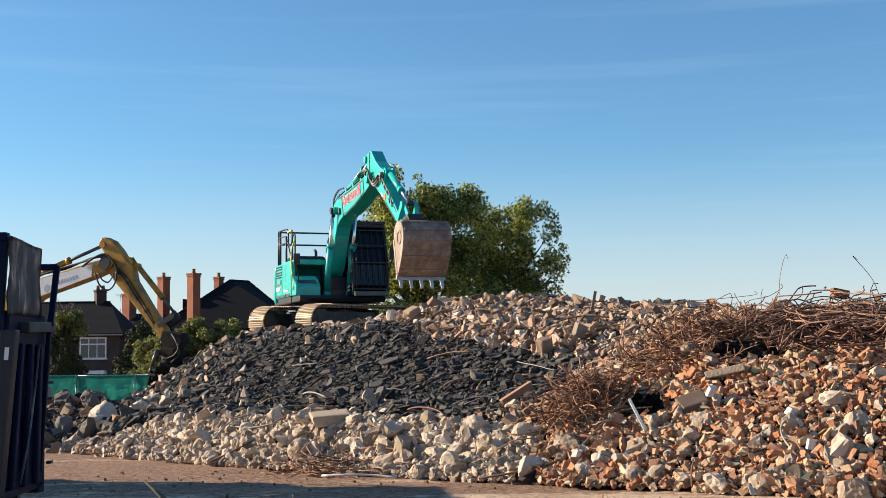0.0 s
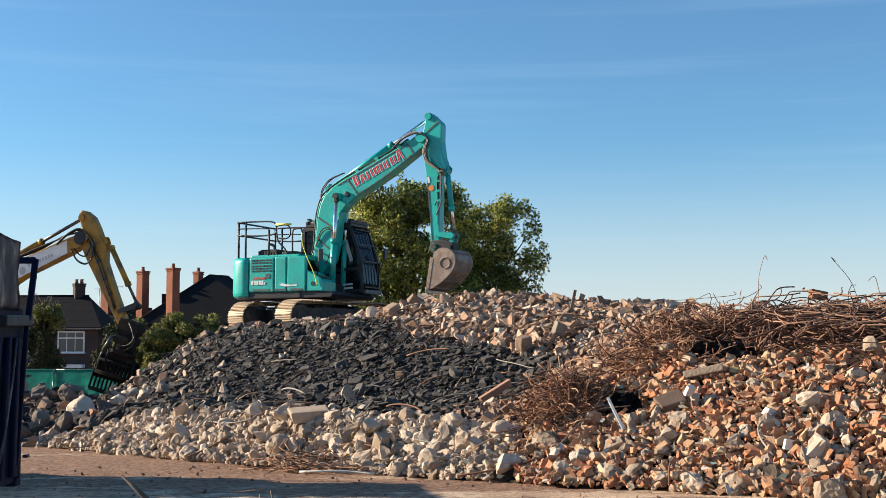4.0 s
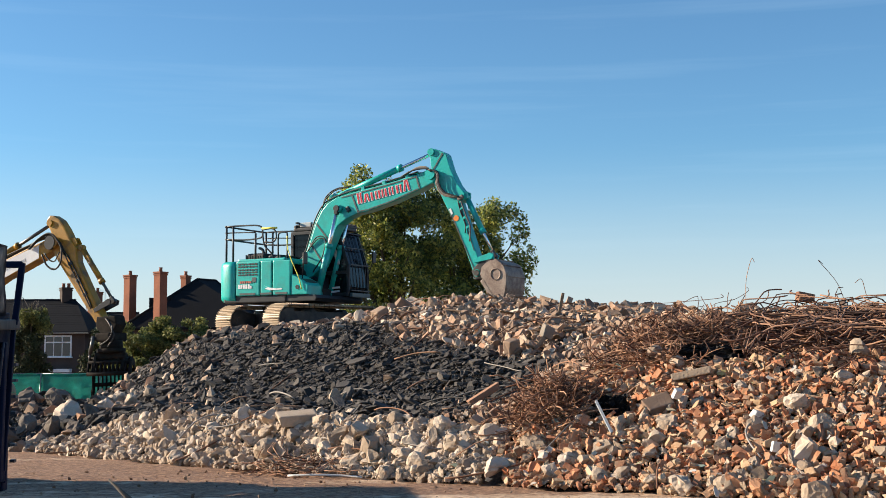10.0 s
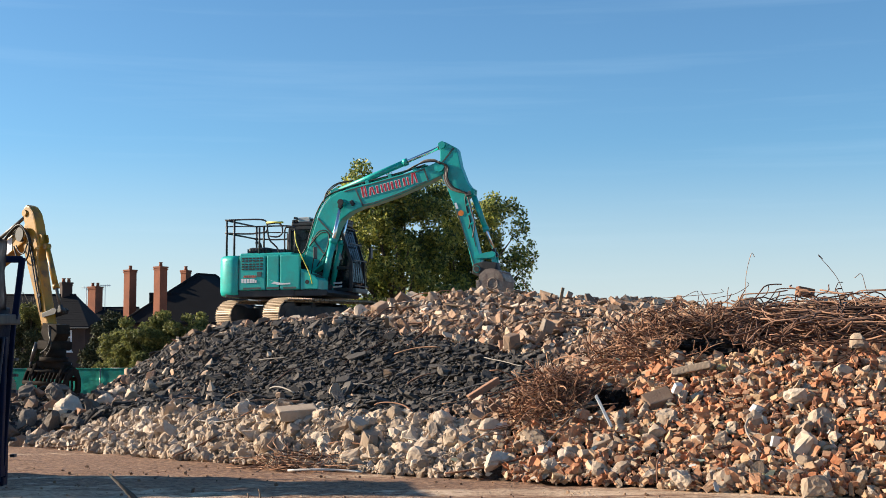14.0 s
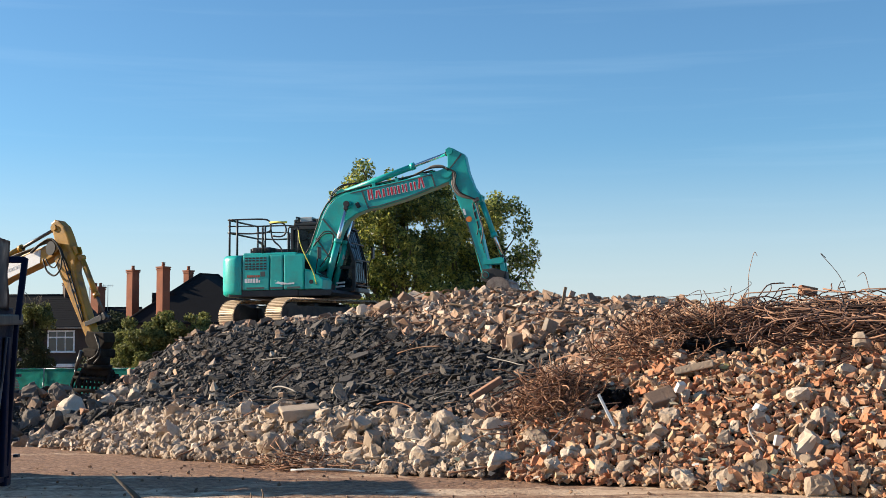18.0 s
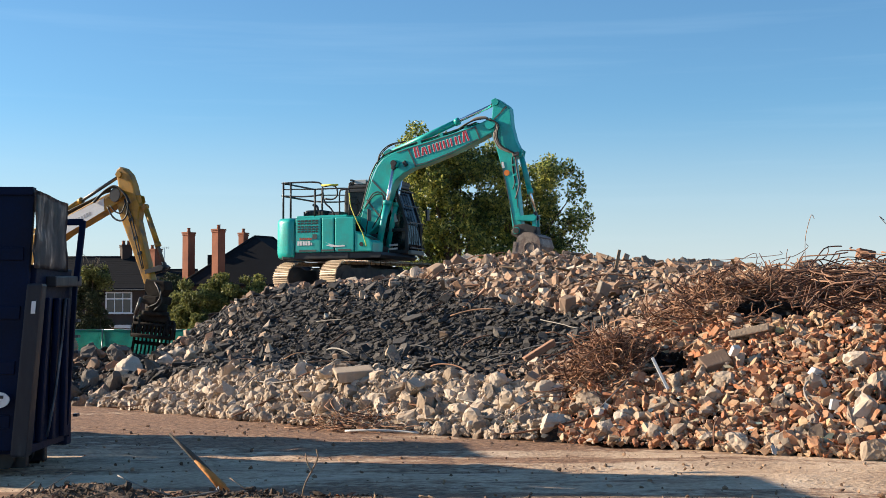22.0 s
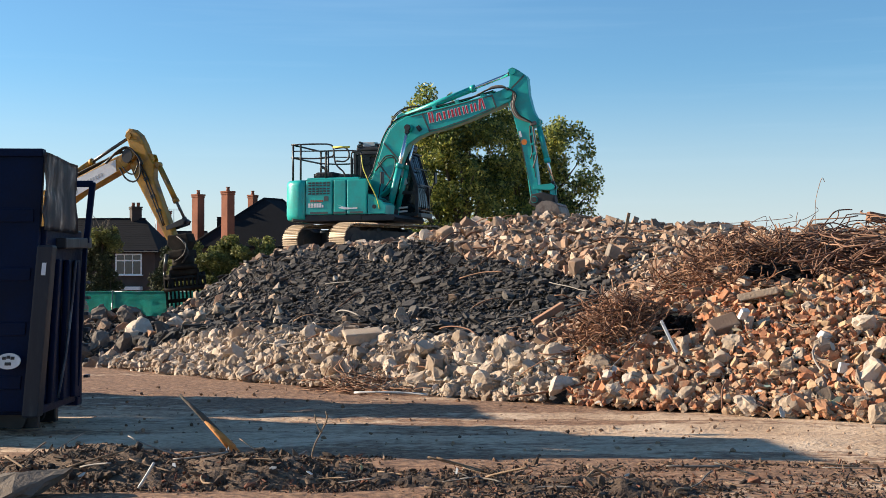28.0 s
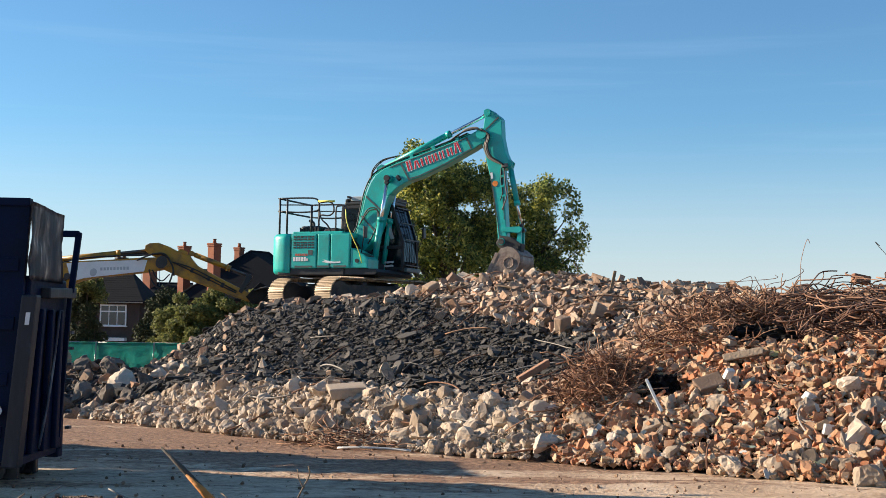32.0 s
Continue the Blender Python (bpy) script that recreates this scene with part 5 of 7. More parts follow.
# ---- skips ----
def skip(m, label):
    """A roll-off skip with a raised board on its near side: its end at x = 0, x runs back to -x, its near side at y = 0."""
    L, W, H, HB = 3.3, 1.60, 2.70, 1.80
    sk = empty("skip", m, label, "skip")
    z0 = 0.22
    for nm, c, s in (("side_wall", (-L / 2, 0.04, (H + z0) / 2), (L, 0.07, H - z0)), ("side_wall", (-L / 2, W - 0.04, (HB + z0) / 2), (L, 0.07, HB - z0)),
                     ("front_wall", (-L + 0.04, W / 2, (HB + z0) / 2), (0.07, W - 0.16, HB - z0)), ("floor_plate", (-L / 2, W / 2, z0), (L - 0.1, W - 0.16, 0.08))):
        bm = bmesh.new()
        bx(bm, c, s, bevel=0.01)
        part(nm, bm, M_SKIP, sk)
    for y, z in ((0.02, H), (W - 0.02, HB)):
        bm = bmesh.new()
        bx(bm, (-L / 2, y + 0.01, z + 0.03), (L + 0.0, 0.12, 0.08), bevel=0.012)
        part("top_rail", bm, M_SKIP, sk)
    for z in (0.50, 1.02, 1.55, 2.12):
        bm = bmesh.new()
        bx(bm, (-L / 2 - 0.04, 0.003, z), (L - 0.1, 0.03, 0.13), bevel=0.01)
        part("side_rib", bm, M_SKIP, sk)
    for x in (-1.1, -2.2):
        bm = bmesh.new()
        bx(bm, (x, -0.02, H / 2 + 0.1), (0.12, 0.07, H - 0.25), bevel=0.02)
        part("side_post", bm, M_SKIP, sk)
    bm = bmesh.new()
    bx(bm, (0.045, 0.0, 1.0), (0.15, 0.18, 1.66), bevel=0.02)
    part("corner_post", bm, M_SKIPPOST, sk, "scraped bare steel corner post")
    bm = bmesh.new()
    bx(bm, (-0.10, W, 0.98), (0.16, 0.18, 1.7), bevel=0.02)
    part("corner_post", bm, M_SKIP, sk)
    bm = bmesh.new()
    prism(bm, [(0.1, 0.42), (0.5, 0.24), (W - 0.1, 0.24), (W - 0.1, 2.02), (0.1, 2.02)], -0.07, 0.01, 0.015)
    for v in bm.verts:
        v.co = Vector((v.co.y, v.co.x, v.co.z))
    bmesh.ops.recalc_face_normals(bm, faces=bm.faces[:])
    door = part("end_door", bm, M_SKIP, sk, "dark blue ribbed end door")
    for y in (0.5, 0.86, 1.22):
        bm = bmesh.new()
        bx(bm, (0.03, y, 0.98), (0.06, 0.10, 1.45), bevel=0.02)
        part("door_rib", bm, M_SKIP, door)
    bm = bmesh.new()
    n = 14
    g = [[bm.verts.new((0.03 + 0.022 * noise.noise((i * 0.22, k * 0.18, 2)) + 0.018 * noise.noise((i * 0.7, k * 0.45, 7)), -0.08 + i * 1.28 / n, 1.98 + k * (0.76 - 0.03 * i / n) / n)) for i in range(n + 1)] for k in range(n + 1)]
    for a, b in zip(g, g[1:]):
        for i in range(n):
            bm.faces.new((a[i], a[i + 1], b[i + 1], b[i])).smooth = True
    bmesh.ops.solidify(bm, geom=bm.faces[:], thickness=0.03)
    part("upper_sheet", bm, M_SKIPWORN, sk, "dented scraped steel sheet over the door")
    bm = bmesh.new()
    bx(bm, (0.05, W / 2 + 0.22, 1.88), (0.11, W - 0.5, 0.11), Matrix.Rotation(0.03, 3, "X"), bevel=0.015)
    part("ledge", bm, M_SKIPPOST, sk, "scuffed steel ledge over the door")
    bm = bmesh.new()
    bx(bm, (0.03, W - 0.2, 2.53), (0.24, 0.05, 0.07), bevel=0.01)
    bx(bm, (0.115, W - 0.2, 2.22), (0.065, 0.05, 0.66), Matrix.Rotation(0.10, 3, "Y"), bevel=0.01)
    bx(bm, (0.02, W - 0.14, 1.1), (0.05, 0.05, 1.5), Matrix.Rotation(0.05, 3, "Y"), bevel=0.01)
    part("door_lever", bm, M_SKIP, sk)
    hose(sk, [(0.10, 0.9, 1.70), (0.09, 0.85, 1.2), (0.08, 0.75, 0.7), (0.07, 0.62, 0.3)], 0.016, M_SKIPWORN)
    for k in range(7):
        bm = bmesh.new()
        bx(bm, (0.06, W - 0.04, 0.45 + k * 0.17), (0.05, 0.10, 0.03))
        part("chain_link", bm, M_SKIPWORN, sk)
    for y in (0.45, W - 0.45):
        bm = bmesh.new()
        bx(bm, (-L / 2, y, 0.10), (L - 0.3, 0.12, 0.20), bevel=0.02)
        part("skid_beam", bm, M_BLACK, sk)
        bm = bmesh.new()
        tube(bm, [(-0.35, y - 0.14, 0.1), (-0.35, y + 0.14, 0.1)], 0.1, 14)
        part("roller", bm, M_BLACK, sk)
    bm = bmesh.new()
    a = [(-0.19 + 0.115 * math.cos(k * math.tau / 24), 0.715 + 0.078 * math.sin(k * math.tau / 24)) for k in range(24)]
    prism(bm, a, -0.118, -0.098)
    part("oval_plate", bm, M_WHITE, sk, "white oval plate with dark bars")
    for x, z, w in ((-0.23, 0.745, 0.035), (-0.19, 0.755, 0.035), (-0.15, 0.745, 0.035), (-0.19, 0.69, 0.06)):
        bm = bmesh.new()
        bx(bm, (x, -0.121, z), (w, 0.006, 0.03))
        part("plate_bar", bm, M_BLACK, sk)
    bm = bmesh.new()
    bx(bm, (0.06, -0.100, 1.60), (0.04, 0.008, 0.12))
    part("corner_tag", bm, M_WHITE, sk)
    # the end leans: its foot stands further back than its head
    for ob in sk.children_recursive:
        if ob.name.split(".")[0] in ("side_wall", "corner_post", "end_door", "door_rib", "side_rib", "hose", "oval_plate", "plate_bar", "corner_tag"):
            for v in ob.data.vertices:
                if v.co.x > -0.6:
                    v.co.x += 0.08 * (min(v.co.z, 1.9) - 1.9) * max(0.0, 1 - v.co.y / W)
    return sk


skip(pose(-3.88, 12.6, 0.0, 0, 0, 2), "tall dark blue steel roll-off skip on the yard")
# Out of view: added so that its shadow crosses the yard.
skip(pose(-6.5, 15.8, 0.0, 0, 0, 2), "unseen second roll-off skip, added to cast the far shadow band")


# ---- green netting fence ----
def fence():
    fn = empty("fence", pose(-16.6, 48.5, -0.55), "temporary site fence covered with green debris netting", "fence")
    for k in range(4):
        x0, x1 = k * 2.15, k * 2.15 + 2.1
        bm = bmesh.new()
        for x in (x0, x1):
            tube(bm, [(x, 0, 0), (x, 0, 1.62)], 0.024, 7)
        for z in (0.12, 1.6):
            tube(bm, [(x0, 0, z), (x1, 0, z)], 0.02, 7)
        fr = part("fence_panel", bm, M_GALV, fn, "galvanised tube fence panel")
        bm = bmesh.new()
        n = 14
        g = [[bm.verts.new((x0 + (x1 - x0) * i / n, -0.03 - 0.10 * abs(noise.noise((k * 5 + i * 0.33, j * 0.35, 0))) * math.sin(math.pi * j / n) * 2, 0.05 + (1.56 + 0.04 * noise.noise((i * 0.4, k, 4))) * j / n)) for i in range(n + 1)] for j in range(n + 1)]
        for a, b in zip(g, g[1:]):
            for i in range(n):
                bm.faces.new((a[i], a[i + 1], b[i + 1], b[i])).smooth = True
        bmesh.ops.solidify(bm, geom=bm.faces[:], thickness=0.008)
        part("netting", bm, M_NET, fr, "sagging green debris netting")
        bm = bmesh.new()
        bx(bm, (x1 + 0.02, 0, 0.06), (0.25, 0.7, 0.13), bevel=0.03)
        part("fence_foot", bm, M_BLACK, fn)


fence()


# ---- houses ----
def window(parent, x, y, z, w, h, lights=3, transom=0.3):
    """A casement window in a wall that faces -y: frame, panes, sill."""
    bm = bmesh.new()
    bx(bm, (x, y + 0.02, z), (w + 0.1, 0.10, h + 0.1), bevel=0.01)
    fr = part("window", bm, M_FRAMEW, parent, "white framed casement window")
    pw = (w - 0.07 * (lights + 1)) / lights
    for k in range(lights):
        px = x - w / 2 + 0.07 + pw / 2 + k * (pw + 0.07)
        for pz, ph in ((z - h * transom / 2 - 0.02, h * (1 - transom) - 0.12), (z + h * (0.5 - transom / 2) - 0.02, h * transom - 0.10)):
            bm = bmesh.new()
            bx(bm, (px, y - 0.035, pz), (pw, 0.012, ph))
            part("pane", bm, M_PANE, fr)
    bm = bmesh.new()
    bx(bm, (x, y - 0.08, z - h / 2 - 0.08), (w + 0.3, 0.22, 0.08), bevel=0.01)
    part("sill", bm, M_FRAMEW, fr)


def chimney(parent, x, y, z0, z1, w, d, pots=2, turn=0.0):
    bm = bmesh.new()
    rt = Matrix.Rotation(radians(turn), 3, "Z")
    bx(bm, (x, y, (z0 + z1) / 2), (w, d, z1 - z0), rt, bevel=0.02)
    bx(bm, (x, y, z1 - 0.22), (w + 0.08, d + 0.08, 0.10), rt)
    bx(bm, (x, y, z1 - 0.06), (w + 0.13, d + 0.13, 0.14), rt, bevel=0.02)
    st = part("chimney", bm, M_CHIMBRICK, parent, "red brick chimney stack")
    for k in range(pots):
        bm = bmesh.new()
        px = x + (k - (pots - 1) / 2) * w * 0.5
        tube(bm, [(px, y, z1), (px, y, z1 + 0.32)], [0.15, 0.12], 10)
        tube(bm, [(px, y, z1 + 0.30), (px, y, z1 + 0.36)], 0.15, 10)
        part("chimney_pot", bm, M_CHIMBRICK, st)
    return st


def roof_slab(bm, quad, thick=0.18):
    a = [bm.verts.new(p) for p in quad]
    b = [bm.verts.new(Vector(p) - Vector((0, 0, thick))) for p in quad]
    n = len(a)
    bm.faces.new(a)
    bm.faces.new(b[::-1])
    for i in range(n):
        bm.faces.new((a[i], b[i], b[(i + 1) % n], a[(i + 1) % n]))


def tile_courses(parent, quad, rows, material):
    """Courses of slates as thin stepped strips on a roof face (eaves a, b; ridge c, d)."""
    a, b, c, d = (Vector(p) for p in quad)
    nrm = (b - a).cross(d - a).normalized()
    nrm = nrm if nrm.z > 0 else -nrm
    for k in range(rows):
        t0, t1 = k / rows, min(1, (k + 1.15) / rows)
        p = [a.lerp(d, t0), b.lerp(c, t0), b.lerp(c, t1), a.lerp(d, t1)]
        bm = bmesh.new()
        lo = [bm.verts.new(q + nrm * h) for q, h in zip(p, (0.026, 0.026, 0.018, 0.018))]
        hi = [bm.verts.new(q + nrm * 0.012) for q in p]
        bm.faces.new(lo)
        bm.faces.new(hi[::-1])
        for i in range(4):
            bm.faces.new((lo[i], hi[i], hi[(i + 1) % 4], lo[(i + 1) % 4]))
        part("slate_course", bm, material, parent)


def hip_roof(parent, x0, x1, y0, y1, ze, zr, hip=0.0, over=0.35, label="dark slate hipped roof", rows=14):
    """A roof with its ridge along x; hip: how far the ridge is drawn in at each end."""
    ym = (y0 + y1) / 2
    A, B, C, D = (x0 - over, y0 - over, ze), (x1 + over, y0 - over, ze), (x1 + over, y1 + over, ze), (x0 - over, y1 + over, ze)
    E, F = (x0 - over + hip, ym, zr), (x1 + over - hip, ym, zr)
    bm = bmesh.new()
    for quad in ((A, B, F, E), (C, D, E, F)) + (((B, C, F), (D, A, E)) if hip else ()):
        roof_slab(bm, quad)
    rf = part("roof", bm, M_ROOF, parent, label)
    tile_courses(rf, (A, B, F, E), rows, M_ROOF)
    bm = bmesh.new()
    tube(bm, [E, F], 0.12, 8)
    part("ridge_tile", bm, M_ROOF, rf)
    bm = bmesh.new()
    bx(bm, ((x0 + x1) / 2, y0 - over - 0.05, ze - 0.10), (x1 - x0 + 2 * over, 0.12, 0.09), bevel=0.02)
    part("gutter", bm, M_FASCIA, rf, "weathered cream gutter board")
    return rf


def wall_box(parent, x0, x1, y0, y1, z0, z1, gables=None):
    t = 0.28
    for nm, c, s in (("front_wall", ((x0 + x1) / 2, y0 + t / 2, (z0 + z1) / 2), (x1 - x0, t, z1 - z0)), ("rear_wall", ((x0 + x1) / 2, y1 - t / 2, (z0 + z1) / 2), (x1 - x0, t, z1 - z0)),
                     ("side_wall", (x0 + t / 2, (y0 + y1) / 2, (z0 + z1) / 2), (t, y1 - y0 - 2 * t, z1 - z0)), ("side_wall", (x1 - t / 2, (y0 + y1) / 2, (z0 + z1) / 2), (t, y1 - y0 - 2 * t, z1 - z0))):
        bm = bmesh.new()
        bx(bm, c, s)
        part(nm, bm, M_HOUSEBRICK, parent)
    if gables:
        for x in (x0 + 0.14, x1 - 0.14):
            bm = bmesh.new()
            prism(bm, [(y0, z1), (y1, z1), ((y0 + y1) / 2, gables)], x - 0.13, x + 0.13)
            for v in bm.verts:
                v.co = Vector((v.co.y, v.co.x, v.co.z))
            part("gable", bm, M_HOUSEBRICK, parent)


def aerial(parent, x, y, z, h):
    bm = bmesh.new()
    tube(bm, [(x, y, z), (x, y, z + h)], 0.03, 5)
    tube(bm, [(x - 0.5, y, z + h), (x + 0.5, y, z + h)], 0.02, 5)
    for k in range(5):
        tube(bm, [(x - 0.4 + k * 0.2, y, z + h - 0.12), (x - 0.4 + k * 0.2, y, z + h + 0.12)], 0.015, 4)
    part("aerial", bm, M_GALV, parent)


def houses():
    G = -1.05
    # semi-detached brick house with a white casement window
    h = empty("house", pose(0, 0, 0), "brown brick house with dark slate roof", "house", "houses behind the site")
    wall_box(h, -34.0, -23.35, 105.2, 113.0, G, 3.75)
    hip_roof(h, -34.0, -23.35, 105.2, 113.0, 3.85, 6.55, 2.0, label="dark slate roof with white gutter")
    window(h, -25.45, 105.18, 2.72, 2.05, 1.62, 3)
    window(h, -25.75, 105.18, -0.25, 2.3, 1.5, 3)
    bm = bmesh.new()
    bx(bm, (-25.75, 104.75, 0.78), (2.9, 0.9, 0.28), bevel=0.04)
    part("porch_hood", bm, M_FRAMEW, h, "white bay hood")
    window(h, -30.5, 105.18, 2.72, 2.05, 1.62, 3)
    chimney(h, -25.85, 109.2, 5.6, 7.6, 0.85, 0.7, 2, 30).data.materials[0] = M_HOUSEBRICK
    # lower neighbour behind with a brick stack and aerials
    h = empty("house", pose(0, 0, 0), "slate-roofed house with brick chimney and aerials", "house", "houses behind the site")
    wall_box(h, -27.5, -21.5, 118.0, 126.0, G, 3.6)
    hip_roof(h, -27.5, -21.0, 118.0, 126.0, 3.7, 5.95, 1.5, rows=10)
    chimney(h, -26.1, 121.5, 4.6, 7.9, 0.9, 1.0, 2, 56)
    for x, z in ((-26.9, 7.0), (-25.2, 7.2)):
        aerial(h, x, 121.5, 5.0, z - 4.2)
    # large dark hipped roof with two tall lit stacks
    h = empty("house", pose(0, 0, 0), "large house with dark hipped roof and tall red chimneys", "house", "houses behind the site")
    wall_box(h, -19.8, -9.2, 106.0, 117.0, G, 4.1)
    bm = bmesh.new()
    A, B, C, D = (-20.6, 105.6, 4.2), (-8.6, 105.6, 4.2), (-8.6, 117.4, 4.2), (-20.6, 117.4, 4.2)
    E, F = (-15.2, 110.2, 8.35), (-13.9, 112.0, 8.35)
    for quad in ((A, B, F, E), (B, C, F), (C, D, E, F), (D, A, E)):
        roof_slab(bm, quad)
    rf = part("roof", bm, M_ROOF, h, "steep dark slate hipped roof")
    bm = bmesh.new()
    tube(bm, [A, E], 0.12, 6)
    tube(bm, [E, F], 0.12, 6)
    tube(bm, [F, B], 0.12, 6)
    part("hip_tile", bm, M_ROOF, rf)
    bm = bmesh.new()
    bx(bm, (-18.0, 109.0, 6.15), (1.8, 2.0, 1.1), Matrix.Rotation(0.1, 3, "Z"), 0.03)
    part("dormer", bm, M_ROOF, rf, "dark flat dormer")
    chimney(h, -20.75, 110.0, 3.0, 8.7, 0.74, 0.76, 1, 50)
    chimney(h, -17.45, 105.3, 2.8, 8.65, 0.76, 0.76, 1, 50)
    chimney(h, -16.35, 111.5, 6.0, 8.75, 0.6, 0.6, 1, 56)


houses()


# ---- trees and bushes ----
def leaf_cloud(centres, radii, count, size, rng, hang=0.0):
    """Folded leaves, as vertices and faces, strewn mostly near the skin of many small clumps."""
    V, F = [], []
    for (c, r) in zip(centres, radii):
        n = int(count * (r / np.mean(radii)) ** 2)
        d = rng.normal(size=(n, 3))
        d /= np.linalg.norm(d, axis=1)[:, None]
        p = c + d * (r * rng.uniform(0.25, 1.08, n) ** 0.6)[:, None] * np.array([1.0, 1.0, 0.78])
        p[:, 2] -= hang * rng.uniform(0, 1, n) ** 3
        a = rng.normal(size=(n, 3))
        a /= np.linalg.norm(a, axis=1)[:, None]
        b = np.cross(a, rng.normal(size=(n, 3)))
        b /= np.linalg.norm(b, axis=1)[:, None]
        k = np.cross(a, b)
        s = size * rng.uniform(0.6, 1.35, n)[:, None]
        base = sum(len(x) for x in V)
        V.append(np.stack([p - a * s, p + b * s * 0.55 + k * s * 0.2, p + a * s * 1.1, p - b * s * 0.55 + k * s * 0.2], 1).reshape(-1, 3))
        i = base + 4 * np.arange(n)
        F.append(np.stack([np.stack([i, i + 1, i + 2], 1), np.stack([i, i + 2, i + 3], 1)], 1).reshape(-1, 3))
    return np.concatenate(V), np.concatenate(F)


def tree(name, base, blobs, clumps, leaves, leaf, clump_r, label, category, material, seed, trunk_r=0.3, limbs=True, hang=0.0, holes=()):
    """Trunk, limbs and a crown; blobs: ellipsoids (x, y, z, rx, ry, rz) in which the clumps lie; holes: gaps (x, z, rx, rz) left open."""
    rng = np.random.default_rng(seed)
    ob = empty(name, Matrix.Translation(base), label, category)
    cs = []
    vol = np.array([b[3] * b[4] * b[5] for b in blobs]) ** 0.8
    while len(cs) < clumps:
        b = blobs[rng.choice(len(blobs), p=vol / vol.sum())]
        d = rng.normal(size=3)
        d /= np.linalg.norm(d)
        c = np.array(b[:3]) + d * np.array(b[3:]) * rng.uniform(0.35, 1.0) ** 0.45
        if not any(((c[0] - h[0]) / h[2]) ** 2 + ((c[2] - h[1]) / h[3]) ** 2 < 1 for h in holes):
            cs.append(c)
    cs = np.array(cs)
    V, F = leaf_cloud(cs, clump_r * rng.uniform(0.55, 1.35, clumps), leaves, leaf, rng, hang)
    from_data("crown", V, F, material, ob)
    bm = bmesh.new()
    low = min(b[2] - b[5] for b in blobs)
    mid = np.mean([b[:3] for b in blobs], 0)
    fork = Vector((mid[0] * 0.2, mid[1] * 0.2, max(0.8, low + 0.9)))
    if limbs:
        tube(bm, bend([(0, 0, -0.1), (0.05, 0, fork.z * 0.5), fork], 4), [trunk_r * (1.25 - 0.5 * k / 8) for k in range(9)], 9)
        part("trunk", bm, M_BARK, ob)
        for k in rng.choice(clumps, min(clumps, 26), replace=False):
            e = Vector(cs[k])
            bm = bmesh.new()
            m1 = fork.lerp(e, 0.45) + Vector(rng.normal(size=3) * 0.35) + Vector((0, 0, 0.3))
            q = bend([fork, m1, e], 4)
            tube(bm, q, [trunk_r * 0.5 * (1 - 0.85 * j / (len(q) - 1)) for j in range(len(q))], 5)
            part("limb", bm, M_BARK, ob)
    else:
        bm.free()
    return ob


tree("tree", (1.3, 75, -1.05), [(-1.45, 0, 11.7, 2.3, 2.0, 2.5), (-2.4, 0, 8.6, 2.5, 2.2, 2.8), (-0.3, 0, 9.4, 2.6, 2.4, 3.4), (1.7, 0.5, 10.0, 2.1, 2.2, 2.6), (0.4, 0, 6.0, 4.0, 2.6, 2.6), (-2.9, 0, 5.8, 2.0, 2.0, 2.6), (-1.5, 0, 10.0, 2.1, 2.0, 2.5), (0.2, 0, 4.6, 4.2, 2.4, 1.5)],
     410, 125, 0.105, 0.60, "broad green tree with sunlit yellow clumps put into its leaf colour", "tree", M_LEAF, 3, 0.34, hang=0.5, holes=((0.9, 5.6, 1.0, 0.9), (-1.9, 6.4, 0.6, 0.6), (-0.4, 8.4, 0.5, 0.5), (2.6, 7.2, 0.5, 0.5)))
tree("tree", (5.4, 78, -1.05), [(0.1, 0, 9.4, 1.8, 2.2, 2.6), (2.2, 0, 9.4, 1.9, 2.2, 3.1), (1.4, 0, 5.4, 2.6, 2.4, 2.4), (-1.2, 0, 7.4, 2.2, 2, 2.8), (0.6, 0, 4.4, 3.4, 2.2, 1.4)],
     270, 125, 0.105, 0.60, "rounded darker green tree beside the taller one", "tree", M_LEAF, 5, 0.30, hang=0.6)
tree("bush", (-9.4, 60, -1.05), [(-1.4, 0, 3.6, 1.2, 1, 0.9), (0.3, 0, 3.7, 1.5, 1, 0.9), (1.5, 0, 3.1, 1.1, 1, 0.8), (-0.3, 0, 2.2, 2.6, 1.2, 1.5)], 120, 260, 0.075, 0.40,
     "scrubby yellow-green hedge bush", "bush", M_BUSH, 7, 0.06)
tree("bush", (-11.9, 62, -1.05), [(-0.4, 0, 2.2, 0.8, 0.8, 1.5), (0.6, 0, 2.9, 0.8, 0.8, 0.9)], 40, 220, 0.075, 0.38, "straggly bush beside the hedge", "bush", M_BUSH, 8, 0.05)
tree("bush", (-21.0, 79, -1.05), [(0, 0, 3.2, 1.0, 1, 2.2), (0.2, 0, 1.2, 1.25, 1, 1.6)], 80, 240, 0.085, 0.42, "dark feathery conifer shrub in front of the house", "bush", M_CONIFER, 9, 0.08, hang=0.3)


tree("bush", (-20.7, 78.6, -1.05), [(0.2, 0, 5.3, 1.0, 0.8, 0.5), (0.9, 0, 4.9, 0.6, 0.6, 0.4)], 22, 150, 0.085, 0.32, "pale feathery shoots rising over the dark shrub", "bush", M_BUSH, 12, 0.06, hang=0.5)
tree("bush", (-13.3, 66, -1.05), [(0, 0, 3.4, 0.9, 0.9, 1.3), (0.5, 0, 1.8, 1.3, 1, 1.9), (-0.7, 0, 1.6, 0.9, 0.9, 1.6)], 90, 240, 0.085, 0.42, "dark evergreen shrub between house and hedge", "bush", M_CONIFER, 10, 0.08, hang=0.3)


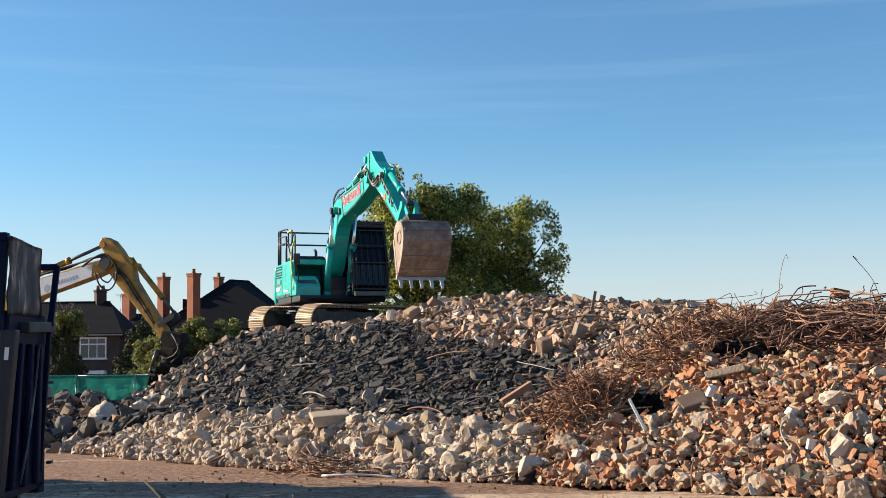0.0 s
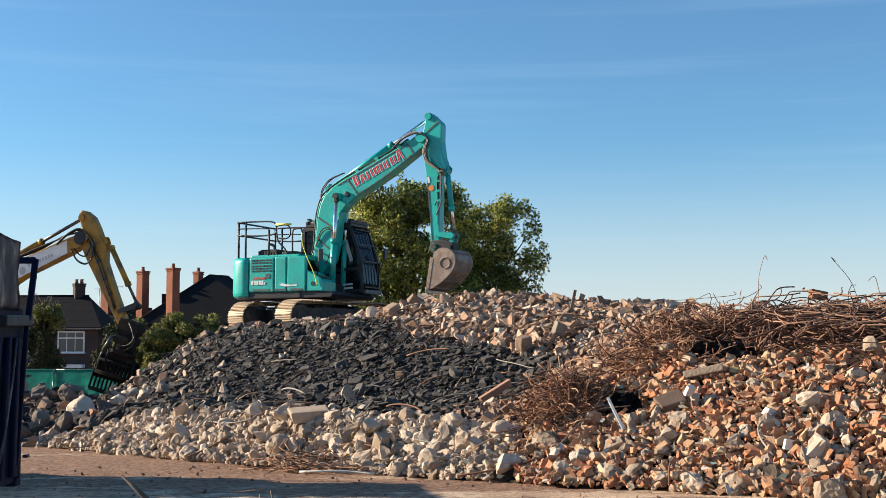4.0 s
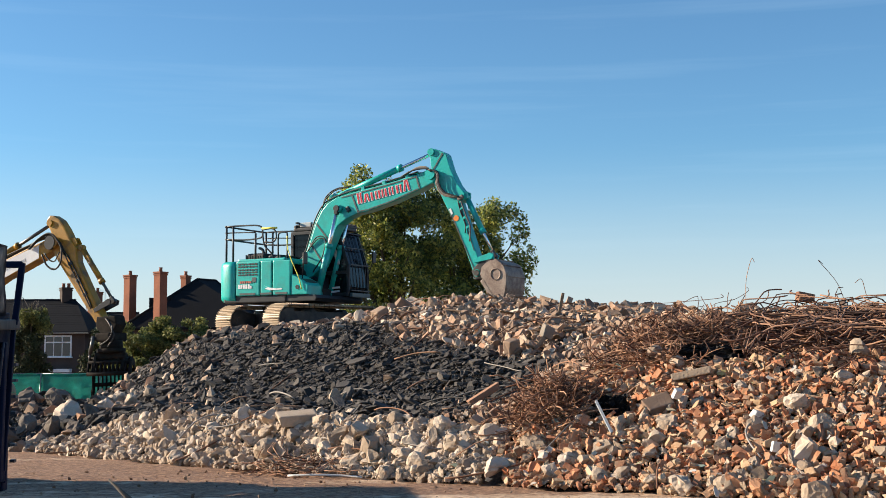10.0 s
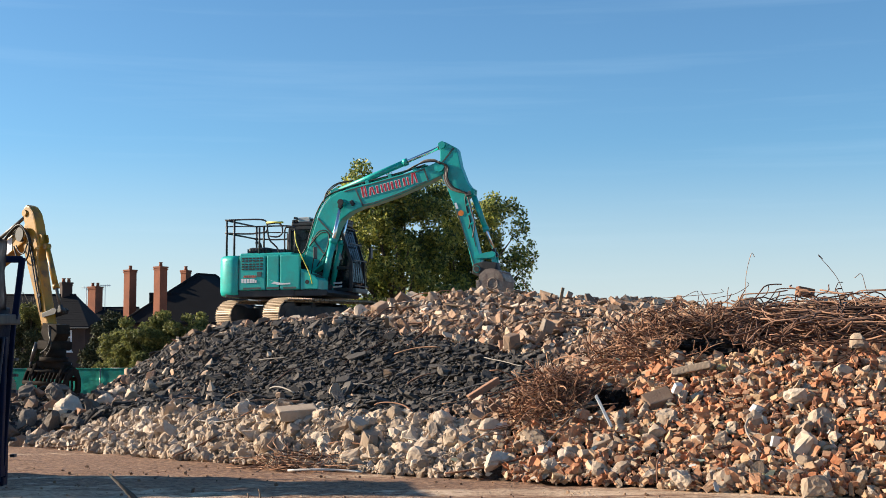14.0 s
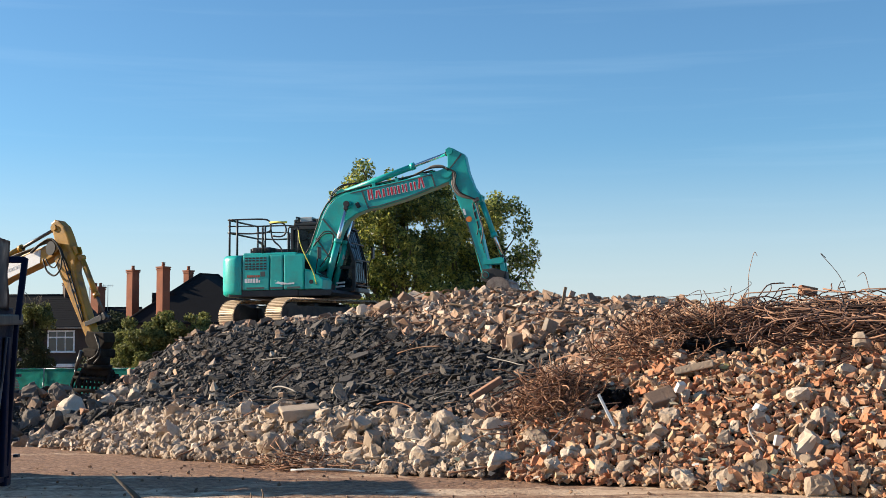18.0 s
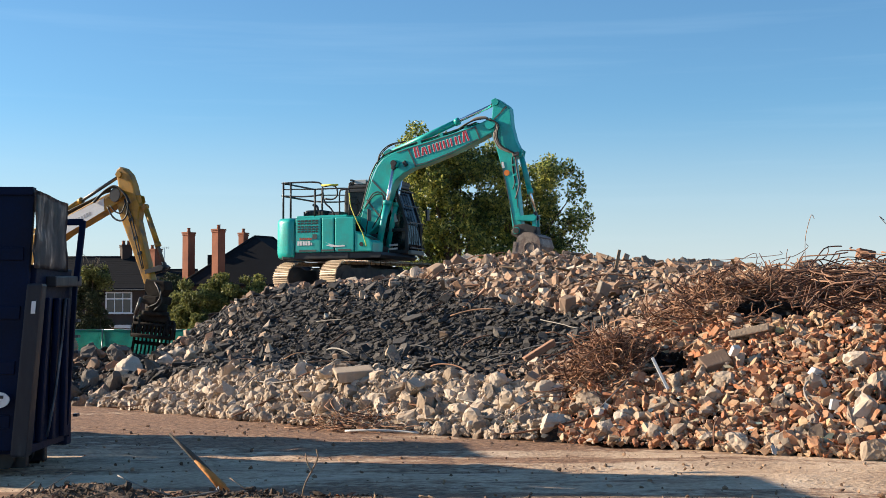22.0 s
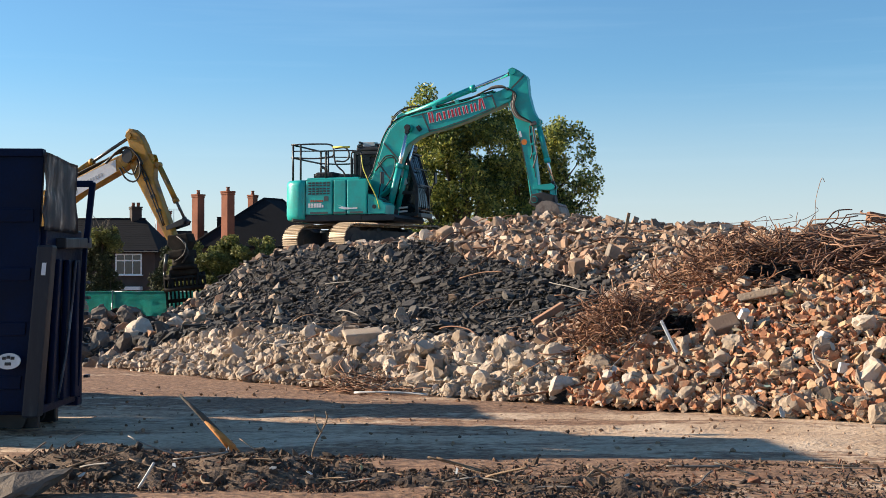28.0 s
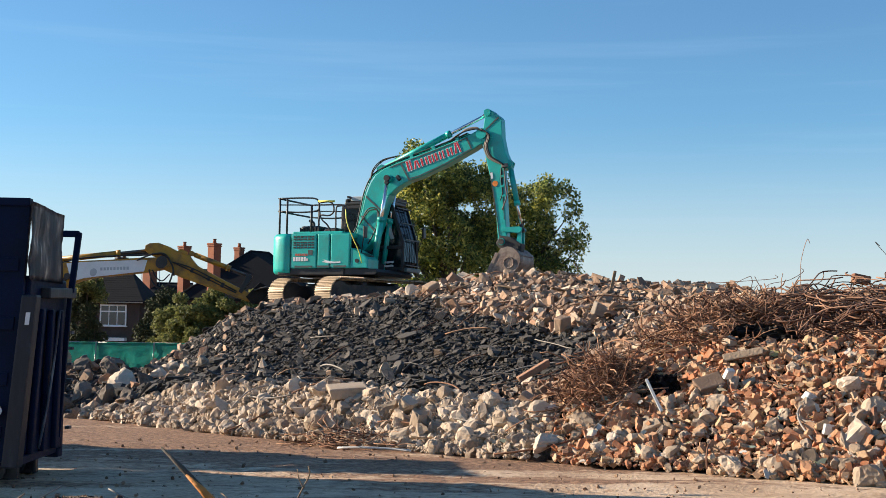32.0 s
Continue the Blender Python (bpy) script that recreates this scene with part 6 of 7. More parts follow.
# ---- rubble ----
def lump(rng, cuts, detail=2, rough=0.06, squash=0.5):
    """A broken stone: a ball cut by random planes, its skin left knobbly, drawn out unevenly."""
    bm = bmesh.new()
    bmesh.ops.create_icosphere(bm, subdivisions=detail, radius=1.0)
    bm.verts.index_update()
    V = np.array([v.co[:] for v in bm.verts])
    F = [[v.index for v in f.verts] for f in bm.faces]
    bm.free()
    for _ in range(cuts):
        n = rng.normal(size=3)
        n /= np.linalg.norm(n)
        d = rng.uniform(0.42, 0.82)
        V = V - np.maximum(V @ n - d, 0)[:, None] * n
    V = V + rng.normal(size=V.shape) * rough
    return V * rng.uniform(squash, 1.12, 3) * 1.12, F


def chipped_slab(rng, sx, sy, sz, cut=0.3):
    """A flat broken slab with an uneven many-sided outline."""
    n = int(rng.integers(4, 7))
    a = np.sort(np.arange(n) * math.tau / n + rng.uniform(-0.35, 0.35, n))
    r = rng.uniform(1 - cut, 1.0, n)
    V = []
    for z, k in ((-1, 0.93), (-0.75, 1.0), (0.75, 1.0), (1, 0.93)):
        for i in range(n):
            V.append((math.cos(a[i]) * r[i] * sx * k, math.sin(a[i]) * r[i] * sy * k, z * sz + rng.normal() * 0.01))
    F = [list(range(n))[::-1], list(range(3 * n, 4 * n))]
    for q in range(3):
        F += [[q * n + i, q * n + (i + 1) % n, (q + 1) * n + (i + 1) % n, (q + 1) * n + i] for i in range(n)]
    return np.array(V), F


def broken_brick(rng):
    """A brick or a piece of one, its corners knocked off."""
    bm = bmesh.new()
    l = rng.choice([1.0, 0.8, 0.55, 0.5, 0.4])
    bx(bm, (0, 0, 0), (2 * l, 0.95, 0.6), bevel=0.035)
    V = np.array([v.co[:] for v in bm.verts])
    F = [[v.index for v in f.verts] for f in bm.faces]
    bm.free()
    if l < 0.9:
        e = V[:, 0] > l - 0.1
        V[e, 0] += rng.normal(size=e.sum()) * 0.10 - V[e, 1] * rng.uniform(-0.4, 0.4)
    for _ in range(2):
        n = rng.normal(size=3)
        n /= np.linalg.norm(n)
        d = (V @ n).max() * rng.uniform(0.78, 0.95)
        V = V - np.maximum(V @ n - d, 0)[:, None] * n
    return V, F


def chunk(rng, n=14, long=1.0, fine=0.0):
    """An angular broken chunk: the hull of a few random points."""
    bm = bmesh.new()
    k = rng.uniform(0.55, 1.0, 3) * np.array([long, 1, 1])
    for p in rng.normal(size=(n, 3)):
        p = p / (np.sum(np.abs(p) ** 5) ** 0.2)
        bm.verts.new(p * k * (0.82 + 0.18 * rng.uniform()))
    g = bmesh.ops.convex_hull(bm, input=bm.verts[:])
    bmesh.ops.delete(bm, geom=list({v for v in g["geom_interior"] if isinstance(v, bmesh.types.BMVert)}), context="VERTS")
    if fine:
        bmesh.ops.subdivide_edges(bm, edges=bm.edges[:], cuts=1, use_grid_fill=True)
        for v in bm.verts:
            v.co += Vector(rng.normal(size=3) * fine)
    bm.verts.index_update()
    V = np.array([v.co[:] for v in bm.verts])
    F = [[v.index for v in f.verts] for f in bm.faces]
    bm.free()
    return V * 1.05, F


RNG = np.random.default_rng(11)
CHUNKS = [chunk(RNG, int(RNG.integers(13, 22)), RNG.uniform(1.0, 1.45)) for _ in range(20)]
BROKEN = [chunk(RNG, int(RNG.integers(12, 20)), RNG.uniform(1.0, 1.5), 0.055) for _ in range(20)]
SHARDS = [chipped_slab(RNG, 1, RNG.uniform(0.30, 0.8), RNG.uniform(0.05, 0.13), 0.45) for _ in range(18)]
ROCKS = [lump(RNG, int(RNG.integers(6, 11)), 2, 0.05, 0.42) for _ in range(22)]
CRUMBS = [lump(RNG, 4, 1, 0.12, 0.45) for _ in range(12)]
BIG_ROCKS = [lump(RNG, int(RNG.integers(10, 16)), 3, 0.042, 0.55) for _ in range(12)]
SLABS = [chipped_slab(RNG, 1, RNG.uniform(0.55, 0.9), RNG.uniform(0.08, 0.19)) for _ in range(16)]
BRICKS = [broken_brick(RNG) for _ in range(14)]


def turn_matrix(rng, nrm, wild):
    """A random turn; wild 0: flat on the slope, 1: any way up."""
    n = np.asarray(nrm) + rng.normal(size=3) * wild
    n /= np.linalg.norm(n)
    a = np.cross(n, rng.normal(size=3))
    a /= np.linalg.norm(a)
    return np.stack([a, np.cross(n, a), n], 1)


def slope_normal(x, y):
    e = 0.25
    gx, gy = (heap_z(x + e, y) - heap_z(x - e, y)) / (2 * e), (heap_z(x, y + e) - heap_z(x, y - e)) / (2 * e)
    n = np.stack([-gx, -gy, np.ones_like(gx)], -1)
    return n / np.linalg.norm(n, axis=-1, keepdims=True)


def wob(x, y):
    return 0.45 * np.sin(x * 1.3 + 0.7 * np.sin(y * 0.9)) * np.sin(y * 1.1 + 1.3 * np.sin(x * 0.7)) + 0.25 * np.sin(x * 3.1 + y * 2.3) * np.sin(y * 3.7 - x * 1.9)


def zone(x, y):
    """Which rubble lies here: 0 hardcore, 1 asphalt, 2 concrete, 3 bricks."""
    u, w = heap_uv(x, y)
    q = wob(x, y)
    top = 6.6 - 0.36 * np.maximum(0, u + 4.5) - 2.2 * np.maximum(0, u - 1.7)
    k = np.where((w + 0.5 * q < top) & (u + 0.4 * q < 1.5 + 0.28 * np.clip(w, 0, 4)), 1, 0)
    k = np.where((w + 0.25 * q < np.clip(1.28 + 0.26 * np.minimum(0, u + 3.2), 0.3, 2)) & (x > -6.0), 2, k)
    return np.where((u + 0.5 * q > 3.2) & (w < 3.5 + 0.4 * q), 3, k)


KINDS = {"hardcore": 0, "asphalt": 1, "concrete": 2, "bricks": 3}


def core(thing, kind, material):
    """The part of the heap's body that one kind of rubble covers."""
    V, F, at = [], [], {}
    s = 0.3
    I, J = np.meshgrid(np.arange(-34, 62), np.arange(28, 150))
    X, Y = I * s, 5 + J * s
    ok = (heap_z(X + s / 2, Y + s / 2) >= 0.015) & (zone(X + s / 2, Y + s / 2) == KINDS[kind])
    H = heap_z(np.arange(-34, 63)[None, :] * s, 5 + np.arange(28, 151)[:, None] * s)
    for i, j in zip(I[ok], J[ok]):
        f = []
        for a, b in ((i, j), (i + 1, j), (i + 1, j + 1), (i, j + 1)):
            if (a, b) not in at:
                px, py = a * s, 5 + b * s
                at[a, b] = len(V)
                V.append((px, py, H[b - 28, a + 34] - 0.13 + 0.05 * noise.noise((px * 2, py * 2, 1))))
            f.append(at[a, b])
        F.append(f)
    from_data("packed_core", V, F, material, thing, True)


def scatter(thing, kind, tries, shapes, size, material, name, wild, sink, near_count=290, area=(-8.5, 16.5, 11.5, 44.0), keep=None, seed=1, out=0.55):
    """Strews pieces of one kind over the heap: the nearest are parts of their own, the rest one part."""
    rng = np.random.default_rng(seed)
    x, y = rng.uniform(area[0], area[1], tries), rng.uniform(area[2], area[3], tries)
    h = heap_z(x, y)
    u, w = heap_uv(x, y)
    ok = (h > 0.03) & (zone(x, y) == KINDS[kind]) & (hollow(x, y) < 0.16)
    if keep:
        ok &= keep(u, w, rng.uniform(size=tries))
    x, y, h, w = x[ok], y[ok], h[ok], w[ok]
    order = np.argsort(w)
    x, y, h = x[order], y[order], h[order]
    n = len(x)
    s = size(rng.uniform(size=n), rng.uniform(size=n))
    nrm = slope_normal(x, y)
    P = np.stack([x, y, h], 1) + nrm * (rng.uniform(-sink, out, n) * s)[:, None]
    which = rng.integers(len(shapes), size=n)
    A = s[:, None] * rng.uniform(0.75, 1.25, (n, 3))
    R = [turn_matrix(rng, nrm[i], wild) for i in range(n)]
    meshes = []
    for V, F in shapes:
        me = bpy.data.meshes.new(name)
        me.from_pydata([tuple(v) for v in V], [], F)
        me.materials.append(material)
        meshes.append(me)
    for i in range(min(n, near_count)):
        o = new(name, meshes[which[i]])
        o.parent = thing
        o.matrix_basis = Matrix.Translation(P[i]) @ Matrix(R[i].tolist()).to_4x4() @ Matrix.Diagonal((*A[i], 1))
    V, F, base = [], [], 0
    for i in range(near_count, n):
        sv, sf = shapes[which[i]]
        V.append((sv * A[i]) @ R[i].T + P[i])
        F += [[base + q for q in f] for f in sf]
        base += len(sv)
    if V:
        o = from_data("small_" + name, np.concatenate(V), F, material, thing)
        tagged(o, kind="stuff")
    return n


def heaps():
    t = empty("rubble_heap", Matrix(), "low bank of pale broken concrete lumps", "rubble heap", "rubble heaps")
    core(t, "concrete", M_GAPSOIL)
    scatter(t, "concrete", 90000, BROKEN + ROCKS[:14] + BIG_ROCKS[:3], lambda a, b: 0.023 + 0.080 * a ** 3.0 + 0.080 * (b < 0.03), M_CONCRETE, "concrete_lump", 1.0, 0.25, area=(-7.5, 4.5, 13.5, 25), seed=2, keep=lambda u, w, r: r < 0.72)
    scatter(t, "concrete", 90000, CRUMBS + CHUNKS[:8], lambda a, b: 0.010 + 0.028 * a, M_CONCRETE, "concrete_crumb", 1.0, 0.3, near_count=0, area=(-7.5, 4.5, 13.5, 25), seed=12, keep=lambda u, w, r: r < 0.5)
    t = empty("rubble_heap", Matrix(), "steep heap of dark grey broken asphalt slabs", "rubble heap", "rubble heaps")
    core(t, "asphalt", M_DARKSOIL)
    scatter(t, "asphalt", 80000, SHARDS + SLABS[:6] + BROKEN[:2], lambda a, b: 0.036 + 0.075 * a ** 2.2 + 0.12 * (b < 0.02), M_ASPHALT, "asphalt_slab", 0.34, 0.3, area=(-8.5, 5, 15, 34), seed=3)
    scatter(t, "asphalt", 30000, CHUNKS, lambda a, b: 0.05 + 0.10 * a ** 2.4, M_HARDCORE, "mixed_stone", 0.8, 0.3, near_count=120, area=(-8.5, 5, 15, 34), seed=13, keep=lambda u, w, r: r < np.where(u < -4.4, 0.06, 0.010), out=0.8)
    t = empty("rubble_heap", Matrix(), "broad crest of mixed beige concrete and brick hardcore", "rubble heap", "rubble heaps")
    core(t, "hardcore", M_GAPSOIL)
    scatter(t, "hardcore", 60000, BROKEN[:8] + SHARDS[:10] + SLABS[:4] + BRICKS[:10], lambda a, b: 0.034 + 0.095 * a ** 2.6 + 0.075 * (b < 0.05), M_HARDCORE, "hardcore_lump", 0.8, 0.3, area=(-8.5, 12, 14, 36), seed=4,
            keep=lambda u, w, r: (w < 10.5) | (r < 0.2))
    t = empty("rubble_heap", Matrix(), "heap of broken red bricks and mortar lumps", "rubble heap", "rubble heaps")
    core(t, "bricks", M_GAPSOIL)
    scatter(t, "bricks", 40000, BRICKS + BRICKS[:6] + BROKEN[:6] + SHARDS[:14], lambda a, b: 0.028 + 0.064 * a, M_BRICKS, "brick", 0.75, 0.3, area=(1.5, 10, 10.5, 20), seed=5, keep=lambda u, w, r: r < 0.62, out=1.0)
    scatter(t, "bricks", 24000, BROKEN + ROCKS[:8], lambda a, b: 0.026 + 0.09 * a ** 2.6 + 0.065 * (b < 0.05), M_CONCRETE, "mortar_lump", 1.0, 0.25, area=(1.5, 10, 10.5, 20), seed=6, keep=lambda u, w, r: r < 0.28 - 0.11 * np.minimum(w, 2.2), out=0.8)
    scatter(t, "bricks", 60000, CRUMBS + SHARDS[:6], lambda a, b: 0.012 + 0.034 * a, M_BRICKS, "brick_crumb", 1.0, 0.3, near_count=0, area=(1.5, 10, 10.5, 20), seed=16, keep=lambda u, w, r: r < 0.4)


heaps()


# ---- rebar tangles ----
def wander(rng, start, heading, length, step, curl, flat=1.0):
    """A bent bar's line: it keeps its heading, turning a little at every step."""
    p, d = np.array(start, float), np.array(heading, float)
    d /= np.linalg.norm(d)
    pts = [p.copy()]
    turn = rng.normal(size=3) * curl
    for _ in range(max(3, int(length / step))):
        turn = 0.8 * turn + rng.normal(size=3) * curl * 0.6
        turn[2] *= flat
        d = d + turn
        d /= np.linalg.norm(d)
        p = p + d * step
        pts.append(p.copy())
    return pts


def rods(thing, name, lines, radii, material, label="", kind=""):
    """Bars of round section, four- or five-sided, joined."""
    V, F, base = [], [], 0
    for pts, r in zip(lines, radii):
        P = np.array(pts)
        T = np.gradient(P, axis=0)
        T /= np.linalg.norm(T, axis=1)[:, None] + 1e-9
        S = np.cross(T, np.array([0.21, 0.13, 0.97]))
        S /= np.linalg.norm(S, axis=1)[:, None] + 1e-9
        U = np.cross(T, S)
        k = 5
        ang = np.arange(k) * math.tau / k
        ring = P[:, None, :] + r * (S[:, None, :] * np.cos(ang)[None, :, None] + U[:, None, :] * np.sin(ang)[None, :, None])
        V.append(ring.reshape(-1, 3))
        n = len(P)
        for i in range(n - 1):
            for j in range(k):
                a, b = base + i * k + j, base + i * k + (j + 1) % k
                F.append((a, b, b + k, a + k))
        F.append(tuple(base + j for j in range(k))[::-1])
        F.append(tuple(base + (n - 1) * k + j for j in range(k)))
        base += n * k
    o = from_data(name, np.concatenate(V), F, material, thing, True)
    return tagged(o, label, kind=kind)


def tangle(name, label, area, count, lengths, curl, radius, lift, seed, heading=None, material=None, flat=0.6, singles=24):
    """A tangle of bars over a patch of the heap: area gives u and w ranges; lift the depth of the tangle at its middle."""
    rng = np.random.default_rng(seed)
    t = empty(name, Matrix(), label, "scrap metal", "rebar tangles")
    L, R = [], []
    u0, u1, w0, w1 = area
    for _ in range(count):
        a, b = rng.uniform(0, 1), rng.uniform(0, 1)
        u, w = u0 + (u1 - u0) * a, w0 + (w1 - w0) * b
        w += 0.012 * min(abs(u), 9) ** 2
        x, y = -1.49 + 0.76 * u + 0.65 * w, 17.7 - 0.65 * u + 0.76 * w
        if float(hollow(x, y)) > 0.12 and rng.uniform() < 0.5:
            continue
        dome = max(0.05, 1 - (2 * a - 1) ** 4) * max(0.15, 1 - (2 * b - 1) ** 2)
        z = float(heap_z(x, y)) + rng.uniform(0.0, 1.0) ** 0.8 * lift * dome
        h = np.array(heading if heading is not None else (1, 0, 0)) + rng.normal(size=3) * np.array([0.5, 0.5, 0.16])
        if rng.uniform() < 0.5:
            h = -h
        pts = np.array(wander(rng, (x, y, z), h, rng.uniform(*lengths), 0.11, curl, flat))
        g = heap_z(pts[:, 0], pts[:, 1])
        pts[:, 2] = np.clip(pts[:, 2], g - 0.02, g + lift * 1.15 + 0.05)
        L.append(pts)
        R.append(radius * rng.uniform(0.6, 1.25))
    for i in range(singles):
        rods(t, "bent_bar", [L[i]], [R[i]], material or M_REBAR)
    rods(t, "bar_mat", L[singles:], R[singles:], material or M_REBAR, kind="stuff")
    return t


ALONG = (0.9, -0.25, 0.0)
tangle("rebar_tangle", "large mat of rusty brown reinforcing bars on the brick heap", (4.2, 10.2, 3.0, 5.2), 1700, (0.5, 1.6), 0.25, 0.0105, 0.29, 21, ALONG, M_REBARDARK, 0.7)
tangle("rebar_tangle", "curly rusty wire and bar bundle spilling down the slope", (3.3, 4.9, 2.6, 4.5), 1000, (0.3, 0.75), 0.36, 0.008, 0.48, 22, (0.7, -0.4, 0.1), flat=0.9)
tangle("rebar_tangle", "round tangle of rusty wire on the rubble slope", (2.95, 3.95, 1.05, 2.10), 680, (0.25, 0.65), 0.36, 0.0075, 0.47, 23, (0.7, -0.5, 0.1), flat=0.9)
tangle("wire_tangle", "small heap of rusty wire at the foot of the bank", (-0.1, 1.2, -0.25, 0.35), 130, (0.3, 0.8), 0.22, 0.006, 0.20, 24, (0.8, -0.5, 0), singles=10)


def loose_bars():
    rng = np.random.default_rng(31)
    # single bars that stand up against the sky
    for base, top, r in (((5.62, 19.6, 2.35), (5.72, 19.6, 3.02), 0.0048), ((6.80, 18.6, 2.25), (6.42, 18.6, 2.92), 0.0048), ((7.5, 18.0, 2.2), (7.62, 18.0, 2.72), 0.0048),
                         ((4.60, 19.8, 2.2), (4.9, 19.8, 2.46), 0.0048), ((5.05, 19.4, 2.3), (5.6, 19.4, 2.52), 0.0048), ((4.0, 19.8, 2.3), (5.2, 19.5, 2.42), 0.0048), ((7.1, 18.2, 2.2), (6.9, 18.2, 2.62), 0.0048),
                         ((2.52, 23.0, 2.5), (2.62, 23.0, 2.74), 0.0048)):
        b, tp = Vector(base), Vector(top)
        side = Vector((rng.normal() * 0.10, 0, rng.normal() * 0.03))
        pts = bend([b - Vector((0, 0, 0.3)), b, b.lerp(tp, 0.5) + side, tp, tp + Vector((rng.normal() * 0.08, 0, -0.05 if rng.uniform() < 0.5 else 0.06))], 5)
        o = rods(None, "upright_bar", [[tuple(p) for p in pts]], [r], M_REBAR)
        tagged(o, "single bent rusty bar sticking up from the heap", "scrap metal", "upright bars")
    # bars and conduit strewn on the crest and the slopes
    for k in range(85):
        u, w = rng.uniform(-5, 6.5), rng.uniform(0.4, 9.5)
        x, y = -1.49 + 0.76 * u + 0.65 * w, 17.7 - 0.65 * u + 0.76 * w
        a = rng.uniform(0, math.tau)
        pts = np.array(wander(rng, (x, y, 0), (math.cos(a), math.sin(a) * 0.5, 0), rng.uniform(0.4, 1.3), 0.12, 0.08, 0.2))
        pts[:, 2] = heap_z(pts[:, 0], pts[:, 1]) + 0.05 + 0.10 * np.sin(np.linspace(0, 3, len(pts))) * rng.uniform(0, 1) + 0.02
        o = rods(None, "bent_bar", [pts], [rng.uniform(0.006, 0.014)], M_WIRE if rng.uniform() < 0.45 else M_REBAR)
        tagged(o, "bent bar lying loose on the rubble", "scrap metal", "loose bars")

    # splinters and laths among the crest's rubble
    for k in range(45):
        u, w = rng.uniform(-4, 7.5), rng.uniform(5.5, 10.0)
        x, y = -1.49 + 0.76 * u + 0.65 * w, 17.7 - 0.65 * u + 0.76 * w
        bm = bmesh.new()
        bx(bm, (0, 0, 0), (rng.uniform(0.25, 0.8), rng.uniform(0.03, 0.07), 0.022), bevel=0.004)
        o = part("lath", bm, M_TIMBER if k % 3 else M_WIRE)
        o.matrix_basis = pose(x, y, float(heap_z(x, y)) + 0.08, rng.uniform(-25, 25), rng.uniform(-28, 28), rng.uniform(0, 180))
        tagged(o, "splintered weathered lath lying on the rubble crest", "plank", "loose laths")


loose_bars()


# ---- single stones, slabs and planks that stand out ----
def stone(x, y, r, material, label, seed, flat=0.8, sink=0.25, name="boulder", group="large stones on the heap"):
    rng = np.random.default_rng(seed)
    V, F = BIG_ROCKS[seed % len(BIG_ROCKS)]
    z = max(float(heap_z(x, y)), float(ground_z(x, y)))
    R = turn_matrix(rng, (0, -0.1, 1), 0.4)
    V = (V * np.array([1.1, 0.95, flat]) * r) @ R.T
    o = from_data(name, V, F, material)
    o.matrix_basis = Matrix.Translation((x, y, z + r * flat * (0.75 - sink)))
    return tagged(o, label, "stone", group)


for i, (x, y, r) in enumerate(((3.75, 14.05, 0.17), (1.42, 15.75, 0.21), (3.33, 14.3, 0.17), (3.05, 14.55, 0.15), (2.52, 14.95, 0.16), (4.52, 13.45, 0.18), (0.86, 17.1, 0.19), (0.92, 16.6, 0.22), (-0.84, 18.5, 0.2),
                               (-1.54, 18.3, 0.22), (-0.34, 17.5, 0.17), (-2.4, 19.2, 0.15), (0.3, 16.9, 0.15), (1.9, 16.0, 0.2), (-3.3, 20.2, 0.15), (2.2, 15.4, 0.16), (4.1, 15.0, 0.14), (5.0, 14.6, 0.17), (4.95, 15.2, 0.19),
                               (0.55, 16.35, 0.16), (-0.1, 17.0, 0.14), (3.45, 15.6, 0.15), (2.95, 15.9, 0.14))):
    stone(x, y, r, M_CONCRETE, "large pale concrete boulder at the heap", 40 + i)
# End blocks: the grey ones carry their shade in the colour.
for i, (x, y, r) in enumerate(((-6.48, 24.6, 0.34), (-6.9, 24.2, 0.30), (-5.9, 24.3, 0.32), (-6.15, 23.2, 0.34), (-5.62, 22.7, 0.28), (-5.5, 23.6, 0.30), (-6.7, 23.3, 0.32), (-6.35, 22.6, 0.26), (-5.15, 22.4, 0.22), (-7.2, 23.9, 0.3),
                               (-5.0, 23.2, 0.24), (-6.0, 25.2, 0.3), (-5.3, 24.7, 0.28), (-7.0, 25.0, 0.3), (-4.8, 21.8, 0.16), (-5.3, 22.0, 0.17), (-6.0, 22.2, 0.18))):
    stone(x, y, r, M_HARDCORE if i % 4 == 1 else M_GREYSTONE, "big concrete block at the end of the heap", 80 + i, 0.7, name="concrete_block")


for i, (x, y, r) in enumerate(((-5.2, 25.0, 0.24), (-4.95, 25.3, 0.22), (-4.55, 24.4, 0.2), (-4.3, 24.9, 0.19), (-5.0, 24.2, 0.2), (-4.7, 23.9, 0.16), (-5.1, 24.7, 0.17), (-4.8, 24.9, 0.14), (-5.35, 25.4, 0.18), (-4.7, 25.6, 0.15), (-4.9, 24.5, 0.13), (-5.0, 25.8, 0.18), (-4.55, 25.2, 0.12))):
    stone(x, y, r * 0.9, M_CONCRETE if i % 3 == 0 else M_HARDCORE, "pinkish broken concrete lump at the end of the asphalt", 120 + i, sink=0.0, name="concrete_lump")


def slab_thing(x, y, size, turn, material, label, name, dz=0.05, category="slab"):
    bm = bmesh.new()
    bx(bm, (0, 0, 0), size, bevel=min(size) * 0.15)
    for v in bm.verts:
        v.co += Vector((noise.noise(v.co * 6 + Vector((x, y, 0))), noise.noise(v.co * 6 + Vector((y, x, 3))), 0)) * min(size) * 0.3
    o = part(name, bm, material)
    z = max(float(heap_z(x, y)), float(ground_z(x, y))) + dz
    o.matrix_basis = pose(x, y, z, *turn)
    return tagged(o, label, category)


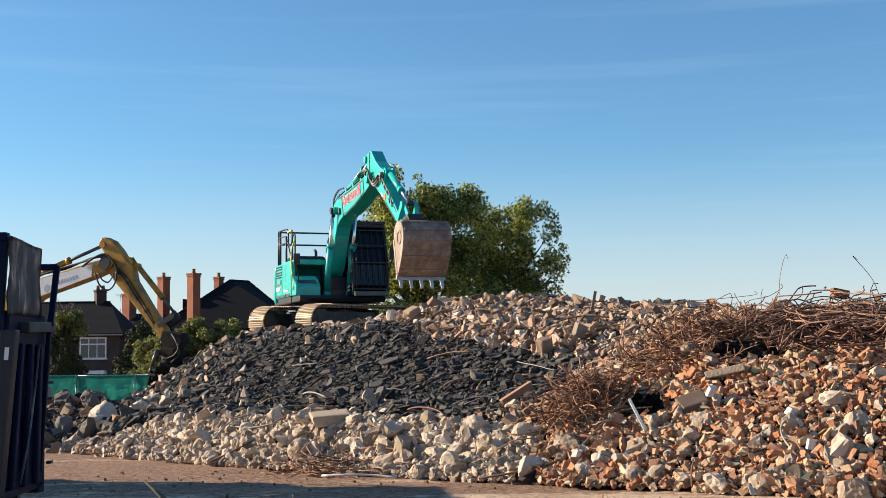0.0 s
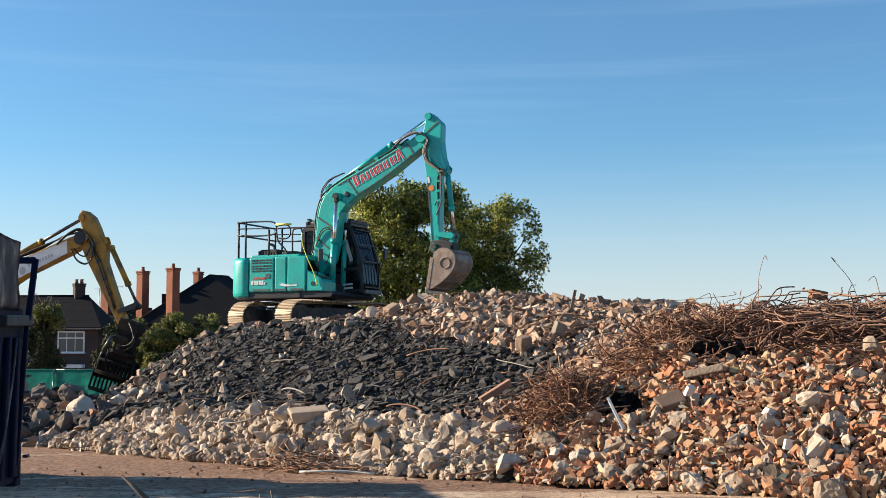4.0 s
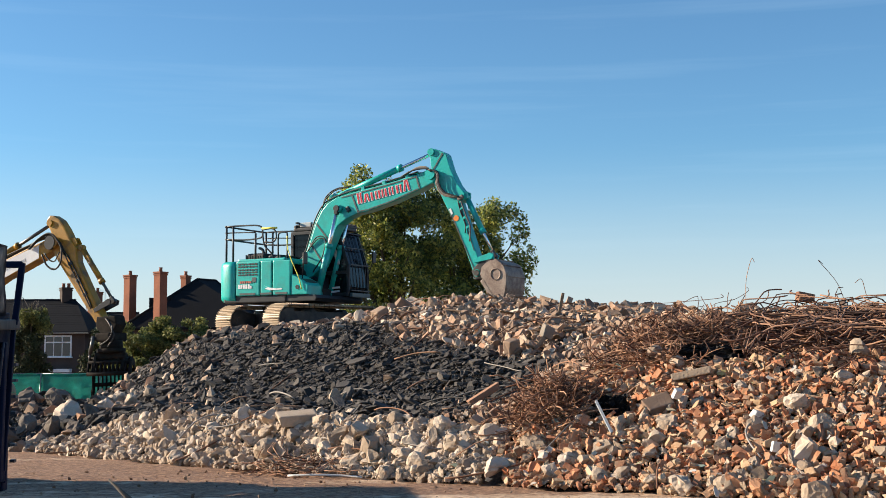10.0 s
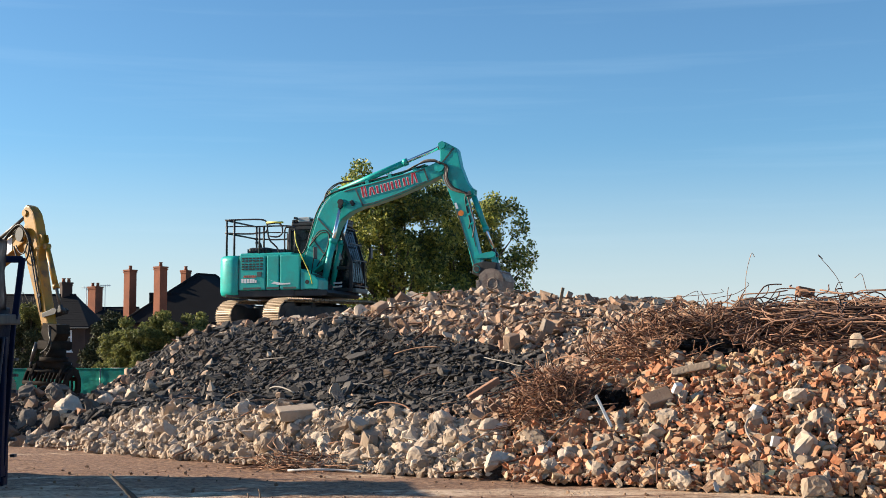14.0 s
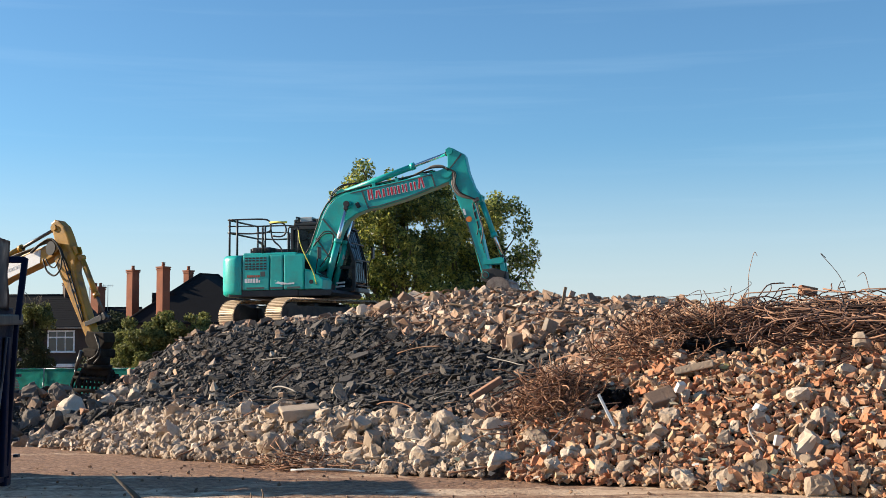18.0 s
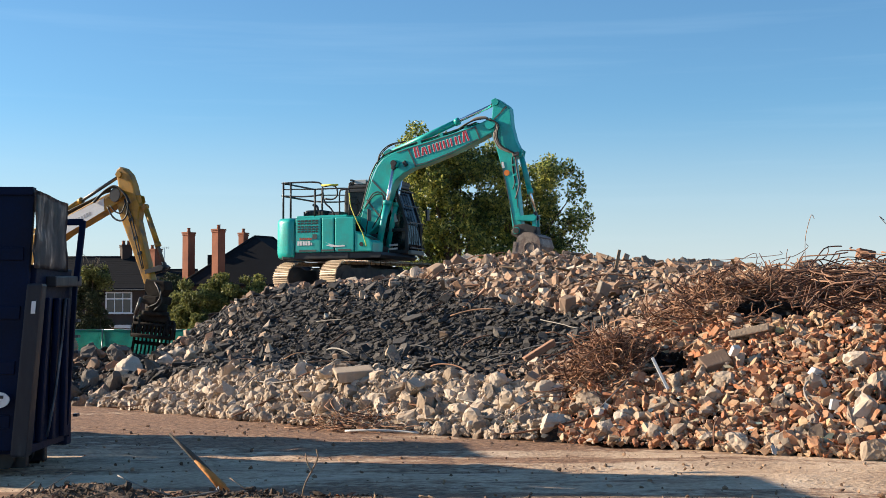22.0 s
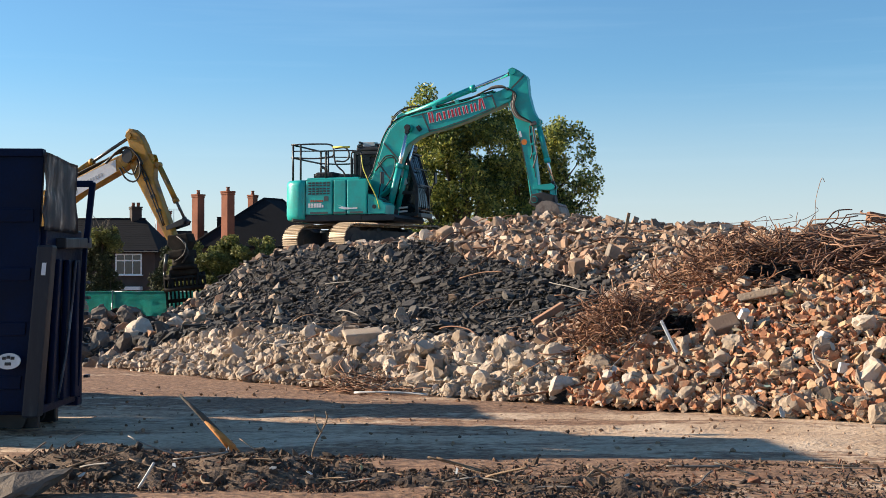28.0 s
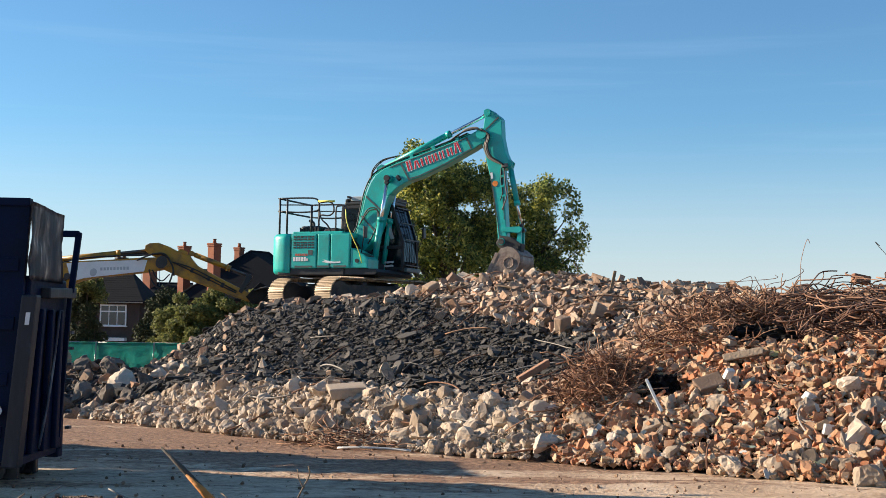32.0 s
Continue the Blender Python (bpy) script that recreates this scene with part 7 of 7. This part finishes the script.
slab_thing(3.99, 16.45, (0.50, 0.16, 0.10), (-15, -12, -20), M_CONCRETE, "long pale concrete lintel piece on the bricks", "lintel_piece", 0.1)
slab_thing(3.46, 16.0, (0.34, 0.22, 0.11), (40, -18, 10), M_HARDCORE, "broken beige slab with a white corner", "broken_slab", 0.1)
slab_thing(3.68, 15.92, (0.11, 0.08, 0.12), (30, 0, 20), M_PALEPLASTIC, "white painted block beside the slab", "white_block", 0.2)
slab_thing(4.44, 15.15, (0.12, 0.09, 0.10), (20, 15, 30), M_PALEPLASTIC, "white lump on the brick heap", "white_block", 0.09)
slab_thing(4.43, 14.4, (0.11, 0.06, 0.12), (0, 8, 15), M_PALEPLASTIC, "small white socket box in the bricks", "socket_box", 0.10, "box")
slab_thing(2.74, 15.78, (0.035, 0.045, 0.46), (-28, -22, 0), M_GREYVINYL, "pale bare timber batten leaning on the slope", "timber_batten", 0.26, "plank")
slab_thing(1.52, 18.6, (0.55, 0.10, 0.10), (0, -28, 25), M_HARDCORE, "beige concrete beam piece on the slope", "beam_piece", 0.15)
slab_thing(-1.15, 18.75, (0.55, 0.35, 0.16), (10, -4, 12), M_CONCRETE, "flat pale slab on top of the bank", "broken_slab", 0.12)
slab_thing(2.75, 21.0, (0.19, 0.15, 0.20), (14, 22, 20), M_GREYSTONE, "upright pale concrete block on the crest", "concrete_block", 0.2)
slab_thing(2.15, 20.9, (0.24, 0.18, 0.22), (12, -14, 35), M_HARDCORE, "tilted concrete block on the crest", "concrete_block", 0.16)
slab_thing(3.2, 22.6, (0.05, 0.04, 0.36), (-8, 14, 0), M_TIMBER, "weathered timber post stuck in the crest", "timber_post", 0.3, "plank")
slab_thing(0.55, 26.8, (0.32, 0.22, 0.2), (20, 30, 20), M_HARDCORE, "large pale block on the crest", "concrete_block", 0.12)
slab_thing(0.05, 25.6, (0.3, 0.2, 0.24), (10, -25, 40), M_HARDCORE, "pair of beige blocks on the crest", "concrete_block", 0.12)
slab_thing(6.2, 18.6, (0.26, 0.16, 0.13), (0, 10, 10), M_BRICKS, "lone brick lump on top of the rebar", "brick_lump", 0.30)
stone(-3.0, 9.0, 0.42, M_GREYSTONE, "grey concrete lump half sunk in the yard", 51, 0.26, 0.5, "concrete_lump", "lumps on the yard")


# ---- shade sheets and litter on the brick slope ----
def shade_sheet(x, y, z, w, h, tilt, seed):
    """A crumpled black sheet that stands in for the shade of a hollow under the bars."""
    bm = bmesh.new()
    n = 16
    g = [[bm.verts.new((w * (i / n - 0.5) * (1 - 0.3 * abs(j / n - 0.5)), 0.10 * noise.noise((i * 0.35, j * 0.35, seed)) + 0.04 * noise.noise((i * 0.9, j * 0.9, seed)),
                        h * j / n + 0.06 * noise.noise((i * 0.4, j * 0.2, seed + 3)))) for i in range(n + 1)] for j in range(n + 1)]
    for a, b in zip(g, g[1:]):
        for i in range(n):
            bm.faces.new((a[i], a[i + 1], b[i + 1], b[i]))
    bmesh.ops.solidify(bm, geom=bm.faces[:], thickness=0.006)
    o = part("plastic_sheet", bm, M_SHADESHEET)
    o.matrix_basis = pose(x, y, z, tilt, 0, -20)
    tagged(o, "crumpled black sheet standing in for shade under the bars", "plastic sheet", "black membranes")


# Added black sheets: the hollows hold only shade here.
shade_sheet(4.34, 16.82, 1.42, 0.86, 0.30, -30, 3)
shade_sheet(2.95, 16.46, 0.83, 0.40, 0.26, -35, 8)


def scraps():
    rng = np.random.default_rng(51)
    for k in range(120):
        u, w = rng.uniform(2.6, 8.6), rng.uniform(0.0, 2.9)
        x, y = -1.49 + 0.76 * u + 0.65 * (w + 0.012 * u * u), 17.7 - 0.65 * u + 0.76 * (w + 0.012 * u * u)
        V, F = SLABS[k % len(SLABS)]
        s = rng.uniform(0.03, 0.09)
        z = float(heap_z(x, y))
        o = from_data("litter_scrap", (V * np.array([1, 0.8, 0.25]) * s) @ turn_matrix(rng, (0, -0.6, 0.8), 0.6).T, F, M_SCRAPS)
        o.matrix_basis = Matrix.Translation((x, y - 0.03, z + 0.07))
        tagged(o, "crumpled pale scrap of sheet among the bricks", "litter", "litter scraps")


scraps()


# ---- swept debris in front ----
def debris_bank(cx, cy, hx, hy, h, pieces, sticks, seed, label):
    """A low bank of dark earth with dry leaves, bark, twigs and scraps on it."""
    rng = np.random.default_rng(seed)
    t = empty("debris_bank", Matrix.Translation((cx, cy, 0)), label, "debris bank", "debris banks")

    def top(x, y):
        e = (np.abs(x / hx)) ** 2.6 + (np.abs((y + 0.12 * np.sin(x * 2.2)) / hy)) ** 2
        return h * np.maximum(0, 1 - e) * (0.72 + 0.28 * np.sin(x * 3.1 + seed) * np.sin(x * 1.3 + 2)) - 0.02

    n, m = 70, 26
    X, Y = np.meshgrid(np.linspace(-hx, hx, n), np.linspace(-hy * 1.1, hy * 1.1, m))
    Z = top(X, Y)
    for i in range(m):
        for j in range(n):
            Z[i, j] += (0.05 * noise.noise((X[i, j] * 5, Y[i, j] * 5, seed)) + 0.03 * noise.noise((X[i, j] * 12, Y[i, j] * 12, seed))) * (Z[i, j] > 0)
    F = [(r * n + c, r * n + c + 1, (r + 1) * n + c + 1, (r + 1) * n + c) for r in range(m - 1) for c in range(n - 1)]
    from_data("earth", np.stack([X, Y, Z], -1).reshape(-1, 3), F, M_EARTH, t, True)
    V, Q, base = [], [], 0
    for k in range(pieces // 26):
        x, y = rng.uniform(-hx, hx) * 0.95, rng.uniform(-hy, hy) * 0.95
        sv, sf = CHUNKS[int(rng.integers(len(CHUNKS)))]
        s = 0.012 + 0.04 * rng.uniform() ** 2.6 * (0.4 + 3 * h)
        V.append((sv * s) @ turn_matrix(rng, (0, 0, 1), 1.0).T + np.array([x, y, max(float(top(x, y)), 0) + s * 0.2]))
        Q += [[base + i for i in f] for f in sf]
        base += len(sv)
    tagged(from_data("loose_earth", np.concatenate(V), Q, M_EARTH, t), kind="stuff")
    V, Q, base = [], [], 0
    for k in range(pieces):
        x, y = rng.uniform(-hx, hx) * 1.04, rng.uniform(-hy, hy) * 1.2
        sv, sf = (SLABS if rng.uniform() < 0.7 else CRUMBS)[int(rng.integers(12))]
        s = rng.uniform(0.008, 0.026) if rng.uniform() < 0.95 else rng.uniform(0.028, 0.05)
        a = np.array([rng.uniform(0.7, 2.0), rng.uniform(0.4, 0.9), rng.uniform(0.2, 0.8)]) * s
        V.append((sv * a) @ turn_matrix(rng, (0, 0, 1), 0.9).T + np.array([x, y, max(float(top(x, y)), 0) + s * rng.uniform(0.0, 0.7)]))
        Q += [[base + i for i in f] for f in sf]
        base += len(sv)
    tagged(from_data("leaf_litter", np.concatenate(V), Q, M_LITTER, t), kind="stuff")
    for k in range(sticks):
        x, y = rng.uniform(-hx, hx), rng.uniform(-hy, hy)
        a = rng.uniform(0, math.tau)
        pts = np.array(wander(rng, (x, y, 0), (math.cos(a), 0.4 * math.sin(a), 0), rng.uniform(0.15, 0.5), 0.06, 0.10, 0.2))
        pts[:, 2] = np.maximum(top(pts[:, 0], pts[:, 1]), 0) + 0.02 + np.linspace(0, rng.uniform(0.0, 0.12), len(pts))
        rods(t, "twig", [pts], [rng.uniform(0.004, 0.010)], M_TIMBER if k % 3 else M_WIRE)
    return t


debris_bank(-2.05, 10.1, 1.6, 0.75, 0.25, 5200, 24, 61, "low bank of dark earth, dry leaves and twigs on the yard")
debris_bank(0.95, 9.35, 1.05, 0.42, 0.11, 1800, 9, 62, "thin trail of dark leaf litter and bark on the yard")
debris_bank(-0.35, 9.7, 0.75, 0.5, 0.05, 900, 8, 63, "flat scatter of brown clods and twigs on the yard")


debris_bank(1.7, 9.75, 1.7, 0.8, 0.02, 2600, 10, 64, "thin scatter of brown leaf shreds and clods on the yard")


def yard_things():
    bm = bmesh.new()
    V, F = chipped_slab(np.random.default_rng(3), 1, 0.8, 0.2)
    # splintered timber leaning out of the bank
    d = [(-1.74, 11.0, 0.03), (-1.98, 11.02, 0.27), (-2.24, 11.05, 0.52)]
    bm.free()
    t = empty("timber", Matrix.Translation(d[0]), "splintered orange-brown timber length leaning out of the debris", "plank")
    o = Vector(d[0])
    for k, (w, a, b, mm) in enumerate(((0.040, 0.0, 0.55, M_ORANGEWOOD), (0.030, 0.25, 1.0, M_BARK), (0.022, 0.05, 0.80, M_ORANGEWOOD))):
        bm = bmesh.new()
        e = Vector(d[2]) - o
        p, q = e * a, e * b
        tube(bm, [p + Vector((0, 0.02 * k, 0.012 * k)), p.lerp(q, 0.5) + Vector((0.005, 0.02 * k, 0.01)), q + Vector((0, 0.02 * k, 0.0))], [w, w * 0.85, w * 0.3], 5)
        part("splinter", bm, mm, t)
    for pts, r, mm, label in (([(-1.10, 10.9, 0.0), (-1.08, 10.9, 0.10), (-1.02, 10.9, 0.22), (-0.97, 10.9, 0.33), (-0.98, 10.9, 0.40)], 0.007, M_TIMBER, "thin forked twig standing in the yard"),
                              ([(-1.02, 10.9, 0.22), (-1.06, 10.9, 0.30), (-1.07, 10.9, 0.37)], 0.005, M_TIMBER, "side shoot of the forked twig in the yard"),
                              ([(-2.16, 9.25, 0.02), (-2.11, 9.25, 0.10), (-2.05, 9.25, 0.20)], 0.010, M_PALEPLASTIC, "white peeled stick in the debris"),
                              ([(-1.15, 16.9, 0.03), (-0.8, 16.75, 0.05), (-0.45, 16.72, 0.04), (-0.2, 16.6, 0.03)], 0.016, M_PALEPLASTIC, "pale plastic hose piece at the foot of the bank")):
        o2 = rods(None, "stick", [[tuple(p) for p in bend(pts, 4)]], [r], mm)
        tagged(o2, label, "stick")
    rng = np.random.default_rng(71)
    for k, (x, y) in enumerate(((-1.25, 9.55), (-2.55, 9.2), (-1.75, 10.6), (-0.6, 9.6), (-0.95, 9.3), (0.1, 9.4), (1.3, 9.2), (-2.0, 9.7))):
        sv, sf = SLABS[k]
        o3 = from_data("plastic_scrap", (sv * 0.036 * np.array([1, 0.6, 0.4])) @ turn_matrix(rng, (0, -0.7, 0.7), 0.3).T, sf, M_PALEPLASTIC if k % 3 else M_SCRAPS)
        o3.matrix_basis = Matrix.Translation((x, y, 0.12))
        tagged(o3, "torn pale plastic scrap in the debris", "litter", "plastic scraps")
    # clods and pebbles over the whole yard
    V, Q, base = [], [], 0
    for k in range(2600):
        y = 8.6 + 9.5 * rng.uniform() ** (0.8 if k % 3 else 1.8)
        x = rng.uniform(-0.36, 0.42) * y
        if float(heap_uv(x, y)[1]) > 0.1:
            continue
        sv, sf = CRUMBS[int(rng.integers(len(CRUMBS)))]
        s = 0.004 + 0.026 * rng.uniform() ** 5
        V.append((sv * s) @ turn_matrix(rng, (0, 0, 1), 1.0).T + np.array([x, y, float(ground_z(x, y)) + s * 0.3]))
        Q += [[base + i for i in f] for f in sf]
        base += len(sv)
    o4 = from_data("clods", np.concatenate(V), Q, M_CLOD)
    tagged(o4, "brown clods and pebbles strewn over the yard", "clods", kind="stuff")


yard_things()


def motions():
    key_machine(TEAL_PARTS, TEAL_FOOT, TEAL_BOOM, TEAL_ARM, (TEAL_YAW, TEAL_LIFT, TEAL_REACH, TEAL_CURL), TEAL_PINS)
    key_machine(YEL_PARTS, YEL_FOOT, YEL_BOOM, YEL_ARM, (YEL_YAW, YEL_LIFT, YEL_REACH, YEL_CURL), YEL_PINS)


motions()
